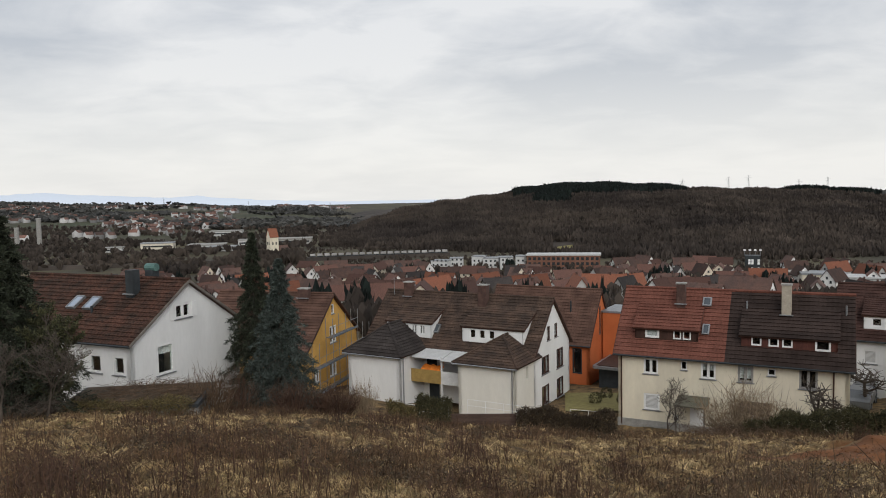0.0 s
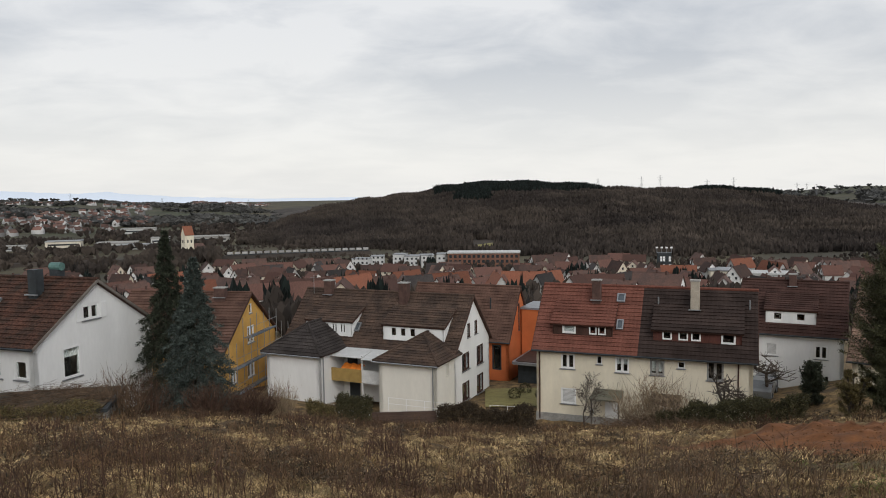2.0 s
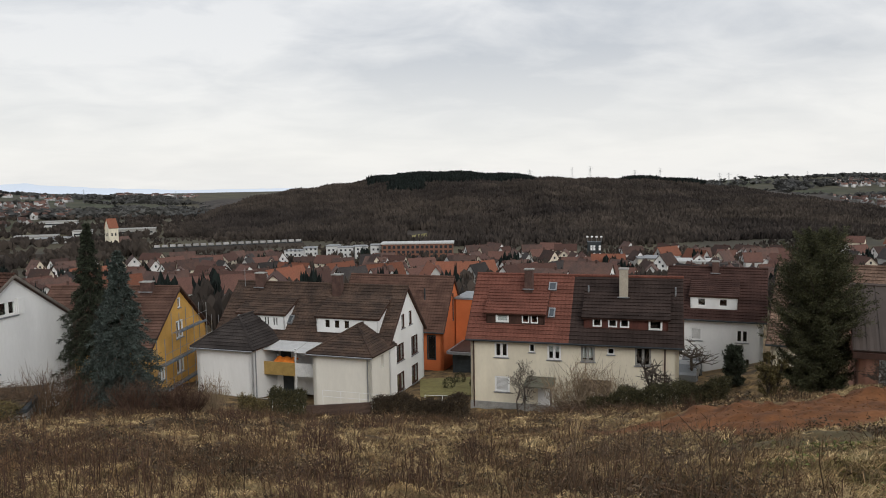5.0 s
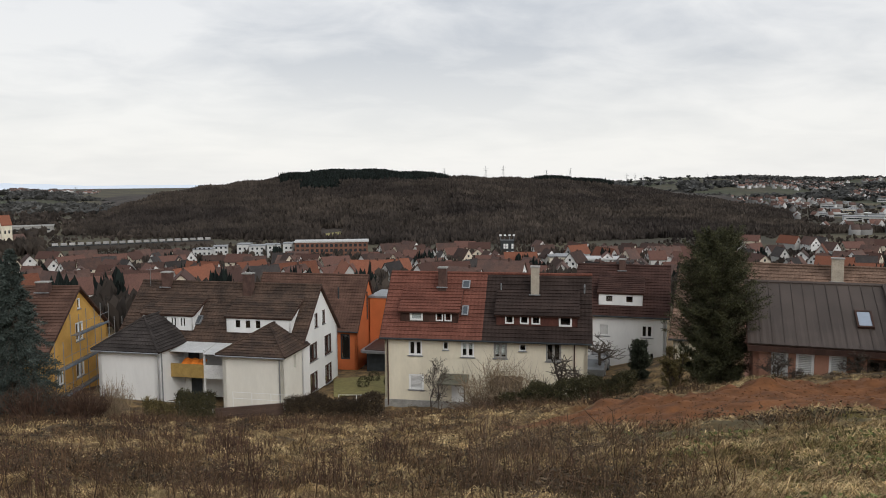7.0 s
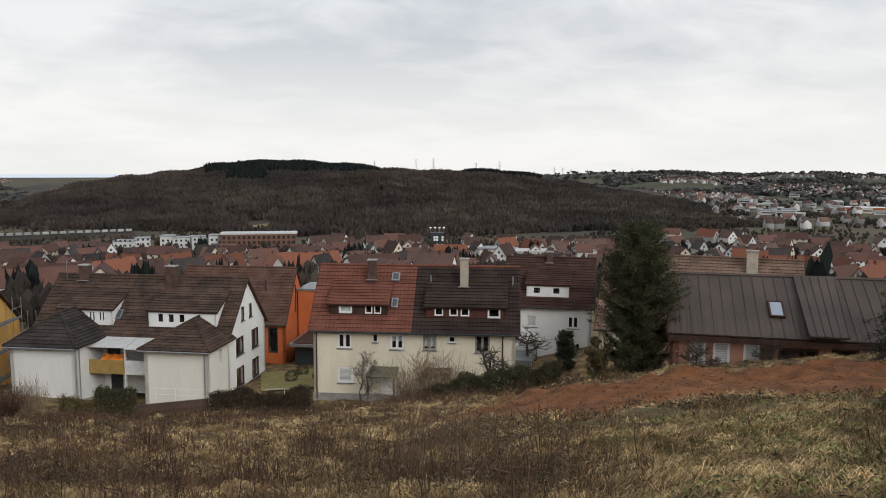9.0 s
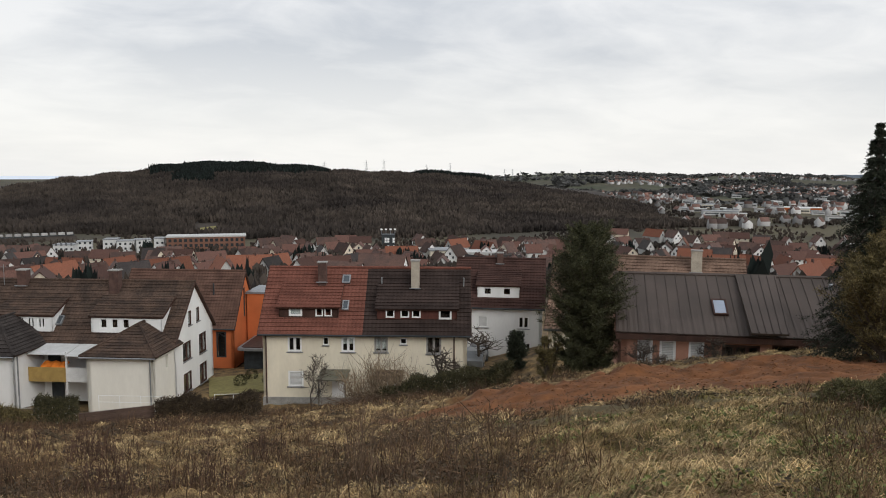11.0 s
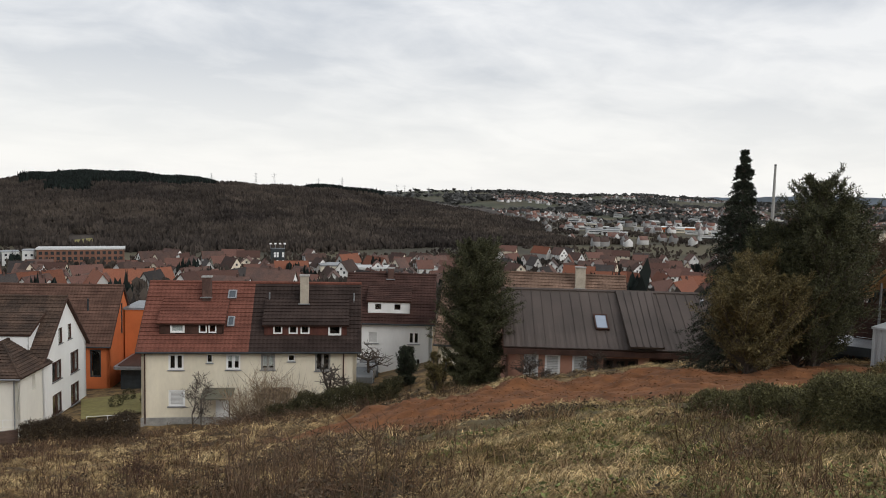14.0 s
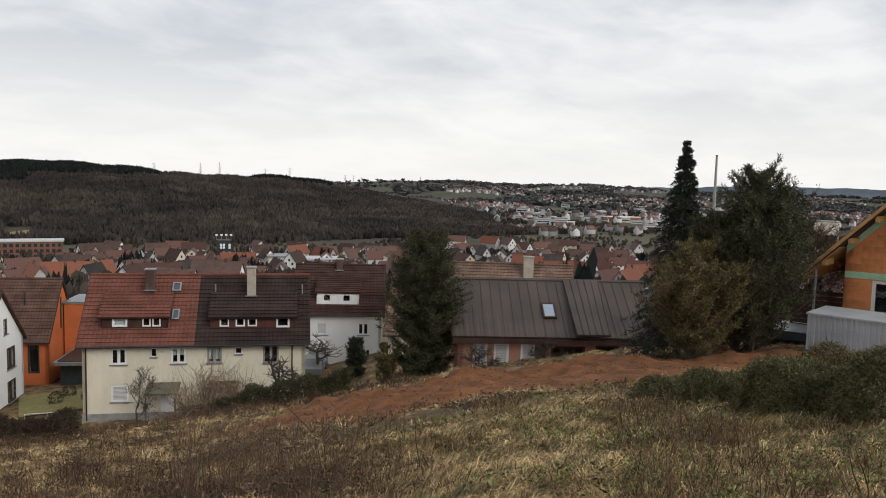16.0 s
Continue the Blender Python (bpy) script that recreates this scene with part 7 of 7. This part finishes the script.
def low_leaves(name, n, per, az, dist, keep, height, leaf, material, label, seed, spread=0.3):
    """Heaps of small leaves near the ground: brambles, dead leaves and green weeds."""
    r = np.random.default_rng(seed)
    cx, cy, cd, ca = field(n, *az, *dist, r)
    k = keep(cx, cy, cd, ca, r) & ~on_mound(cx, cy)
    cx, cy, cd = cx[k], cy[k], cd[k]
    big = r.uniform(0.5, 1.5, len(cx))
    cx, cy, cd, big = (np.repeat(q, per) for q in (cx, cy, cd, big))
    n = len(cx)
    ox, oy = r.normal(0, 1, n), r.normal(0, 1, n)
    x, y = cx + ox * spread * big, cy + oy * spread * big
    z = ground_z(x, y) + height * big * np.exp(-0.5 * (ox ** 2 + oy ** 2)) * r.uniform(0, 1, n) ** 0.6 + 0.01
    P = np.stack([x, y, z], 1)
    u = r.normal(size=(n, 3)) * [1, 1, 0.5]
    u /= np.linalg.norm(u, axis=1, keepdims=True)
    v = np.cross(u, r.normal(size=(n, 3)))
    v /= np.linalg.norm(v, axis=1, keepdims=True)
    s = (leaf * (0.7 + cd / 30) * r.uniform(0.5, 1.4, n))[:, None]
    V = np.stack([P - u * s, P + v * s * 0.45 - u * s * 0.2, P + u * s, P - v * s * 0.45 - u * s * 0.2], 1).reshape(-1, 3)
    return solo(name, np_mesh(name, V, np.arange(4 * n).reshape(-1, 4), material), None, label, "undergrowth", kind="stuff")


# open straw lies in some stretches of the slope, dark thickets stand in others
def thick(x, y):
    return patch(x, y, 1.7, 0.6) + 0.7 * patch(x, y, 4.6, 2.9)


ALL, RIGHT, LEFT = (-34, 74), (27, 74), (-34, 36)
tussocks("matted_straw", 19000, 34, ALL, (5.0, 48), lambda x, y, d, a, r: thick(x, y) + r.normal(0, 0.35, len(x)) < np.where(a > 36, 0.75, 0.40), 0.22, 0.0042, M_GRASSDRY, "pale dead grass lying in matted swirls", 61)
tussocks("brown_grass", 9500, 22, ALL, (5.0, 48), lambda x, y, d, a, r: r.uniform(0, 1, len(x)) < np.where(a > 38, 0.4, 0.85), 0.15, 0.0055, M_WEED, "short dead brown grass", 62, rise=0.7, fan=1.4)
tussocks("green_grass", 9000, 30, RIGHT, (5.0, 32), lambda x, y, d, a, r: patch(x, y, 1.4, 1.9) + (a - 42) / 18 + r.normal(0, 0.3, len(x)) > 0.15, 0.10, 0.0046, M_GRASSGRN, "dull olive winter grass", 63, rise=0.7, fan=1.5)
low_leaves("brambles", 2600, 90, ALL, (6.0, 47), lambda x, y, d, a, r: thick(x, y) + r.normal(0, 0.3, len(x)) > np.where(a > 33, 1.25, 0.30), 0.30, 0.030, M_BRAMBLE, "dark heaps of bramble and dead leaves", 65)
low_leaves("moss", 2600, 80, (-34, 74), (5.5, 30), lambda x, y, d, a, r: patch(x, y, 1.1, 2.2) + np.where(a > 32, 0.6, 0.0) + r.normal(0, 0.3, len(x)) > 0.75, 0.04, 0.020, M_MOSS, "yellow-green moss in small cushions", 66, spread=0.22)
low_leaves("green_weeds", 620, 70, RIGHT, (5.5, 19), lambda x, y, d, a, r: patch(x, y, 1.3, 3.1) + (a - 50) / 35 + r.normal(0, 0.2, len(x)) > 0.35, 0.13, 0.030, M_WEEDLEAF, "low leafy green weeds in patches", 64, spread=0.26)
thickets("bramble_canes", 1100, 24, ALL, (6.5, 46), lambda x, y, d, a, r: thick(x, y) + r.normal(0, 0.3, len(x)) > np.where(a > 33, 1.35, np.where(a > 14, 0.7, 0.4)), 0.45, M_CANE, "arching dark bramble canes", 67, 0.34, 3, 0.0050, 0.5, 1.2)
thickets("dead_stalks", 700, 30, LEFT, (8.0, 44), lambda x, y, d, a, r: thick(x, y) + r.normal(0, 0.2, len(x)) > 0.5 + 0.45 * (a > 12), 0.75, M_CANE, "stands of tall dark dead stalks", 71, 0.40, 3, 0.0055, 0.13)
thickets("red_stalks", 420, 36, LEFT, (8.5, 40), lambda x, y, d, a, r: patch(x, y, 1.2, 5.2) + r.normal(0, 0.3, len(x)) > 0.55 + 0.5 * (a > 14), 0.95, M_REDTWIG, "thickets of red-brown dead stalks", 72, 0.42, 4, 0.0055, 0.12)
thickets("tall_stems", 70, 12, (13, 33), (9, 24), lambda x, y, d, a, r: np.exp(-((a - 24) / 5.0) ** 2) > r.uniform(0, 1, len(x)), 1.35, M_TWIG, "stand of tall thin bare stems", 73, 0.45, 5, 0.0055, 0.12)
thickets("lone_stalks", 1800, 3, LEFT, (8.0, 44), lambda x, y, d, a, r: d > 0, 0.7, M_CANE, "single dead stalks standing out of the grass", 76, 0.3, 4, 0.005, 0.12)
thickets("sparse_stalks", 420, 6, (34, 74), (5.5, 17), lambda x, y, d, a, r: patch(x, y, 1.6, 0.9) + r.normal(0, 0.3, len(x)) > 0.35, 0.6, M_CANE, "sparse dead stalks in the green meadow", 74, 0.22, 4, 0.0045, 0.25)
thickets("edge_weeds", 900, 16, (-30, 31), (38, 44.5), lambda x, y, d, a, r: d > 0, 0.42, M_CANE, "fringe of low dead weeds along the lower edge of the meadow", 75, 0.5, 3, 0.005, 0.2)

# clods on the dug earth
r = np.random.default_rng(81)
n = 9000
mx, my = r.normal(0, 6.0, n), r.normal(0.5, 2.8, n)
c, q = math.cos(radians(-33)), math.sin(radians(-33))
x, y = 19.2 + mx * c - my * q, 18.6 + mx * q + my * c
s = np.abs(r.normal(0.0, 0.026, n)) ** 1.3 * 1.8 + 0.008
oct_v = np.array([(1, 0, 0), (0, 1, 0), (-1, 0, 0), (0, -1, 0), (0, 0, 0.6), (0, 0, -0.6)])
oct_f = np.array([(0, 1, 4), (1, 2, 4), (2, 3, 4), (3, 0, 4), (1, 0, 5), (2, 1, 5), (3, 2, 5), (0, 3, 5)])
P = np.stack([x, y, ground_z(x, y) + s * 0.2], 1)
V = (P[:, None] + oct_v[None] * s[:, None, None] * r.uniform(0.6, 1.4, (n, 6, 1))).reshape(-1, 3)
F = (np.arange(n)[:, None, None] * 6 + oct_f[None]).reshape(-1, 3)
solo("clods", np_mesh("clods", V, F, M_EARTHRED), None, "clods of fresh red earth on the mound", "earth", kind="stuff")
